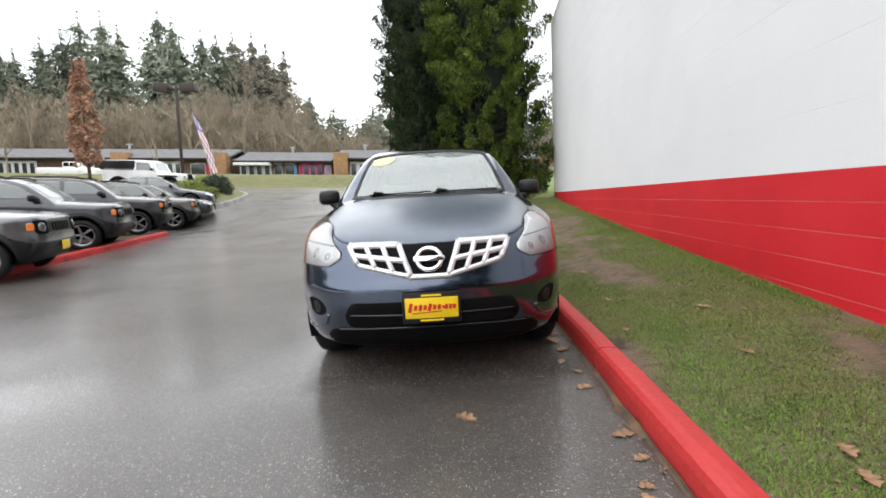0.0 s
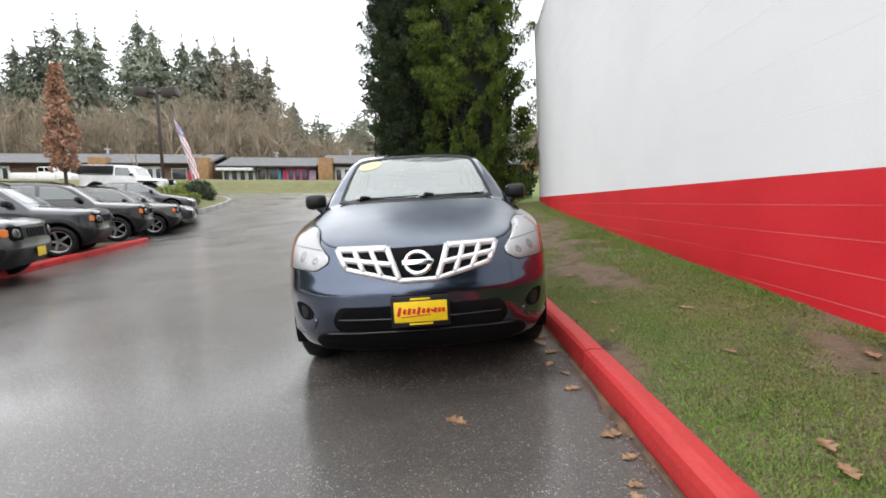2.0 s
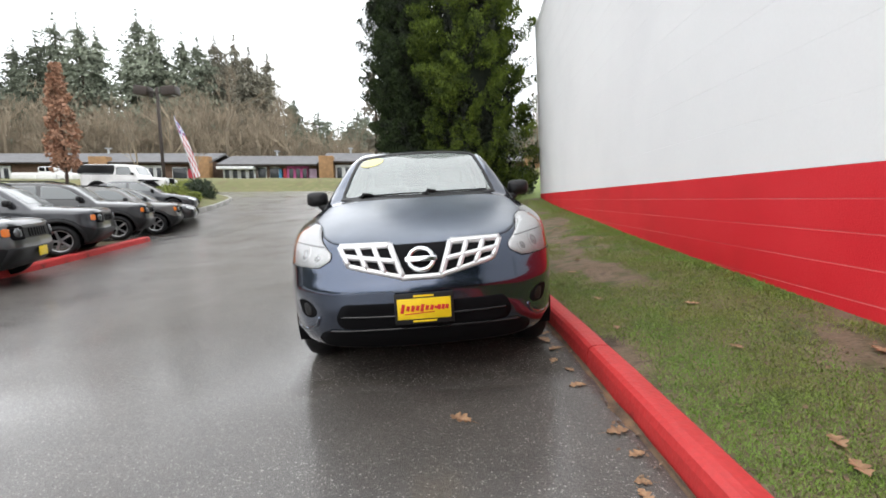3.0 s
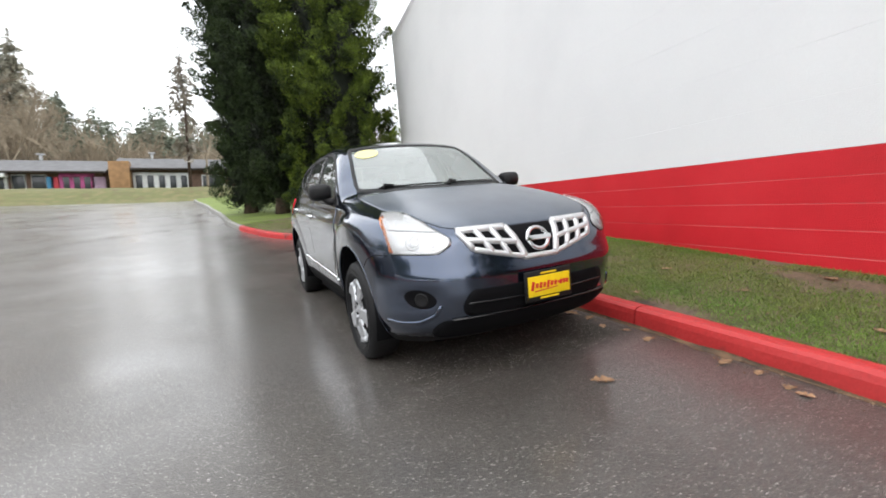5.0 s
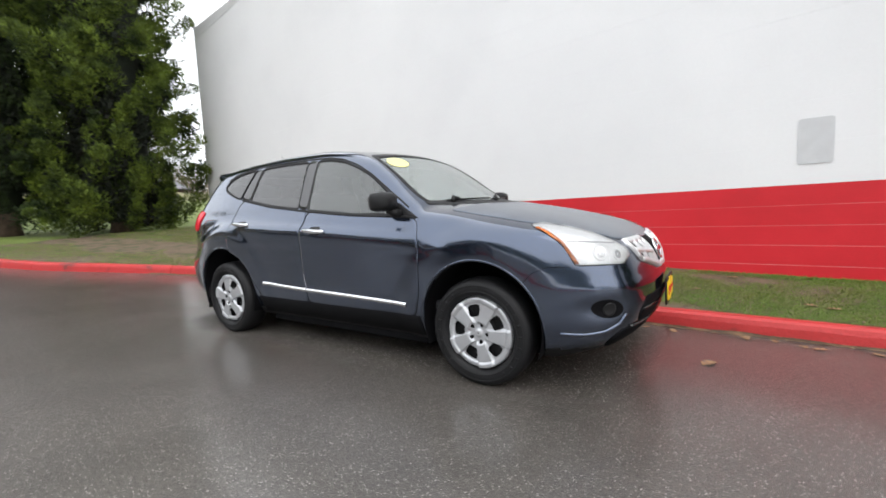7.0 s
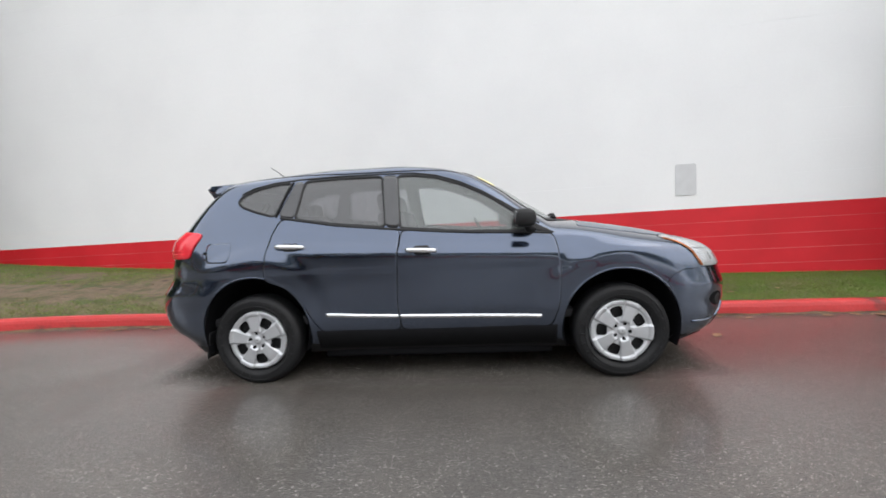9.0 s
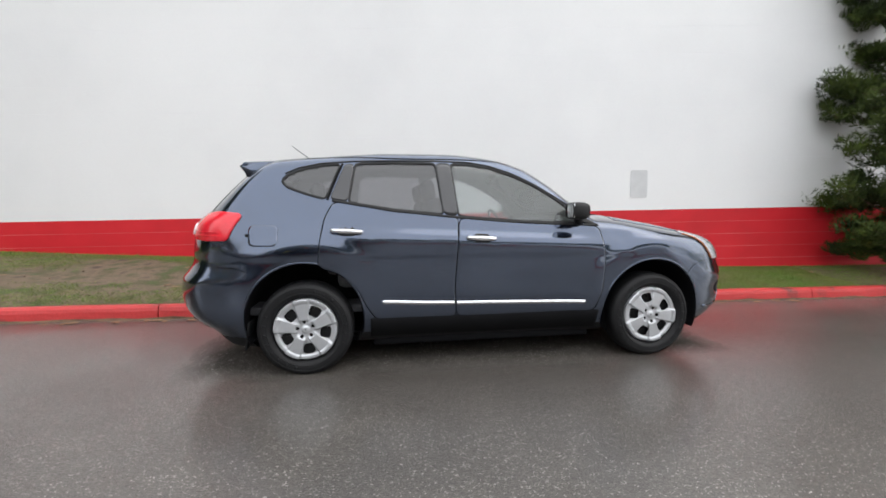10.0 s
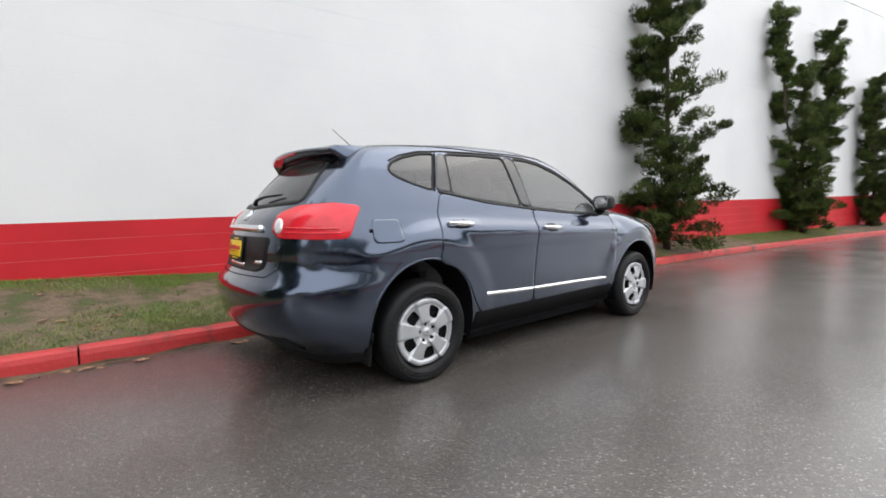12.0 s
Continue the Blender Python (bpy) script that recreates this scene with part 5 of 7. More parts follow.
seat(-0.37, 2.40, 0.50)
seat(0.37, 2.40, 0.50)
seat(0, 3.30, 1.20)
part("headrest", box((0.25, 0.09, 0.14), (-0.38, 3.58, 1.33), 0.04), SEAT, car, "rear headrest")
part("headrest", box((0.25, 0.09, 0.14), (0.38, 3.58, 1.33), 0.04), SEAT, car, "rear headrest")
part("dashboard", box((1.30, 0.48, 0.22), (0, 1.50, 0.985), 0.07), INTERIOR, car, "dark dashboard")
bm = bmesh.new()
rp = []
for i in range(32):
    t = i / 32 * 2 * math.pi
    rp.append([bm.verts.new(((0.18 + 0.014 * math.cos(q)) * math.cos(t), (0.18 + 0.014 * math.cos(q)) * math.sin(t), 0.014 * math.sin(q))) for q in np.linspace(0, 2 * math.pi, 8, endpoint=False)])
for i in range(32):
    for j in range(8):
        bm.faces.new((rp[i][j], rp[i][(j + 1) % 8], rp[(i + 1) % 32][(j + 1) % 8], rp[(i + 1) % 32][j]))
add_box(bm, (0.34, 0.04, 0.02), (0, 0, 0), 0.006)
add_box(bm, (0.12, 0.14, 0.03), (0, -0.02, 0), 0.02)
part("steering_wheel", bm, BLACK_TRIM, car, "black steering wheel", m=Matrix.Translation((0.37, 1.88, 1.02)) @ Matrix.Rotation(radians(65), 4, "X"))
part("cabin_floor", box((1.45, 2.9, 0.06), (0, 2.7, 0.45), 0.01), INTERIOR, car, "dark carpeted floor")
part("interior_mirror", box((0.22, 0.03, 0.06), (0, 2.02, 1.44), 0.012), BLACK_TRIM, car, "interior mirror")

# underbody: unseen trays added low to keep the ground under the car dark
part("floor_pan", box((1.44, 1.75, 0.12), (0, 2.29, 0.215), 0.02), GAP, car, "black floor pan")
part("centre_tunnel", box((1.04, 3.3, 0.12), (0, 2.3, 0.20), 0.02), GAP, car, "black underbody tunnel")
part("bumper_shade_block", box((1.10, 0.30, 0.09), (0, 0.56, 0.225), 0.04), GAP, car, "added black block shading the ground under the bumper")
part("front_shade_tray", box((1.16, 0.80, 0.10), (0, 0.95, 0.205), 0.03), GAP, car, "added black tray shading the ground at the front")
part("rear_shade_tray", box((1.12, 0.80, 0.14), (0, 3.75, 0.235), 0.03), GAP, car, "added black tray shading the ground at the rear")
part("exhaust_pipe", tube([(0.35, 2.0, 0.20), (0.36, 3.4, 0.21), (0.40, 4.2, 0.23)], 0.03, 8), BLACK_TRIM, car, "dull exhaust pipe")
# ---- the row of parked vehicles and what stands by it ----
def paint(name, c, metal=0.6):
    return material(name, c, 0.3, metal, vary=0.12, scale=4, fine=0.08, fine_scale=500, coat=1.0)


LAMP_GREY = material("smoked_lamp_glass", (0.22, 0.23, 0.24), 0.12, 0.6, vary=0.4, scale=12)
P_GREY, P_DARK, P_BLACK, P_SILVER, P_WHITE = paint("grey_paint", (0.095, 0.098, 0.102)), paint("graphite_paint", (0.048, 0.050, 0.056)), paint("black_paint", (0.012, 0.012, 0.014), 0.2), paint("warm_grey_paint", (0.115, 0.111, 0.107)), paint("white_paint", (0.75, 0.75, 0.74), 0.0)


def box_shape(length, width, hood, roof, tail, nose, inset, belt):
    """The implicit shape of an upright vehicle, front at y = 0."""
    hood, roof, tail, nose, inset = spline(*hood), spline(*roof), spline(*tail), spline(*nose), spline(*inset)
    ends_plan = spline((0.0, 0.0), (0.5, 0.02), (0.7, 0.07), (0.8, 0.15), (0.9, 0.35), (1.0, 0.7))

    def f(p):
        x, y, z = np.abs(p[..., 0]), p[..., 1], p[..., 2]
        side = x - (width / 2 - inset(z))
        ends = smax(nose(z) + ends_plan(x) - y, y - tail(z) + ends_plan(x), 0.02)
        low = smax(smax(side, ends, 0.10), smax(z - hood(y) + 0.04 * (x / 0.7) ** 4, 0.24 - z, 0.02), 0.05)
        top = (z - roof(y) + 0.03 * (x / 0.6) ** 2) * 0.8
        cab = smax(smax(smax(side, belt - 0.25 - z, 0.02), y - tail(z) + ends_plan(x), 0.06), top, 0.07)
        return smin(low, cab, 0.02)
    return f


SUV = dict(length=4.23, width=1.80, belt=1.12,
           hood=((0, 1.02), (0.15, 1.055), (0.5, 1.085), (1.0, 1.11), (1.4, 1.13), (4.3, 1.15)),
           roof=((-1, -1.2), (0.6, 0.45), (1.0, 0.88), (1.22, 1.14), (1.5, 1.37), (1.72, 1.52), (2.0, 1.60), (2.5, 1.625), (3.4, 1.61), (4.2, 1.57)),
           tail=((0.2, 4.08), (0.35, 4.19), (0.6, 4.23), (0.9, 4.20), (1.2, 4.14), (1.6, 4.0), (1.75, 3.9)),
           nose=((0.2, 0.30), (0.35, 0.12), (0.5, 0.03), (0.62, 0.0), (0.8, 0.03), (0.95, 0.05), (1.05, 0.10), (1.3, 0.5)),
           inset=((0.2, 0.12), (0.35, 0.02), (0.55, 0.0), (0.85, 0.01), (1.05, 0.03), (1.15, 0.06), (1.4, 0.13), (1.6, 0.20), (1.8, 0.3)))
SALOON = dict(length=4.6, width=1.82, belt=0.95,
              hood=((0, 0.66), (0.2, 0.74), (0.6, 0.82), (1.1, 0.90), (1.4, 0.93), (3.6, 0.98), (4.7, 1.0)),
              roof=((-1, -0.7), (0.8, 0.62), (1.2, 0.84), (1.5, 1.02), (1.8, 1.2), (2.1, 1.34), (2.5, 1.42), (3.0, 1.41), (3.5, 1.28), (4.0, 1.06), (4.4, 0.9)),
              tail=((0.2, 4.4), (0.4, 4.57), (0.7, 4.6), (0.95, 4.52), (1.1, 4.4), (1.5, 4.1)),
              nose=((0.15, 0.25), (0.3, 0.06), (0.45, 0.0), (0.6, 0.03), (0.75, 0.14), (1.0, 0.5)),
              inset=((0.15, 0.12), (0.3, 0.02), (0.5, 0.0), (0.75, 0.01), (0.92, 0.04), (1.1, 0.12), (1.3, 0.22), (1.5, 0.34)))
ROVER = dict(length=4.4, width=1.80, belt=1.25,
             hood=((0, 1.10), (0.2, 1.13), (1.0, 1.18), (1.5, 1.20), (4.4, 1.2)),
             roof=((-1, -3), (1.0, 0.55), (1.3, 1.15), (1.45, 1.45), (1.6, 1.75), (1.75, 1.83), (2.4, 1.86), (4.2, 1.85)),
             tail=((0.2, 4.2), (0.5, 4.28), (1.9, 4.25)),
             nose=((0.2, 0.30), (0.5, 0.12), (0.7, 0.06), (1.1, 0.06), (1.3, 0.3)),
             inset=((0.2, 0.12), (0.5, 0.05), (1.2, 0.05), (1.8, 0.13)))


DARK_RIM = material("two_tone_alloy", (0.42, 0.42, 0.43), 0.35, 0.7, vary=0.6, scale=7)


def plain_wheel_mesh(r, width, spokes):
    bm = bmesh.new()
    add_lathe(bm, [(0.08, r * 0.66), (-width / 2, r * 0.68), (-width / 2 - 0.008, r * 0.82), (-width / 2 + 0.015, r * 0.97), (0, r), (width / 2 - 0.015, r * 0.97), (width / 2, r * 0.7)], 32)
    tyre = bpy.data.meshes.new("tyre")
    bm.to_mesh(tyre)
    bm.free()
    tyre.polygons.foreach_set("use_smooth", [True] * len(tyre.polygons))
    tyre.materials.append(RUBBER)
    bm = bmesh.new()
    add_lathe(bm, [(-width / 2 - 0.004, r * 0.68), (-width / 2 + 0.004, r * 0.62), (-0.02, r * 0.60)], 32)
    for k in range(spokes):
        t = k / spokes * 2 * math.pi
        add_box(bm, (0.025, r * 0.62, r * 0.13), (-width / 2 + 0.015, r * 0.32 * math.cos(t), r * 0.32 * math.sin(t)), 0.006, Matrix.Rotation(t, 4, "X"))
    add_lathe(bm, [(-width / 2 - 0.006, 0.001), (-width / 2 - 0.004, r * 0.14), (-width / 2 + 0.03, r * 0.15)], 20)
    rim = bpy.data.meshes.new("alloy_rim")
    bm.to_mesh(rim)
    bm.free()
    rim.materials.append(DARK_RIM)
    return tyre, rim


def vehicle(kind, dims, wheel_ys, r, windows, body_paint, round_lamps=True):
    """A parked vehicle with panels, glass, lamps and wheels; front at y = 0, standing on z = 0."""
    f = box_shape(**dims)
    v = views(f)
    car_ = thing(kind, Matrix(), "parked vehicle", "car")
    wins = [outline(w, 0.05, 0.05) for w in windows]
    arches = [(wy, r, r + 0.07) for wy in wheel_ys]
    pv, q = shell(f, 0.8, dims["length"] - 0.8, 0.75, [], arches, *((300, 0.014, 64) if round_lamps else (130, 0.04, 28)))
    a, b, c = (pv[q[:, i]] for i in range(3))
    if np.mean(np.sum(np.cross(b - a, c - a) * (pv[q].mean(1) - np.array([0, dims["length"] / 2, 0.8])), 1) > 0) < 0.5:
        q = q[:, ::-1]
    mid = pv[q].mean(1)
    nose_y, tail_y = mid[:, 1] < 0.9, mid[:, 1] > dims["length"] - 0.6
    clad = mid[:, 2] < np.where(nose_y, 0.54 + 0.40 * np.clip(mid[:, 1], 0, 0.5), np.where(tail_y, 0.58, 0.40))
    for wy in wheel_ys:
        clad |= (np.hypot(mid[:, 1] - wy, mid[:, 2] - r) < r + 0.15) & (np.abs(mid[:, 0]) > 0.5)
    part("body", mesh_of("body", pv, q, (body_paint, BLACK_TRIM), index=(clad & round_lamps).astype(int)), None, car_)
    tyre, rim = plain_wheel_mesh(r, 0.22, 5)
    for s in (1, -1):
        for ring in wins:
            part("side_window", patch(v["right"], ring, 0.004, 6, 0.008, s), GLASS_PALE, car_, "dark side glass")
        for wy in wheel_ys:
            w = new("wheel")
            w.parent = car_
            w.matrix_basis = Matrix.Translation((-(dims["width"] / 2 - 0.13) * s, wy, r)) @ (Matrix() if s > 0 else Matrix.Rotation(math.pi, 4, "Z"))
            part("tyre", tyre, None, w)
            part("rim", rim, None, w, "silver and black alloy rim")
            well = bmesh.new()
            add_lathe(well, [(-dims["width"] / 2 + 0.02, r + 0.068), (-0.5, r + 0.068), (-0.5, 0.02)], 24)
            for vv in well.verts:
                vv.co = Vector((vv.co.x * s, vv.co.y + wy, max(vv.co.z + r, 0.26)))
            part("arch_liner", well, GAP, car_)
            if round_lamps:
                n = 15
                an = np.linspace(math.radians(-12), math.radians(192), n)
                inner = [(wy + (r + 0.07) * math.cos(t), r + (r + 0.07) * math.sin(t)) for t in an]
                mid = [(wy + (r + 0.125) * math.cos(t), r + (r + 0.115) * math.sin(t)) for t in an]
                part("arch_cladding", strip_mesh(v["right"], [((p[0] + m_[0]) / 2, max(0.3, (p[1] + m_[1]) / 2)) for p, m_ in zip(inner, mid)], 0.07, 0.02, 0.02, s, step=0.05), BLACK_TRIM, car_, "black plastic arch cladding")
        part("sill", strip_mesh(v["right"], [(wheel_ys[0] + r + 0.1, 0.36), (wheel_ys[1] - r - 0.1, 0.36)], 0.16, 0.012, 0.012, s, step=0.1), BLACK_TRIM, car_)
        m = part("door_mirror", box((0.19, 0.12, 0.14), (-(dims["width"] / 2 + 0.06) * s, 1.50 * dims["length"] / 4.23 + 0.02, dims["belt"] + 0.06), 0.04), BLACK_TRIM, car_, "black door mirror")
    return car_, v




def suv_front(c, v):
    scr = outline([(-0.66, 1.18), (0.66, 1.18), (0.58, 1.51), (-0.58, 1.51)], 0.05, 0.05)
    part("windscreen", patch(v["front"], scr, 0.004, 7, 0.006), GLASS_SKY, c, "windscreen with pale reflections")
    part("bumper", strip_mesh(v["front"], [(-0.78, 0.46), (0, 0.45), (0.78, 0.46)], 0.30, 0.02, 0.02, step=0.06), BLACK_TRIM, c, "black plastic bumper")
    g = part("grille", patch(v["front"], outline([(-0.62, 0.93), (0.62, 0.93), (0.56, 0.75), (-0.56, 0.75)], 0.05, 0.03), 0.008, 5, 0.008), BLACK_TRIM, c, "black grille panel")
    for k in range(7):
        x = (k - 3) * 0.095
        part("grille_slot", strip_mesh(v["front"], [(x, 0.77), (x, 0.91)], 0.05, 0.014, 0.008), GAP, g)
    for s in (1, -1):
        d = outline([(-0.60 * s + 0.078 * math.cos(t), 0.845 + 0.078 * math.sin(t)) for t in np.linspace(0, 2 * math.pi, 16, endpoint=False)], 0.03, 0.01)
        part("lamp_bezel", patch(v["front"], outline([(-0.745 * s, 0.96), (-0.455 * s, 0.96), (-0.455 * s, 0.73), (-0.72 * s, 0.73)][::int(s)], 0.03, 0.05), 0.012, 5, 0.012), GAP, c, "black lamp surround")
        part("headlamp", patch(v["front"], d, 0.02, 5, 0.02, dome=0.02), LAMP_GREY, c, "round clear headlamp")
        part("marker_lamp", patch(v["front_right"], outline([(-0.70, 0.79), (-0.60, 0.79), (-0.60, 0.92), (-0.70, 0.92)], 0.02, 0.03), 0.014, 4, 0.012, s), AMBER, c, "square amber marker lamp")
        part("roof_rail", tube([(-0.62 * s, 1.95, 1.59), (-0.64 * s, 2.1, 1.645), (-0.64 * s, 3.4, 1.64), (-0.62 * s, 3.6, 1.58)], 0.018, 6), BLACK_TRIM, c, "black roof rail")
    part("plate_card", box((0.31, 0.01, 0.16), (0.0, -0.025, 0.50), 0.003), YELLOW, c, "yellow dealer card")


# glass of the row is paler still: sky reflection put into the colour
GLASS_PALE = thin_glass("parked_side_glass", (0.30, 0.33, 0.34), ior=1.9, sky_veil=0.30, sky_veil_colour=(0.42, 0.46, 0.47))
GLASS_SKY = thin_glass("parked_windscreen", (0.35, 0.37, 0.37), ior=1.9, sky_veil=0.5, sky_veil_colour=(0.66, 0.69, 0.69))


def stand(ob, x, y, yaw, label, body=None, group="", size=0.945):
    ob.matrix_world = Matrix.Translation((x, y, gz(x - 1.0, y - 0.8))) @ LEAN @ Matrix.Rotation(radians(yaw), 4, "Z") @ Matrix.Scale(size, 4)
    ob["label"] = label
    if group:
        ob["group"] = group
    if body:
        for o in ob.children:
            if o.name.split(".")[0] == "body":
                o.material_slots[0].link = "OBJECT"
                o.material_slots[0].material = body
    return ob


SIDE_SUV = ([(1.45, 1.17), (2.35, 1.17), (2.35, 1.51), (2.0, 1.50), (1.75, 1.41)], [(2.43, 1.17), (3.25, 1.18), (3.25, 1.50), (2.43, 1.52)], [(3.33, 1.2), (3.75, 1.22), (3.65, 1.47), (3.33, 1.50)])
suv, suv_v = vehicle("parked_suv", SUV, (0.75, 3.33), 0.35, SIDE_SUV, P_GREY)
suv_front(suv, suv_v)
ROW = "row of parked vehicles"
stand(suv, -6.35, 5.1, 111, "grey compact boxy SUV parked nose to the red kerb", P_GREY, ROW)
for x, y, pnt, lab in ((-7.22, 8.0, P_DARK, "graphite compact boxy SUV parked beside a grey one"), (-7.78, 10.56, P_BLACK, "black compact boxy SUV in the parked row"), (-8.38, 13.2, P_SILVER, "warm grey compact boxy SUV in the parked row")):
    twin = stand(copy_thing(suv, Matrix()), x, y, 113, lab, pnt, ROW)
    for o in [o for o in twin.children if o.name.startswith("plate_card")]:
        bpy.data.objects.remove(o)

SIDE_SAL = ([(1.6, 0.99), (2.5, 1.0), (2.5, 1.33), (2.2, 1.3), (1.9, 1.16)], [(2.58, 1.0), (3.4, 1.02), (3.2, 1.3), (2.58, 1.33)])
saloon, sal_v = vehicle("parked_saloon", SALOON, (0.95, 3.65), 0.33, SIDE_SAL, P_BLACK, False)
part("windscreen", patch(sal_v["front"], outline([(-0.66, 0.98), (0.66, 0.98), (0.52, 1.33), (-0.52, 1.33)], 0.05, 0.05), 0.004, 7, 0.006), GLASS_SKY, saloon, "windscreen with pale reflections")
part("grille", patch(sal_v["front"], outline([(-0.35, 0.62), (0.35, 0.62), (0.3, 0.42), (-0.3, 0.42)], 0.05, 0.03), 0.006, 5, 0.006), GAP, saloon, "black grille")
for s in (1, -1):
    part("headlamp", patch(sal_v["front_right"], outline([(-0.86, 0.70), (-0.62, 0.64), (-0.55, 0.58), (-0.72, 0.60), (-0.84, 0.65)], 0.03, 0.02), 0.01, 4, 0.01, s), LAMP_BOWL, saloon, "narrow headlamp")
stand(saloon, -8.7, 14.95, 112, "low black saloon at the end of the parked row", P_BLACK, ROW)
stand(copy_thing(saloon, Matrix()), -9.7, 17.1, 112, "dark grey saloon parked beside a black one", P_DARK, ROW)

SIDE_ROV = ([(1.62, 1.27), (2.4, 1.27), (2.4, 1.68), (1.78, 1.68)], [(2.52, 1.27), (4.1, 1.27), (4.05, 1.70), (2.52, 1.70)])
rover, rov_v = vehicle("parked_off_roader", ROVER, (0.80, 3.35), 0.40, SIDE_ROV, P_WHITE)
part("windscreen", patch(rov_v["front"], outline([(-0.64, 1.28), (0.64, 1.28), (0.6, 1.72), (-0.6, 1.72)], 0.05, 0.05), 0.004, 7, 0.006), GLASS_SKY, rover, "upright windscreen")
part("hard_top", box((1.70, 1.80, 0.50), (0, 3.36, 1.54), 0.08), BLACK_TRIM, rover, "black hard top")
part("front_bumper", box((1.6, 0.2, 0.22), (0, -0.02, 0.58), 0.05), BLACK_TRIM, rover, "black front bumper")
for s in (1, -1):
    part("wing_flare", box((0.24, 0.95, 0.07), (-0.90 * s, 0.82, 0.96), 0.03), BLACK_TRIM, rover, "flat black wing flare")
    part("headlamp", box((0.2, 0.06, 0.2), (-0.52 * s, 0.05, 0.95), 0.09), LAMP_BOWL, rover, "round headlamp")
part("slot_grille", box((0.72, 0.04, 0.3), (0, 0.06, 0.95), 0.02), GAP, rover, "dark slotted grille")
stand(rover, -13.96, 22.94, 97, "white off-road vehicle with black hard top parked beyond the saloons", None, ROW, 1.0)
rover.matrix_world = Matrix.Translation((0, 0, 0.2)) @ rover.matrix_world


def pickup():
    p = thing("pickup_truck", Matrix(), "white pickup truck parked far off near the houses", "pickup truck", ROW)
    bm = bmesh.new()
    add_box(bm, (1.9, 1.5, 0.75), (0, 0.75, 0.85), 0.12)
    add_box(bm, (1.75, 1.7, 0.70), (0, 2.2, 1.45), 0.18)
    add_box(bm, (1.9, 1.9, 0.75), (0, 2.2, 0.85), 0.06)
    part("cab", bm, P_WHITE, p, "white cab and bonnet")
    part("load_bed", box((1.9, 2.2, 0.70), (0, 4.25, 0.90), 0.05), P_WHITE, p, "white load bed")
    for s in (1, -1):
        part("side_window", box((0.02, 0.62, 0.36), (-0.875 * s, 1.95, 1.55), 0.005), GAP, p)
        part("side_window", box((0.02, 0.5, 0.36), (-0.875 * s, 2.6, 1.55), 0.005), GAP, p)
        for y in (0.85, 4.3):
            bm = bmesh.new()
            add_lathe(bm, [(-0.12, 0.2), (-0.12, 0.36), (0.12, 0.36), (0.12, 0.2), (-0.1, 0.001)], 24)
            part("wheel", bm, RUBBER, p, m=Matrix.Translation((-0.85 * s, y, 0.36)))
    return p


pk = pickup()
pk.matrix_world = Matrix.Translation((-31.7, 40.0, gz(-34, 40.0) + 0.05)) @ LEAN @ Matrix.Rotation(radians(90), 4, "Z")

# kerb along the parked row, with a grass margin behind it
def row_kerb_x(y):
    return -7.2 - 0.03 * (y - 5.0)


left_kerb = thing("row_kerb", Matrix(), "low red painted kerb in front of the parked row", "kerb", kind="structure")
for y0 in np.arange(-7.2, 9.0, 2.4):
    v, prof = [], [(0.0, -0.05), (-0.01, 0.10), (-0.03, 0.135), (-0.17, 0.135), (-0.17, -0.05)]
    for y in (y0 + 0.006, y0 + 1.2, y0 + 2.394):
        for a, b in prof:
            v.append((row_kerb_x(y) + a, y, gz(row_kerb_x(y), y) + b))
    n = len(prof)
    fc = [(i * n + j, i * n + (j + 1) % n, (i + 1) * n + (j + 1) % n, (i + 1) * n + j) for i in range(2) for j in range(n)] + [tuple(reversed(range(n))), tuple(range(2 * n, 3 * n))]
    part("kerb_stone", mesh_of("kerb_stone", v, [tuple(reversed(q)) for q in fc], smooth=False), KERB_RED, left_kerb, smooth=False)
ys = np.arange(-6.6, 10.1, 0.6)
P = [(row_kerb_x(y) - 0.15 - 1.4 * t, y, gz(row_kerb_x(y) - 1.4 * t, y) + 0.05 - 0.06 * max(0, t - 0.7) / 0.3) for y in ys for t in (0, 0.35, 0.7, 1.0)]
setting("grass_margin", mesh_of("grass_margin", P, [(i * 4 + j, i * 4 + j + 1, i * 4 + j + 5, i * 4 + j + 4) for i in range(len(ys) - 1) for j in range(3)]), TURF, "narrow grass margin behind the row kerb", "lawn")
# ---- planter, bank and the low houses beyond ----
ROOF_GREY = material("weathered_grey_shingle", (0.15, 0.15, 0.155), 0.85, vary=0.3, scale=2, fine=0.25, fine_scale=25, bump=0.4, bump_scale=12)
TIMBER = material("tan_timber_boards", (0.30, 0.17, 0.075), 0.75, vary=0.3, scale=3, fine=0.2, fine_scale=30)
BRICKISH = material("brown_wall", (0.16, 0.10, 0.07), 0.85, vary=0.3, scale=3)
WINDOW_WHITE = material("white_window_frame", (0.62, 0.64, 0.64), 0.6, vary=0.1, scale=6)
WINDOW_DARK = material("dark_pane", (0.03, 0.035, 0.04), 0.15)
PINK = material("pink_window_display", (0.55, 0.10, 0.30), 0.6, vary=0.5, scale=2)
LILAC = material("lilac_wall_panel", (0.38, 0.27, 0.36), 0.7, vary=0.2, scale=3)
BLUE = material("blue_door_paint", (0.05, 0.25, 0.45), 0.6, vary=0.1)
RED_SIGN = material("red_sign", (0.45, 0.03, 0.05), 0.6, vary=0.1)
BROWN_METAL = material("bronze_metal", (0.035, 0.025, 0.02), 0.5, 0.4, vary=0.2)


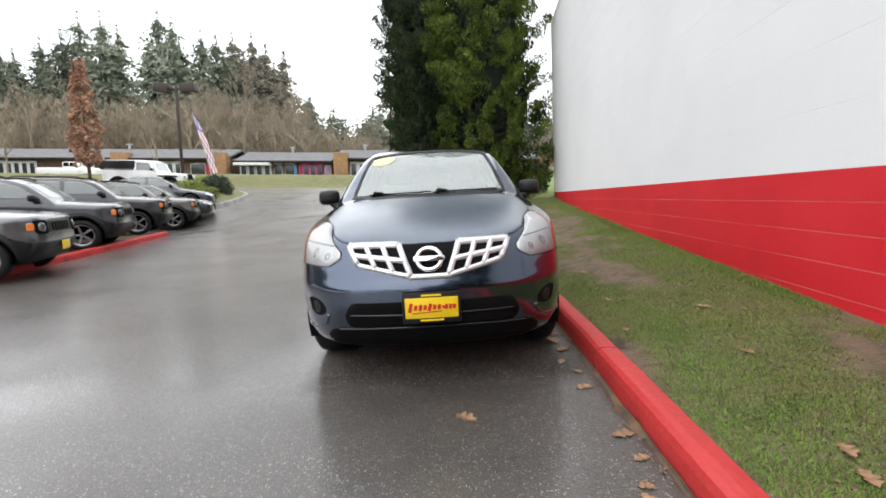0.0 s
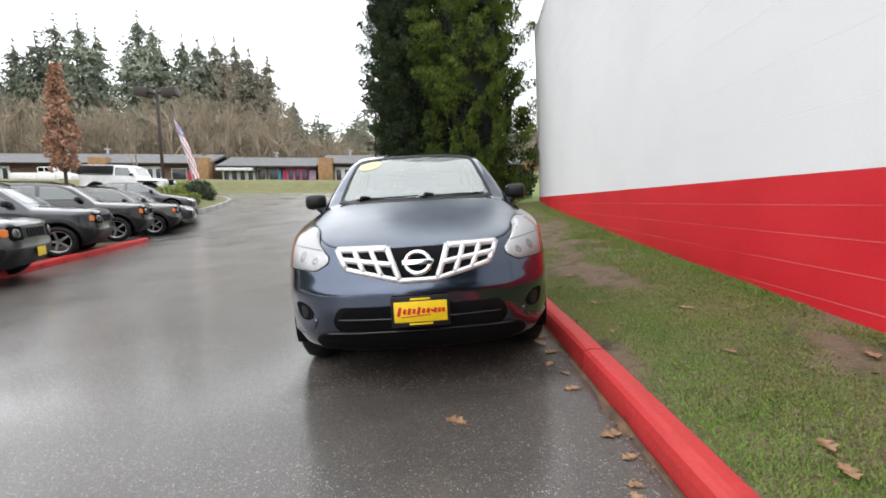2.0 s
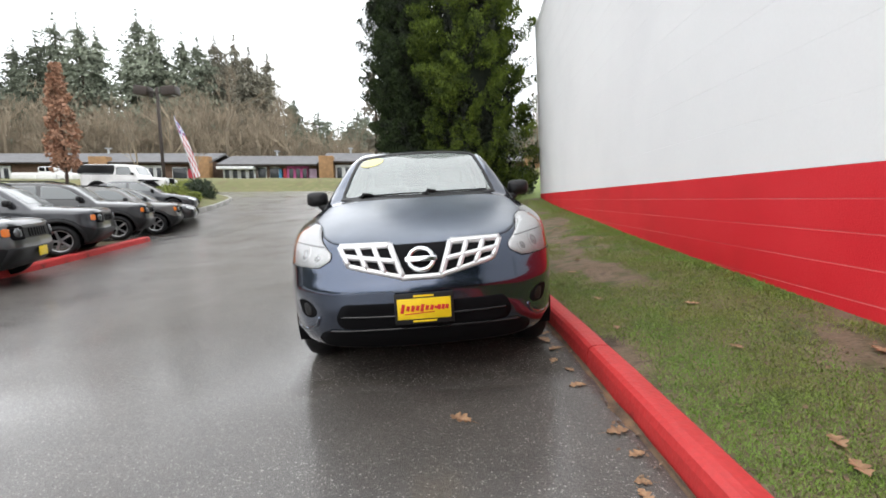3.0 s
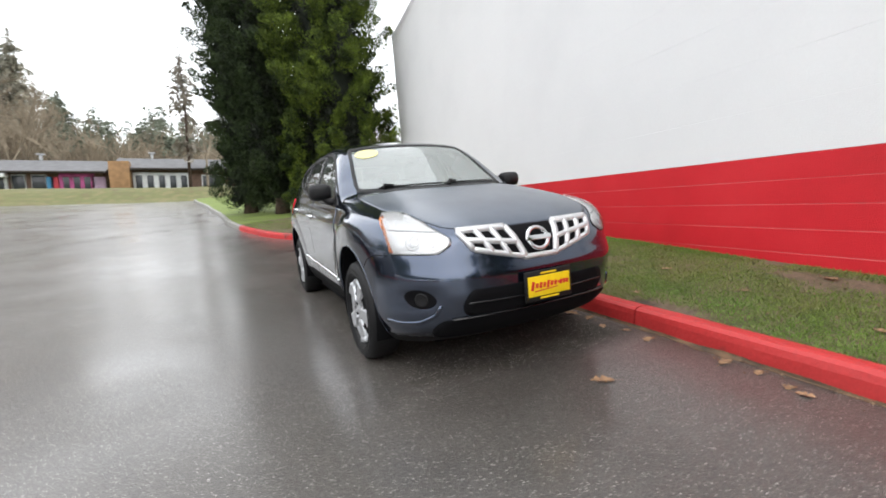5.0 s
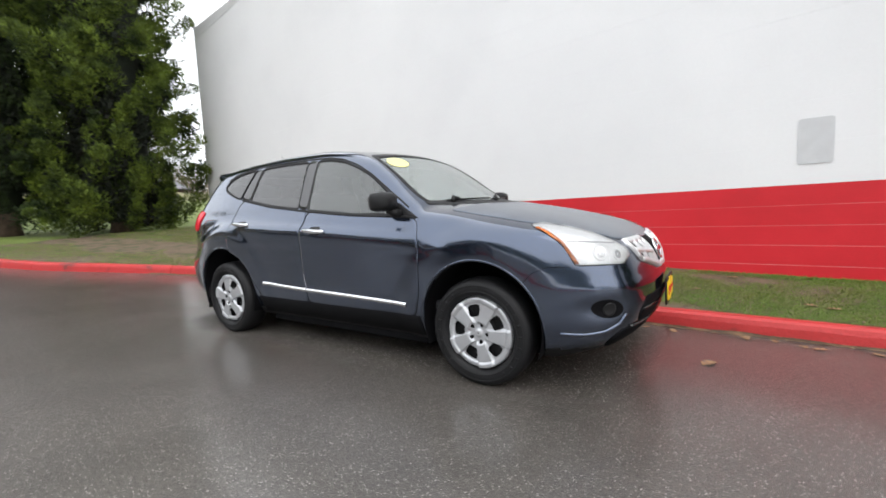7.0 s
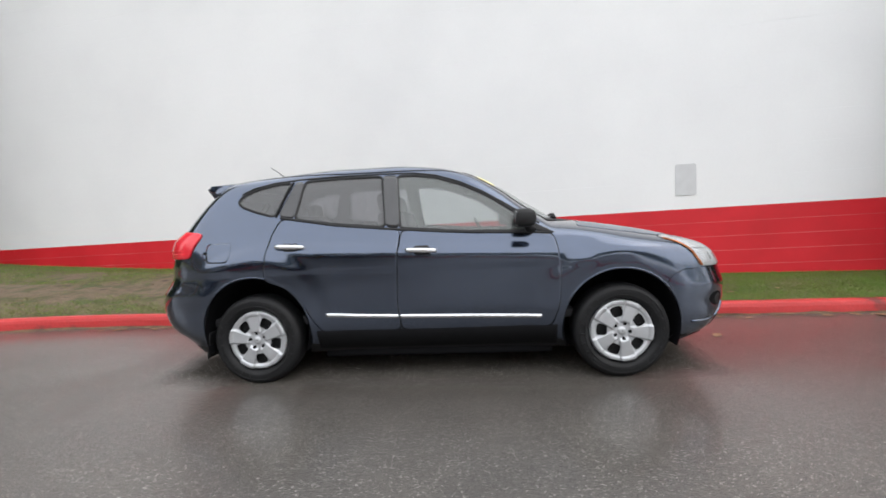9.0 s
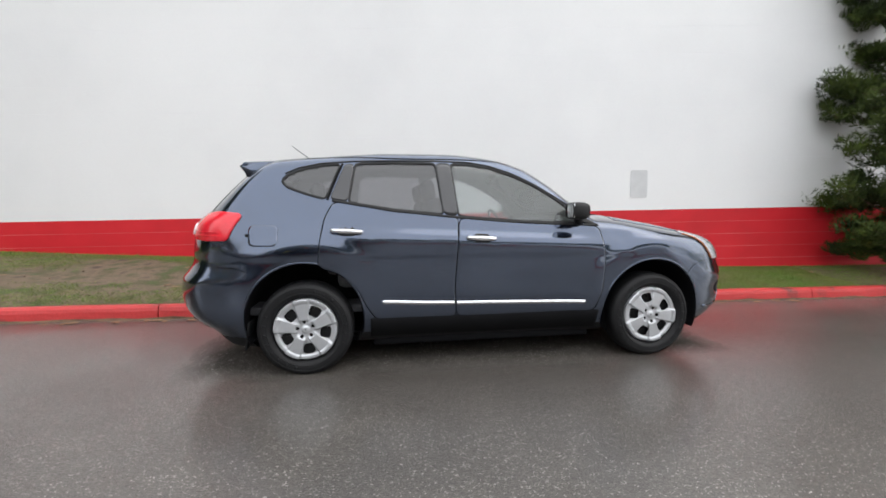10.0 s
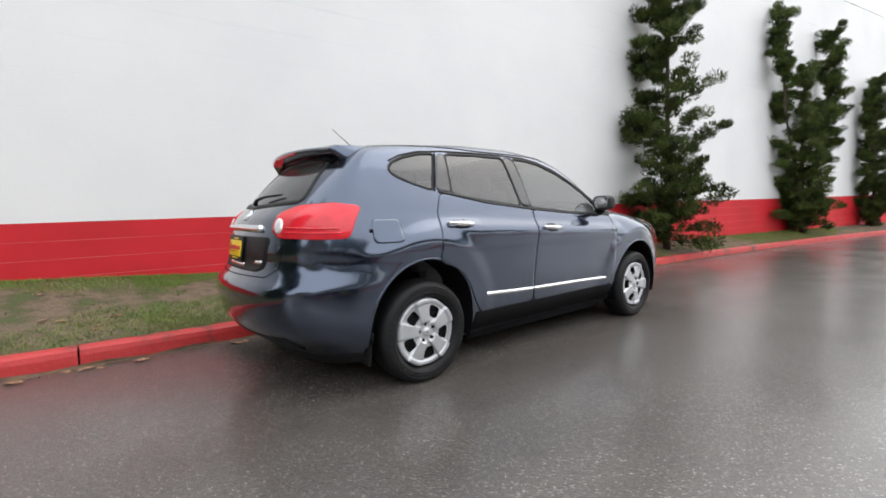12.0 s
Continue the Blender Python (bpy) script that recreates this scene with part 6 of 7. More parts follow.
def bank_z(x, y):
    edge = 33.4 + 0.12 * (x + 8) + 0.004 * (x + 8) ** 2 * (x > -8)
    t = np.clip((y - edge) / 4.6, 0, 1)
    return ground_z(x, y) - 0.06 + (2.95 - 2.0) * t * t * (3 - 2 * t) + 0.06 * np.sin(x * 1.1) * np.sin(y * 0.9) * t


setting("grass_bank", grid_mesh("grass_bank", np.arange(-75, 45, 0.8), np.r_[np.arange(30, 42, 0.4), np.arange(42, 62, 2.0)], lambda X, Y: np.where(Y > 33.0 + 0.12 * (X + 8), bank_z(X, Y), ground_z(X, Y) - 0.3)), BANK, "rough yellow-green grass bank behind the car park", "grass bank")


def planter_edge(s):
    """The planter's kerb line, s from 0 to 1."""
    pts = spline((0, -9.9), (0.25, -9.7), (0.5, -10.2), (0.8, -11.4), (1, -13.5)), spline((0, 15.2), (0.25, 17.6), (0.5, 20.3), (0.8, 24.3), (1, 26.8))
    return float(pts[0](s)), float(pts[1](s))


planter_kerb = thing("planter_kerb", Matrix(), "bare concrete kerb round the planted bed", "kerb", kind="structure")
for k in range(8):
    a, b = planter_edge(k / 8), planter_edge((k + 1) / 8)
    d = Vector((b[0] - a[0], b[1] - a[1], 0))
    ang = math.atan2(d.y, d.x)
    mid = ((a[0] + b[0]) / 2, (a[1] + b[1]) / 2)
    part("kerb_stone", box((d.length - 0.01, 0.16, 0.34), (0, 0, 0), 0.03), CONCRETE, planter_kerb, m=Matrix.Translation((mid[0], mid[1], gz(*mid) + 0.03)) @ Matrix.Rotation(ang, 4, "Z") @ Matrix.Rotation(-math.atan2(gz(*b) - gz(*a), d.length), 4, "Y"))
bed = []
for k in range(17):
    ex, ey = planter_edge(k / 16)
    for t in np.linspace(0, 1, 6):
        x = ex - t * 3.2
        bed.append((x - 0.05, ey + 0.4 * t, gz(x, ey) + 0.16 + 0.35 * math.sin(math.pi * t * 0.8)))
setting("planted_bed", mesh_of("planted_bed", bed, [(i * 6 + j, i * 6 + j + 6, i * 6 + j + 7, i * 6 + j + 1) for i in range(16) for j in range(5)]), BANK, "planted bed with low yellow-green ground cover", "flower bed")


# ---- houses ----
TILTED = Matrix.Translation((-16, 0, 0)) @ LEAN @ Matrix.Translation((16, 0, 0))


def house(x0, x1, floor, eave, ridge, front, label, bays):
    h = thing("low_house", TILTED, label, "house", "row of low houses")
    w, cx = x1 - x0, (x0 + x1) / 2
    part("wall", box((w - 0.6, 6.0, eave - floor + 0.2), (cx, front + 3.2, (floor + eave) / 2), 0.02), BRICKISH, h, "brown wall")
    v, f = [], []
    for x in (x0, x1):
        v += [(x, front - 0.7, eave - 0.05), (x, front + 3.2, ridge), (x, front + 7.0, eave - 0.05), (x, front + 7.0, eave - 0.22), (x, front + 3.2, ridge - 0.22), (x, front - 0.7, eave - 0.24)]
    for j in range(6):
        f.append((j, (j + 1) % 6, 6 + (j + 1) % 6, 6 + j))
    f += [tuple(reversed(range(6))), tuple(range(6, 12))]
    part("roof", mesh_of("roof", v, f, smooth=False), ROOF_GREY, h, "low pitched weathered grey shingle roof", smooth=False)
    part("gutter", box((w, 0.12, 0.14), (cx, front - 0.74, eave - 0.14), 0.03), BROWN_METAL, h)
    for bx, bw, sort in bays:
        if sort == "timber":
            part("timber_gable", box((bw, 0.9, eave - floor + 0.5), (bx, front - 0.45, (floor + eave) / 2 + 0.25), 0.02), TIMBER, h, "tan timber clad porch end")
        elif sort == "white":
            frm = part("window", box((bw, 0.14, 1.7), (bx, front + 0.1, floor + 1.75), 0.02), WINDOW_WHITE, h, "white framed glazed front")
            n = max(2, int(bw / 0.8))
            for k in range(n):
                part("pane", box((bw / n * 0.55, 0.05, 1.25), (bx + (k + 0.5 - n / 2) * bw / n, front + 0.02, floor + 1.7), 0.01), WINDOW_DARK, frm)
        elif sort == "dark":
            frm = part("window", box((bw, 0.12, 1.4), (bx, front + 0.12, floor + 1.7), 0.02), WINDOW_WHITE, h, "dark shop window in a white frame")
            part("pane", box((bw * 0.9, 0.05, 1.2), (bx, front + 0.05, floor + 1.7), 0.01), WINDOW_DARK, frm)
        elif sort == "pink":
            frm = part("window", box((bw, 0.12, 1.6), (bx, front + 0.12, floor + 1.7), 0.02), PINK, h, "shop window with a pink display")
            for k in range(3):
                part("pane", box((bw * 0.18, 0.05, 1.2), (bx + (k - 1) * bw * 0.3, front + 0.05, floor + 1.6), 0.01), WINDOW_DARK, frm)
        elif sort == "awning":
            part("awning", box((bw, 1.0, 0.3), (bx, front - 0.6, eave - 0.45), 0.05), WINDOW_WHITE, h, "pale awning")
        else:
            part("panel", box((bw, 0.12, 2.0), (bx, front + 0.12, floor + 1.2), 0.02), {"lilac": LILAC, "blue": BLUE, "red": RED_SIGN}[sort], h)
    return h


house(-62, -22.3, 2.9, 5.85, 7.05, 45.5, "long low house with grey shingle roof, brown walls and white glazing", [(-23.0, 1.4, "timber"), (-30.0, 5.0, "white"), (-25.8, 1.6, "dark"), (-24.6, 0.7, "red"), (-33.5, 1.8, "timber"), (-38.0, 2.2, "dark"), (-45.5, 5.0, "white"), (-49.5, 2.0, "dark"), (-52.5, 1.6, "red"), (-56, 3, "dark")])
house(-21.6, -11.2, 2.9, 5.6, 6.75, 45.5, "low shop building with pink window display under a grey roof", [(-19.6, 3.4, "white"), (-19.6, 3.8, "awning"), (-17.2, 0.9, "dark"), (-15.9, 1.0, "dark"), (-15.2, 0.5, "blue"), (-14.9, 0.5, "red"), (-13.4, 2.4, "pink"), (-11.9, 1.0, "lilac")])
house(-10.9, 20, 2.9, 5.9, 7.05, 45.5, "long low house with timber porch and pale glazed front", [(-10.2, 1.5, "timber"), (-7.2, 4.4, "white"), (-3.0, 2.0, "dark"), (1.0, 3.6, "white"), (5, 2, "dark"), (12.2, 2.2, "timber"), (15.5, 3, "white")])
for x, z in ((-16.5, 6.75), (-8.2, 7.05), (-35, 7.05)):
    vent = thing("roof_vent", TILTED @ Matrix.Translation((x, 48.6, z)), "small pale metal vent on the house roof", "roof vent", "roof vents")
    part("vent_pipe", tube([(0, 0, -0.3), (0, 0, 0.5)], 0.12, 8), GREY_PAINT, vent)
    part("vent_cap", box((0.5, 0.5, 0.12), (0, 0, 0.52), 0.03), GREY_PAINT, vent)

# ---- lamp post with two box heads ----
lx, ly = -17.75, 29.5
lamp_post = thing("street_lamp", Matrix.Translation((lx - 0.4, ly, gz(lx, ly))) @ LEAN, "dark bronze lamp post with two box lights", "street lamp")
top_h = 9.75 - gz(lx, ly)
part("post", box((0.16, 0.16, top_h), (0, 0, top_h / 2), 0.02), BROWN_METAL, lamp_post, "square dark post")
for s in (1, -1):
    part("arm", box((0.7, 0.1, 0.1), (0.4 * s, 0, top_h - 0.3), 0.02), BROWN_METAL, lamp_post)
    hd = part("lamp_head", box((0.95, 0.75, 0.62), (0.92 * s, 0, top_h - 0.25), 0.05, Matrix.Rotation(radians(-6 * s), 4, "Y")), BROWN_METAL, lamp_post, "dark box lamp head")
    part("lamp_pane", box((0.7, 0.5, 0.04), (0.92 * s, 0, top_h - 0.53), 0.01), GREY_PAINT, hd)

# ---- feather flag ----
fx, fy = -13.3, 23.5
flag = thing("feather_flag", Matrix.Translation((fx, fy, gz(fx, fy) + 0.3)) @ LEAN, "tall feather flag in red, white and blue by the planted bed", "flag")
part("flag_pole", tube([(0.45, 0, 0.0), (0.1, 0, 1.7), (-0.50, 0, 3.95), (-0.62, 0, 4.4), (-0.45, 0, 4.56)], [0.03, 0.025, 0.018, 0.012, 0.01], 8), GREY_PAINT, flag, "thin bent pole")
FLAG_RED, FLAG_WHITE, FLAG_BLUE = (material("flag_" + n_, c, 0.8, vary=0.12, scale=6) for n_, c in (("red", (0.5, 0.06, 0.07)), ("white", (0.7, 0.7, 0.72)), ("blue", (0.09, 0.13, 0.36))))
v, f, idx = [], [], []
for i in range(25):
    t = i / 24
    lx0, lz0 = 0.30 - 0.92 * t, 0.95 + 3.95 * t
    wd = 0.38 * math.sin(math.pi * min(1, 0.25 + t * 0.80)) ** 0.7
    for j in range(7):
        u = j / 6
        v.append((lx0 + wd * u * 0.95, 0.05 * math.sin(6 * t + 2 * u), lz0 + wd * u * 0.25))
for i in range(24):
    for j in range(6):
        f.append((i * 7 + j, i * 7 + j + 1, i * 7 + j + 8, i * 7 + j + 7))
        idx.append(2 if i > 15 and (i + j) % 2 else 0 if (i // 2 + j) % 3 == 0 else 1 if i <= 15 or (i + j) % 2 == 0 else 2)
v = [(a, b, 0.2 + c * 0.88) for a, b, c in v]
part("flag_cloth", mesh_of("flag_cloth", v, f, (FLAG_RED, FLAG_WHITE, FLAG_BLUE), index=idx), None, flag, "cloth with red, white and blue pattern")
# ---- trees ----
rng = np.random.default_rng(7)


def leaf_cloud(centres, radii, per, size, up=0.3, aspect=2.2, seed=1, squash=1.0):
    """Small pointed leaves on the skins of many clumps: vertices and quads."""
    r = np.random.default_rng(seed)
    c = np.repeat(np.asarray(centres, float), per, 0)
    rad = np.repeat(np.asarray(radii, float), per)
    d = r.normal(size=(len(c), 3))
    d /= np.linalg.norm(d, axis=1, keepdims=True)
    p = c + d * (rad * (0.55 + 0.5 * r.random(len(c))))[:, None] * np.array([1, 1, squash])
    a = d * 0.7 + r.normal(size=d.shape) * 0.5 + np.array([0, 0, up])
    a /= np.linalg.norm(a, axis=1, keepdims=True)
    b = np.cross(a, r.normal(size=d.shape))
    b /= np.linalg.norm(b, axis=1, keepdims=True)
    s = size * (0.6 + 0.8 * r.random(len(c)))[:, None]
    v = np.stack([p - a * s, p + b * s / aspect, p + a * s, p - b * s / aspect], 1).reshape(-1, 3)
    return v, np.arange(len(v)).reshape(-1, 4)


def trunk_bm(path, radii, sides=10):
    return tube(path, radii, sides)


def columnar_tree(x, y, height, radius, mat, label, seed, skirt=0.55):
    """A dense evergreen column, rounded and clumpy, tapering only near its top."""
    r = np.random.default_rng(seed)
    z0 = float(lawn_z(np.array(x), np.array(y))) - 0.05
    t = thing("evergreen_tree", Matrix.Translation((x, y, z0)), label, "tree", "tall evergreens at the lawn's corner")
    part("trunk", trunk_bm([(0, 0, 0), (0.02, 0, 0.5), (0, 0.03, 2), (0, 0, height * 0.9)], [0.30, 0.22, 0.19, 0.03]), BARK, t, "reddish brown fibrous trunk")
    prof = spline((0, 0.55), (0.05, 0.85), (0.15, 1.0), (0.4, 0.97), (0.7, 0.72), (0.9, 0.36), (1, 0.05))
    m = int(11.5 * height * radius)
    i = np.arange(m)
    z = skirt + (height - skirt) * ((i + r.random(m)) / m)
    a = i * 2.39996 + 0.25 * r.normal(size=m)
    full = radius * prof(z / height) * (1 + 0.07 * np.sin(3 * a + seed) + 0.07 * np.sin(z * 1.3 + 2 * a))
    out = np.stack([np.cos(a), np.sin(a), 0 * a], 1)
    way = out * 0.62 + np.array([0, 0, 0.62]) + r.normal(size=(m, 3)) * 0.28
    way /= np.linalg.norm(way, axis=1, keepdims=True)
    root = out * (full * (0.48 + 0.30 * r.random(m)))[:, None] + np.stack([0 * z, 0 * z, z - 0.25], 1)
    plume = 0.50 + 0.50 * r.random(m)
    u = np.linspace(0.1, 1, 6)
    c = (root[:, None] + way[:, None] * (plume[:, None] * u)[..., None] + r.normal(size=(m, 6, 3)) * 0.05).reshape(-1, 3)
    k = (0.31 * (1.12 - 0.55 * u) * (0.65 + 0.7 * r.random((m, 1)))).reshape(-1)
    core = spline((0, 0.12), (0.06, 0.36), (0.4, 0.42), (0.75, 0.28), (1, 0.02))
    bm = bmesh.new()
    add_lathe(bm, [(skirt + (height - skirt) * q * 0.97, radius * float(core(q))) for q in np.linspace(0, 1, 24)], 20, "z")
    for w in bm.verts:
        w.co.x, w.co.y = w.co.x * (1 + 0.12 * noise.noise(w.co * 0.8)), w.co.y * (1 + 0.12 * noise.noise(w.co * 0.8 + Vector((9, 0, 0))))
    # inner sprays and core carry the crown's inner shade as colour
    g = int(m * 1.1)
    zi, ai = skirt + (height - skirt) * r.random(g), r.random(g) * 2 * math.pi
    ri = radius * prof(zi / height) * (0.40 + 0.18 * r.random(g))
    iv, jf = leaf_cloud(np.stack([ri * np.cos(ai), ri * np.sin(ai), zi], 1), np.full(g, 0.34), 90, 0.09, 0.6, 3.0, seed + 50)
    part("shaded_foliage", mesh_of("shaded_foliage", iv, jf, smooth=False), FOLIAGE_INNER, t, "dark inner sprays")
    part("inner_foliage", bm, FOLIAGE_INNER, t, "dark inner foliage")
    v, f = leaf_cloud(c, k, 120, 0.052, 0.9, 4.0, seed, 1.0)
    part("crown", mesh_of("crown", v, f, smooth=False), mat, t, "dense clumped scale foliage")
    return t


# near black where crowns are green: shade within the crown is painted
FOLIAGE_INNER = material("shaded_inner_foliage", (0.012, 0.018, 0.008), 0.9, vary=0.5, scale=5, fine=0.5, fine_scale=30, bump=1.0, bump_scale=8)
columnar_tree(2.12, 13.75, 15.0, 2.08, FOLIAGE_BRIGHT, "tall broad bright green columnar evergreen beside the white wall", 3, 0.35)
columnar_tree(0.15, 15.2, 16.5, 1.30, FOLIAGE_DARK, "tall dark green columnar evergreen on the lawn", 4, 0.5)
columnar_tree(-0.85, 16.9, 15.5, 1.05, FOLIAGE_DARK, "slim dark green columnar evergreen on the lawn", 5, 0.5)


def juniper(x, y, height, spread, leaders, label, seed):
    """An open, ragged juniper: bare limbs that carry flat upswept pads of foliage."""
    r = np.random.default_rng(seed)
    z0 = float(lawn_z(np.array(x), np.array(y))) - 0.04
    t = thing("juniper_tree", Matrix.Translation((x, y, z0)), label, "tree", "junipers along the white wall")
    wood, cs, ks = bmesh.new(), [], []
    for lead, (ax, ay, hh) in enumerate(leaders):
        path = [Vector((0, 0, 0)), Vector((ax * 0.25, ay * 0.25, hh * 0.22)), Vector((ax * 0.8, ay * 0.8, hh * 0.6)), Vector((ax, ay, hh))]
        add_tube(wood, path, [0.085, 0.06, 0.04, 0.01], 8)
        many = int(hh * (13 if len(leaders) == 1 else 8.5))
        for k in range(many):
            q = 0.06 + 0.94 * (k + r.random()) / many
            seg = min(2, int(q * 3))
            base = path[seg].lerp(path[seg + 1], q * 3 - seg) if q < 1 else path[3]
            a = r.random() * 2 * math.pi
            reach = spread * (1.0 - 0.58 * q) * (0.62 + 0.42 * r.random()) * (0.8 if len(leaders) > 1 else 1)
            reach *= 0.72 if q < 0.16 else 1.0
            if lead:
                reach *= 0.55
            tip = base + Vector((math.cos(a) * reach, math.sin(a) * reach, -0.05 + 0.45 * r.random() + 0.15 * q))
            add_tube(wood, [base, base.lerp(tip, 0.5) + Vector((0, 0, -0.04)), tip], [0.018, 0.012, 0.005], 5)
            for u in (0.2, 0.45, 0.62, 0.76, 0.9, 1.0, 1.08):
                if r.random() < 0.92:
                    c = base.lerp(tip, u) + Vector(tuple(r.normal(size=3) * 0.05))
                    cs.append(tuple(c)), ks.append((0.11 + 0.13 * r.random()) * (1.15 - 0.3 * q))
    part("stem", wood, BARK, t, "forked grey-brown stem")
    v, f = leaf_cloud(cs, ks, 190, 0.046, 0.75, 6.0, seed, 0.62)
    part("crown", mesh_of("crown", v, f, smooth=False), FOLIAGE_JUNIPER, t, "ragged dark green pads of needles")
    return t


juniper(1.35, -4.75, 6.8, 1.40, [(0.05, 0.1, 6.5)], "ragged dark green juniper between kerb and wall", 11)
juniper(0.52, -12.4, 6.2, 1.85, [(0.1, 0.2, 5.0), (0.3, 1.9, 6.3), (-0.2, -1.8, 6.6)], "forked dark green juniper between kerb and wall", 12)
juniper(-0.35, -19.0, 6.6, 1.4, [(0.1, 0.3, 5.6), (0.0, 1.2, 5.2)], "dark green juniper further along the wall", 13)
juniper(-1.2, -25.0, 6.0, 1.3, [(0.1, 0.0, 5.6)], "dark green juniper far along the wall", 14)
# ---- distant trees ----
# hazy distance is painted into both fir colours as a paler grey-green
FIR = material("hazed_fir_green", (0.225, 0.25, 0.19), 0.85, second=(0.15, 0.168, 0.128), scale=0.5, spread=0.5, specular=0.08)
FIR_OLIVE = material("hazed_thin_fir_olive", (0.30, 0.285, 0.225), 0.85, second=(0.20, 0.19, 0.15), scale=0.5, spread=0.5, specular=0.08)
TWIG = material("bare_twigs", (0.30, 0.245, 0.175), 0.9, vary=0.4, scale=0.35, spread=0.4)
RUST = material("dry_russet_leaves", (0.42, 0.24, 0.15), 0.8, second=(0.28, 0.15, 0.095), scale=4, spread=0.5)


def fir_arrays(height, spread, bare, seed, density=1.0):
    """Drooping branches in loose whorls round a stem, each hung with small sprays: vertices and quads."""
    r = np.random.default_rng(seed)
    n = int(150 * density)
    q = bare + (1 - bare) * r.random(n) ** 0.85
    q = 0.985 * q + 0.010 * np.sin(q * 60)
    a = r.random(n) * 2 * math.pi
    lump = 0.72 + 0.30 * np.sin(q * height * 0.7 + seed) * np.sin(a + seed * 1.7) + 0.85 * (r.random(n) - 0.5)
    L = spread * np.minimum(1.0, 3.0 * np.clip(1.0 - q, 0.0, 1.0)) * np.clip(lump, 0.22, 1.4) + 0.04
    d = np.stack([np.cos(a), np.sin(a), 0.15 - 0.35 * r.random(n)], 1)
    base = np.stack([np.zeros(n), np.zeros(n), q * height], 1)
    m = 12
    u = np.tile(np.linspace(0.08, 1.0, m), (n, 1)) + 0.05 * r.normal(size=(n, m))
    c = base[:, None] + d[:, None] * (L[:, None] * u)[..., None]
    c[..., 2] -= 0.20 * L[:, None] * u ** 2
    w = np.broadcast_to((0.15 + 0.060 * L[:, None] * (1.1 - 0.6 * u))[..., None], (n, m, 1)) * np.clip(6 * (1.03 - q), 0.22, 1.15)[:, None, None]
    e = d[:, None] * 0.7 + r.normal(size=(n, m, 3)) * 0.45 + np.array([0, 0, -0.45])
    e /= np.linalg.norm(e, axis=-1, keepdims=True)
    o = np.cross(e, r.normal(size=(n, m, 3)))
    o /= np.linalg.norm(o, axis=-1, keepdims=True)
    c = c + r.normal(size=c.shape) * w * np.array([0.9, 0.9, 0.5])
    V = np.stack([c - e * w, c + o * w * 0.42, c + e * w * 1.5, c - o * w * 0.42], 2).reshape(-1, 3)
    return V, np.arange(len(V)).reshape(-1, 4)


def fir(x, y, z, height, spread, bare, mat, seed, label, density=3.0):
    t = thing("fir_tree", Matrix.Translation((x - 0.057 * height, y, z)) @ LEAN, label, "tree", "tall firs behind the houses")
    part("trunk", tube([(0, 0, -1), (0.1, 0, height * 0.5), (0, 0, height * 0.93)], [height * 0.013, height * 0.009, 0.04], 7), BARK, t, "straight grey-brown trunk")
    v, f = fir_arrays(height, spread, bare * 0.7, seed, density)
    part("crown", mesh_of("crown", v, f, smooth=False), mat, t, "tiers of drooping branches")


FIRS = ((-74.7, 0.383, 4.6, 0.34, 0), (-72.0, 0.371, 4.4, 0.36, 0), (-67.2, 0.393, 4.4, 0.36, 0), (-63.4, 0.407, 5.0, 0.34, 0), (-60.0, 0.442, 5.2, 0.28, 0), (-56.2, 0.44, 4.6, 0.3, 0), (-53.5, 0.409, 3.4, 0.38, 0), (-46.3, 0.442, 5.4, 0.28, 0), (-44.0, 0.419, 5.2, 0.3, 0), (-39.3, 0.389, 4.6, 0.32, 0), (-36.8, 0.378, 4.2, 0.34, 0), (-33.9, 0.383, 3.8, 0.42, 1), (-30.5, 0.378, 3.8, 0.44, 1), (-28.3, 0.352, 3.4, 0.44, 1), (-25.3, 0.336, 3.2, 0.4, 1), (-21.4, 0.233, 3.4, 0.2, 0), (-66.2, 0.339, 4.4, 0.25, 0), (-62.3, 0.365, 4.4, 0.25, 0), (-59.1, 0.356, 4.4, 0.25, 0), (-56.2, 0.329, 4.0, 0.3, 1), (-48.5, 0.373, 4.4, 0.28, 0), (-43.2, 0.365, 4.4, 0.28, 0), (-41.4, 0.32, 3.8, 0.3, 0), (-35.7, 0.34, 4.0, 0.3, 0), (-32.4, 0.338, 3.6, 0.34, 1), (-29.6, 0.317, 3.2, 0.34, 1), (-27.1, 0.311, 3.0, 0.34, 1))
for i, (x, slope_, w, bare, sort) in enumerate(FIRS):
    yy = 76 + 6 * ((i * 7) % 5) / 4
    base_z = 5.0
    fir(x * (yy + 2.3) / 80, yy, base_z, 1.15 + slope_ * (yy + 2.3) - base_z, w, bare, (FIR, FIR_OLIVE)[sort], 100 + i, ("tall dark green fir behind the low houses, paled to look hazy", "tall thin olive-green fir behind the low houses, paled to look hazy")[sort])

GREY_FIR = material("bare_grey_fir", (0.28, 0.25, 0.21), 0.85, second=(0.21, 0.19, 0.16), scale=0.5, spread=0.4, specular=0.1)
fir(-3.9, 43.6, 4.2, 11.6, 1.4, 0.22, GREY_FIR, 190, "sparse grey conifer by the low houses", 0.55)

# far woods: firs that cannot be counted, all round; west and south unseen
V, F, n0 = [], [], 0
r = np.random.default_rng(21)
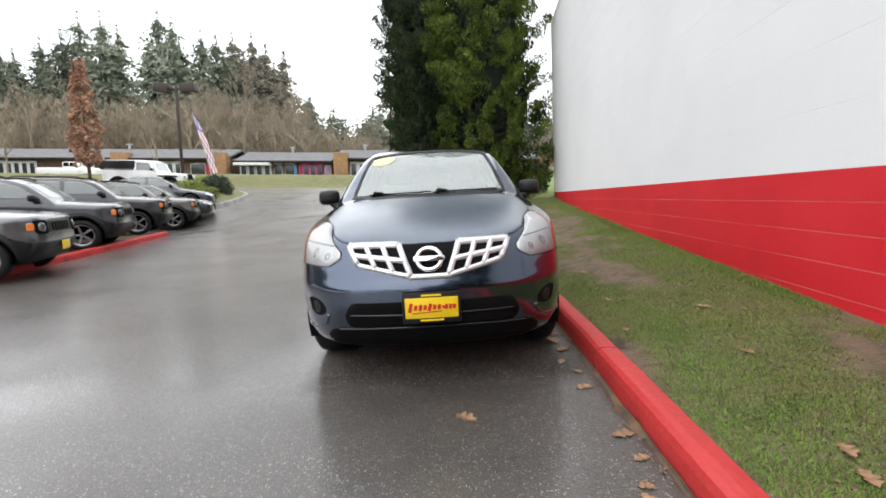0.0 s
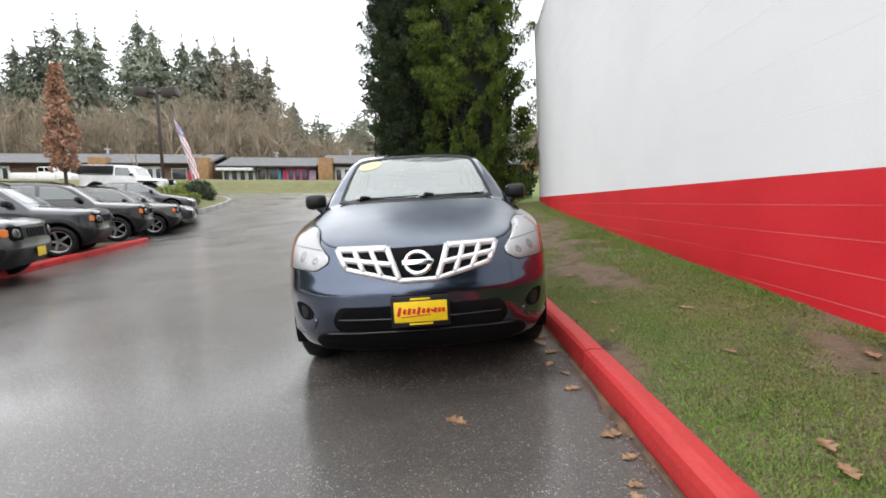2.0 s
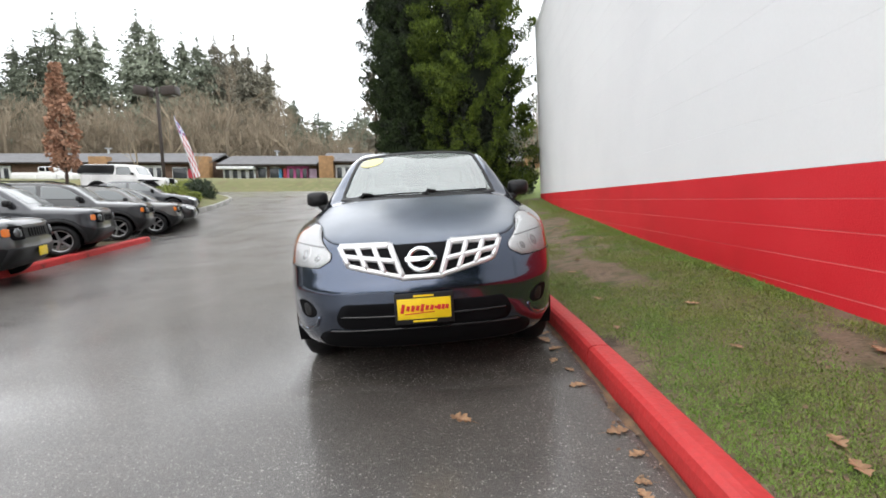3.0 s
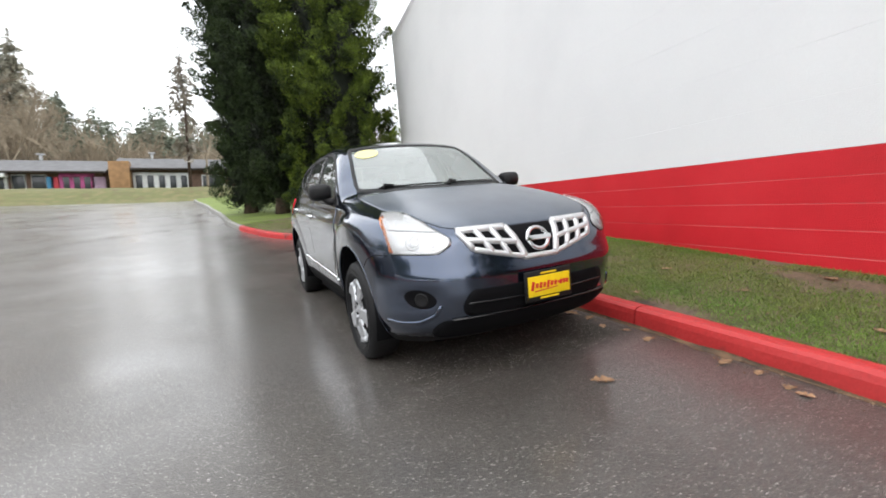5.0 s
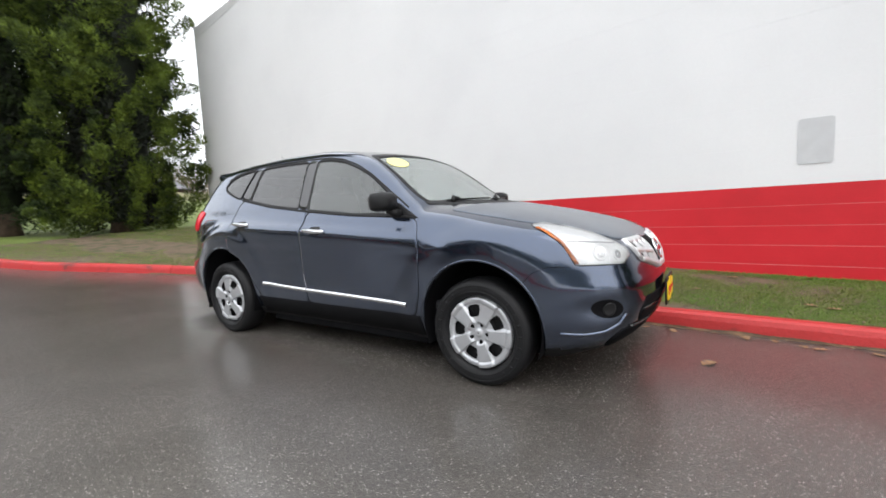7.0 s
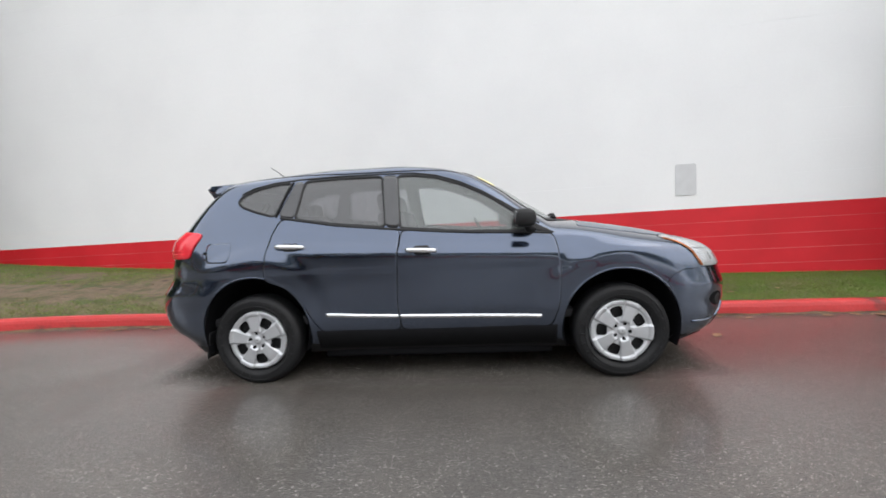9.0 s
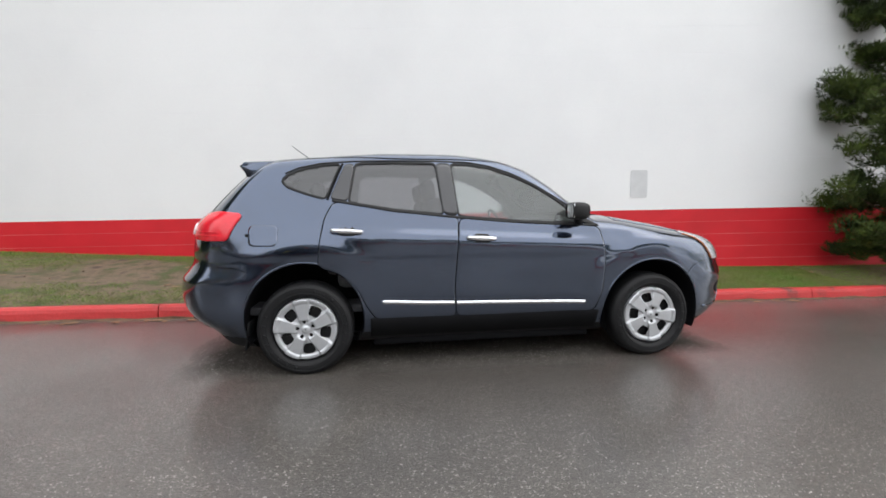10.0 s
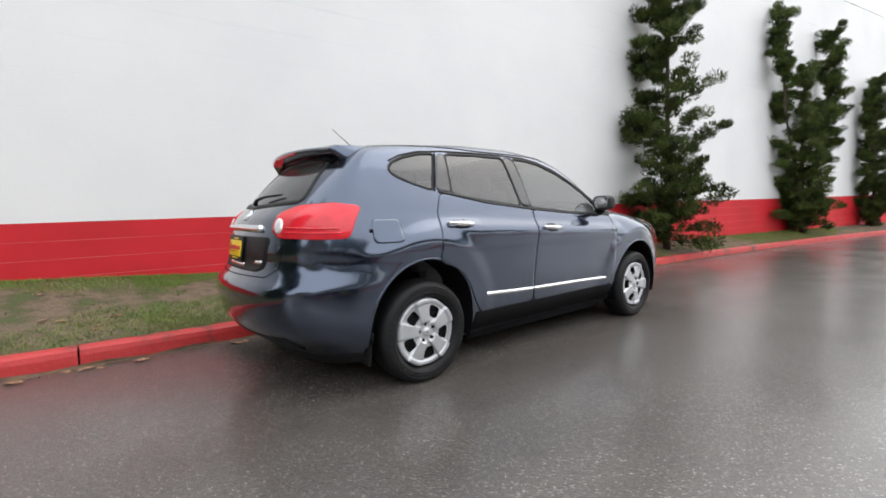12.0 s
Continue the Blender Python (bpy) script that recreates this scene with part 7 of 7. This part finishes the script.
for k in range(520):
    ang = r.random() * 2 * math.pi
    rad = 95 + 45 * r.random()
    x, y = rad * math.cos(ang) - 6, rad * math.sin(ang) + 8
    if y < 60 and abs(math.degrees(math.atan2(y, x))) < 60 and x > 0:
        continue
    h = (14 + 10 * r.random()) if y > 60 else (12 + 12 * r.random())
    v, f = fir_arrays(h, 3.2 + 1.6 * r.random(), 0.05, 300 + k, 0.30)
    V.append(v + np.array([x, y, 3.0 if y > 30 else 0.0])), F.append(f + n0)
    n0 += len(v)
# unseen belt added to darken what the car's doors reflect
for k in range(150):
    x, y = -62 - 22 * r.random(), -75 + 115 * (k + r.random()) / 150
    v, f = fir_arrays(12 + 4 * r.random(), 3.0 + 1.2 * r.random(), 0.02, 1300 + k, 0.5)
    V.append(v + np.array([x, y, 2.0])), F.append(f + n0)
    n0 += len(v)
for k in range(270):
    x, y = -85 + 125 * (k + r.random()) / 270, 92 + 22 * r.random()
    v, f = fir_arrays(12.5 + 5.5 * r.random() ** 2, 3.0 + 1.2 * r.random(), 0.02, 900 + k, 0.9)
    V.append(v + np.array([x, y, 4.2])), F.append(f + n0)
    n0 += len(v)
tagged(part("far_woods", mesh_of("far_woods", np.concatenate(V), np.concatenate(F), smooth=False), FIR, None, m=TILTED), "distant belt of dark firs round the place, paled to look hazy", "woods", kind="stuff")


def bare_tree_arrays(height, spread, seed, depth=4, twigs=7):
    """Forking limbs as thin triangular tubes, fine twigs as blades."""
    r = np.random.default_rng(seed)
    V, F = [], []

    def limb(p, d, length, rad, level):
        q = p + d * length
        a = np.cross(d, [0.3, 0.5, 0.8])
        a /= np.linalg.norm(a)
        b = np.cross(d, a)
        k = len(V)
        for c, w in ((p, rad), (q, rad * 0.62)):
            for t in (0, 2.1, 4.2):
                V.append(c + (a * math.cos(t) + b * math.sin(t)) * w)
        F.extend([(k, k + 1, k + 4, k + 3), (k + 1, k + 2, k + 5, k + 4), (k + 2, k, k + 3, k + 5)])
        if level >= depth:
            return
        for _ in range(3 if level < depth - 1 else twigs):
            e = d * (0.75 + 0.3 * r.random()) + r.normal(size=3) * 0.42 * spread + np.array([0, 0, 0.22])
            e /= np.linalg.norm(e)
            limb(p + d * length * (0.45 + 0.55 * r.random()), e, length * (0.55 + 0.22 * r.random()), rad * 0.55, level + 1)
    limb(np.zeros(3), np.array([0.02, 0.0, 1.0]), height * 0.36, height * 0.014, 0)
    return np.array(V), F


def bare_tree(x, y, z, height, spread, seed, label):
    t = thing("bare_tree", Matrix.Translation((x, y, z - 0.057 * (x + 16))) @ LEAN, label, "tree", "leafless trees behind the houses")
    v, f = bare_tree_arrays(height, spread, seed)
    part("bare_crown", mesh_of("bare_crown", v, f, smooth=False), TWIG, t, "bare forked branches")


for i, (sx, h) in enumerate(((-0.97, 13), (-0.90, 12), (-0.83, 10), (-0.72, 11), (-0.64, 12), (-0.60, 10), (-0.55, 13), (-0.50, 14), (-0.46, 13), (-0.43, 15), (-0.40, 12), (-0.36, 11), (-0.33, 12), (-0.29, 9), (-0.24, 9), (-0.20, 10), (-0.15, 10), (-0.10, 9), (-0.04, 9), (0.27, 14), (0.31, 12), (0.38, 13))):
    yy = 58 + (i * 5) % 9
    bare_tree(sx * (yy + 2.3), yy, 4.0, h * 1.28, 0.9, 500 + i, "leafless brown tree behind the low houses")
bare_tree(-41.5, 41.0, 3.6, 7.5, 1.1, 560, "small leafless tree on the grass bank")
bare_tree(-21.2, 40.5, 3.7, 6.5, 0.8, 561, "slim leafless tree on the grass bank")
bare_tree(-25.5, 38.5, 3.6, 6.5, 0.7, 562, "slim leafless tree on the grass bank")
bare_tree(8.2, 30.0, 2.0, 9.5, 1.0, 563, "leafless tree beyond the white wall")
bare_tree(-3.2, 43, 3.8, 9, 0.9, 564, "leafless tree by the houses")

# brown scrub between the trunks
r = np.random.default_rng(31)
V, F, n0 = [], [], 0
for k in range(170):
    x, y = -85 + 120 * r.random(), 64 + 12 * r.random()
    v, f = bare_tree_arrays((9 + 6 * r.random()) * (1 if x < -21 else 0.62), 1.1, 700 + k, 4, 6)
    V.append(v + np.array([x, y, 3.5])), F.extend([tuple(i + n0 for i in q) for q in f])
    n0 += len(v)
n = 4200
c = np.stack([-88 + 125 * r.random(n), 63 + 14 * r.random(n), 4.5 + 11.5 * r.random(n) ** 1.4], 1)
c[:, 2] = np.where(c[:, 0] > -21, 4.2 + (c[:, 2] - 4.5) * 0.5, c[:, 2])
c[:, 2] *= 1 + 0.16 * np.sin(c[:, 0] * 0.55) * np.sin(c[:, 0] * 0.23 + 1)
v, f = leaf_cloud(c, np.full(n, 1.1), 40, 0.42, 2.2, 14.0, 33, 1.5)
V.append(v), F.extend([tuple(q) for q in f + n0])
tagged(part("thicket", mesh_of("thicket", np.concatenate(V), F, smooth=False), TWIG, None, m=TILTED), "brown leafless thicket behind the houses", "thicket", kind="stuff")

# the russet columnar tree
tx, ty = -17.35, 20.2
rt = thing("russet_tree", Matrix.Translation((tx - 0.2, ty, gz(tx, ty))) @ LEAN, "narrow columnar tree holding dry russet leaves behind the parked row", "tree")
part("trunk", tube([(0, 0, 0), (0.02, 0, 2), (0, 0, 6.4)], [0.09, 0.07, 0.015], 8), BARK, rt, "slim trunk")
r = np.random.default_rng(41)
n = 150
z = 1.7 + 5.1 * r.random(n)
prof = spline((1.7, 0.35), (2.6, 0.68), (3.6, 0.62), (5.2, 0.38), (6.9, 0.06))
a = r.random(n) * 2 * math.pi
rr = prof(z) * np.sqrt(r.random(n))
v, f = leaf_cloud(np.stack([rr * np.cos(a), rr * np.sin(a), z], 1), np.full(n, 0.20), 36, 0.075, -0.2, 1.5, 42)
part("crown", mesh_of("crown", v, f, smooth=False), RUST, rt, "dry russet leaves")

# shrubs in the planted bed
SHRUB = material("dark_green_shrub", (0.035, 0.06, 0.022), 0.7, second=(0.018, 0.03, 0.012), scale=6, spread=0.5)
COVER = material("yellow_green_cover", (0.22, 0.25, 0.045), 0.7, second=(0.13, 0.16, 0.03), scale=4, spread=0.4)


def shrub(x, y, w, h, mat, label, seed):
    r = np.random.default_rng(seed)
    t = thing("shrub", Matrix.Translation((x, y, gz(x, y) + 0.25)), label, "shrub", "shrubs in the planted bed")
    n = 40
    d = r.normal(size=(n, 3))
    d /= np.linalg.norm(d, axis=1, keepdims=True)
    c = d * np.array([w / 2, w / 2, h / 2]) * 0.75 + np.array([0, 0, h * 0.42])
    v, f = leaf_cloud(c, np.full(n, 0.16 * w), 60, 0.05, 0.3, 1.6, seed)
    part("leaves", mesh_of("leaves", v, f, smooth=False), mat, t)
    part("stem", tube([(0, 0, -0.2), (0, 0, h * 0.5)], [0.04, 0.02], 6), BARK, t)


shrub(-11.4, 21.0, 1.5, 1.1, SHRUB, "rounded dark green shrub in the planted bed", 51)
shrub(-13.0, 23.6, 1.4, 1.1, SHRUB, "dark green shrub behind another", 52)
shrub(-11.0, 18.9, 1.2, 0.5, COVER, "low yellow-green cushion shrub", 53)
shrub(-12.6, 20.6, 1.9, 0.8, COVER, "bright yellow-green spreading shrub", 54)
shrub(-14.2, 25.0, 1.8, 0.9, COVER, "yellow-green spreading shrub in the bed", 55)
shrub(4.3, 16.5, 1.6, 1.3, SHRUB, "dark green shrub between the evergreens and the wall", 56)
shrub(3.4, 15.6, 1.2, 0.9, SHRUB, "low dark shrub between the evergreens and the wall", 57)
# ---- grass blades and fallen leaves ----
GRASS = material("grass_blades", (0.112, 0.205, 0.022), 0.6, second=(0.150, 0.178, 0.034), scale=2.2, spread=0.65)


def patchy(x, y):
    """How much grass grows at a place: bare earth in a band along the strip's middle."""
    v = np.array([noise.fractal(Vector((a * 0.9, b * 0.55, 3.7)), 1.0, 2.0, 4) for a, b in zip(x, y)])
    k = KERB_X(y) + KERB_W
    t = (x - k) / np.maximum(WALL_X(y) - k, 0.1)
    worn = np.exp(-((t - 0.44) / 0.19) ** 2) * np.clip((y + 0.5) / 2.5, 0, 1)
    return np.clip(0.95 + 2.3 * v - (1.10 - 0.35 * np.clip((y - 4.0) / 1.5, 0, 1)) * worn + 0.55 * (t > 0.85), 0, 1)


def blades(n, y0, y1, length, seed):
    r = np.random.default_rng(seed)
    y = y0 + (y1 - y0) * r.random(n)
    k = KERB_X(y) + KERB_W
    x = k + 0.01 + (WALL_X(y) - k - 0.02) * r.random(n)
    keep = r.random(n) < patchy(x, y)
    x, y = x[keep], y[keep]
    n = len(x)
    z = lawn_z(x, y)
    k = KERB_X(y) + KERB_W
    edge = 1 + 0.9 * ((x - k) / (WALL_X(y) - k) > 0.90) * r.random(n)
    h = length * (0.4 + 0.9 * r.random(n)) * edge
    a = r.random(n) * 2 * math.pi
    w = 0.0018 + 0.0022 * r.random(n)
    lean = 0.2 + 1.1 * r.random(n)
    b = np.stack([x, y, z - 0.004], 1)
    s = np.stack([np.cos(a) * w, np.sin(a) * w, 0 * a], 1)
    tip = b + np.stack([-np.sin(a) * lean * h, np.cos(a) * lean * h, h * (1 - 0.45 * lean)], 1)
    V = np.stack([b - s, b + s, tip], 1).reshape(-1, 3)
    return V, np.arange(len(V)).reshape(-1, 3)


V1, F1 = blades(430000, -3.5, 5.0, 0.021, 61)
V2, F2 = blades(230000, 4.5, 12.9, 0.026, 62)
V3, F3 = blades(110000, -16, -3.4, 0.030, 63)
V = np.concatenate([V1, V2, V3])
F = np.concatenate([F1, F2 + len(V1), F3 + len(V1) + len(V2)])
tagged(part("grass", mesh_of("grass", V, F, smooth=False), GRASS, None), "short wet grass growing in patches", "grass", kind="stuff")

LEAF_TAN = material("dry_tan_leaf", (0.36, 0.22, 0.12), 0.7, second=(0.22, 0.12, 0.065), scale=30, spread=0.3)


def oak_leaf_mesh(seed):
    """A lobed, curled dry leaf with a stalk, 10 cm long, two-sided."""
    r = np.random.default_rng(seed)
    n, top = 15, []
    for i in range(n):
        t = i / (n - 1)
        w = 0.034 * math.sin(math.pi * t) ** 0.7 * (0.34 + 0.85 * abs(math.sin(t * math.pi * 3.2 + 0.5)))
        top.append((t, w))
    curl, bend, v = 0.10 + 0.28 * r.random(), 0.3 * r.normal(), []
    for t, w in top:
        y = (t - 0.5) * 0.11
        for s in (-1, -0.5, 0, 0.5, 1):
            v.append((s * w + bend * (t - 0.5) ** 2 * 0.08, y, 0.003 + curl * (abs(s) * w) * 0.9 + 0.03 * curl * (t - 0.4) ** 2 + 0.002 * r.normal()))
    f = [(i * 5 + j, i * 5 + j + 1, i * 5 + j + 6, i * 5 + j + 5) for i in range(n - 1) for j in range(4)]
    k = len(v)
    v += [(-0.0012, -0.055, 0.004), (0.0012, -0.055, 0.004), (0.004, -0.095, 0.002), (0.0015, -0.095, 0.002)]
    f.append((k, k + 1, k + 2, k + 3))
    return mesh_of("leaf", v, f)


LEAVES = [oak_leaf_mesh(k) for k in range(5)]
for me in LEAVES:
    me.materials.append(LEAF_TAN)


def fallen(x, y, z, yaw, scale, label):
    i = int(abs(x * 37 + y * 53)) % 5
    ob = new("fallen_leaf", LEAVES[i])
    ob.matrix_world = Matrix.Translation((x, y, z + 0.002)) @ Matrix.Rotation(yaw, 4, "Z") @ Matrix.Diagonal((scale, scale, scale, 1))
    return tagged(ob, label, "leaf", "fallen leaves")


fallen(0.15, -0.24, 0.0, 0.9, 1.15, "curled dry oak leaf on the wet asphalt")
r = np.random.default_rng(71)
for x, y in ((0.85, 0.03), (0.86, -0.47), (0.80, -0.82), (0.77, -0.90), (0.88, 0.24), (0.93, 0.95), (0.90, 0.61), (0.83, 0.41), (0.88, 0.80), (0.86, -0.65), (0.80, -1.2), (0.86, 1.6), (0.78, -1.7), (0.74, -2.2)):
    fallen(x, y, gz(x, y), r.random() * 6.3, 0.6 + 0.6 * r.random(), "dry tan leaf lying in the gutter")
for x, y in ((1.46, -0.93), (1.40, -1.07), (1.48, 1.27), (1.97, 0.72), (1.62, 2.3), (2.08, 4.22), (1.3, 0.5), (1.9, 2.9), (2.2, -0.4), (1.7, -0.1)):
    fallen(x, y, float(lawn_z(np.array(x), np.array(y))) + 0.008, r.random() * 6.3, 0.6 + 0.4 * r.random(), "dry tan leaf on the grass")
for k in range(14):
    y = 3.8 + 4.0 * r.random()
    x = float(KERB_X(y)) + KERB_W + 0.1 + 1.6 * r.random()
    fallen(x, y, float(lawn_z(np.array(x), np.array(y))) + 0.006, r.random() * 6.3, 0.5 + 0.45 * r.random(), "dry tan leaf on the bare earth")
for k in range(10):
    y = 4.2 + 2.2 * r.random()
    x = float(KERB_X(y)) - 0.05 - 0.12 * r.random()
    fallen(x, y, gz(x, y), r.random() * 6.3, 0.6 + 0.5 * r.random(), "dry tan leaf lying in the gutter")
for k in range(14):
    y = -7.5 + 6 * r.random()
    x = float(KERB_X(y)) + (KERB_W + 0.1 + 0.6 * r.random() if k % 2 else -0.05 - 0.1 * r.random())
    fallen(x, y, (float(lawn_z(np.array(x), np.array(y))) + 0.02) if k % 2 else gz(x, y), r.random() * 6.3, 0.6 + 0.5 * r.random(), "dry tan leaf beside the kerb")

# crumbs of leaf, bark and pale grit on the bare earth and in the gutter
LITTER = material("leaf_crumbs", (0.30, 0.20, 0.12), 0.8, second=(0.10, 0.06, 0.04), scale=40, spread=0.7)
r = np.random.default_rng(83)
n = 2600
y = np.where(r.random(n) < 0.7, -3 + 13 * r.random(n), -9 + 7 * r.random(n))
k = KERB_X(y)
gut = r.random(n) < 0.22
x = np.where(gut, k - 0.015 - 0.14 * r.random(n) ** 2, k + KERB_W + 0.02 + (WALL_X(y) - k - KERB_W - 0.05) * r.random(n))
z = np.where(gut, ground_z(x, y), lawn_z(x, y)) + 0.005
a, s_ = r.random(n) * 6.3, 0.006 + 0.014 * r.random(n) ** 2
c = np.stack([x, y, z], 1)
u = np.stack([np.cos(a), np.sin(a), 0.3 * r.normal(size=n)], 1) * s_[:, None]
w = np.stack([-np.sin(a), np.cos(a), 0.3 * r.normal(size=n)], 1) * s_[:, None] * 0.6
V = np.stack([c - u, c + w, c + u * 0.9, c - w * 0.8], 1).reshape(-1, 3)
tagged(part("leaf_litter", mesh_of("leaf_litter", V, np.arange(len(V)).reshape(-1, 4), smooth=False), LITTER, None), "crumbs of dry leaf scattered on earth and gutter", "leaf litter", kind="stuff")
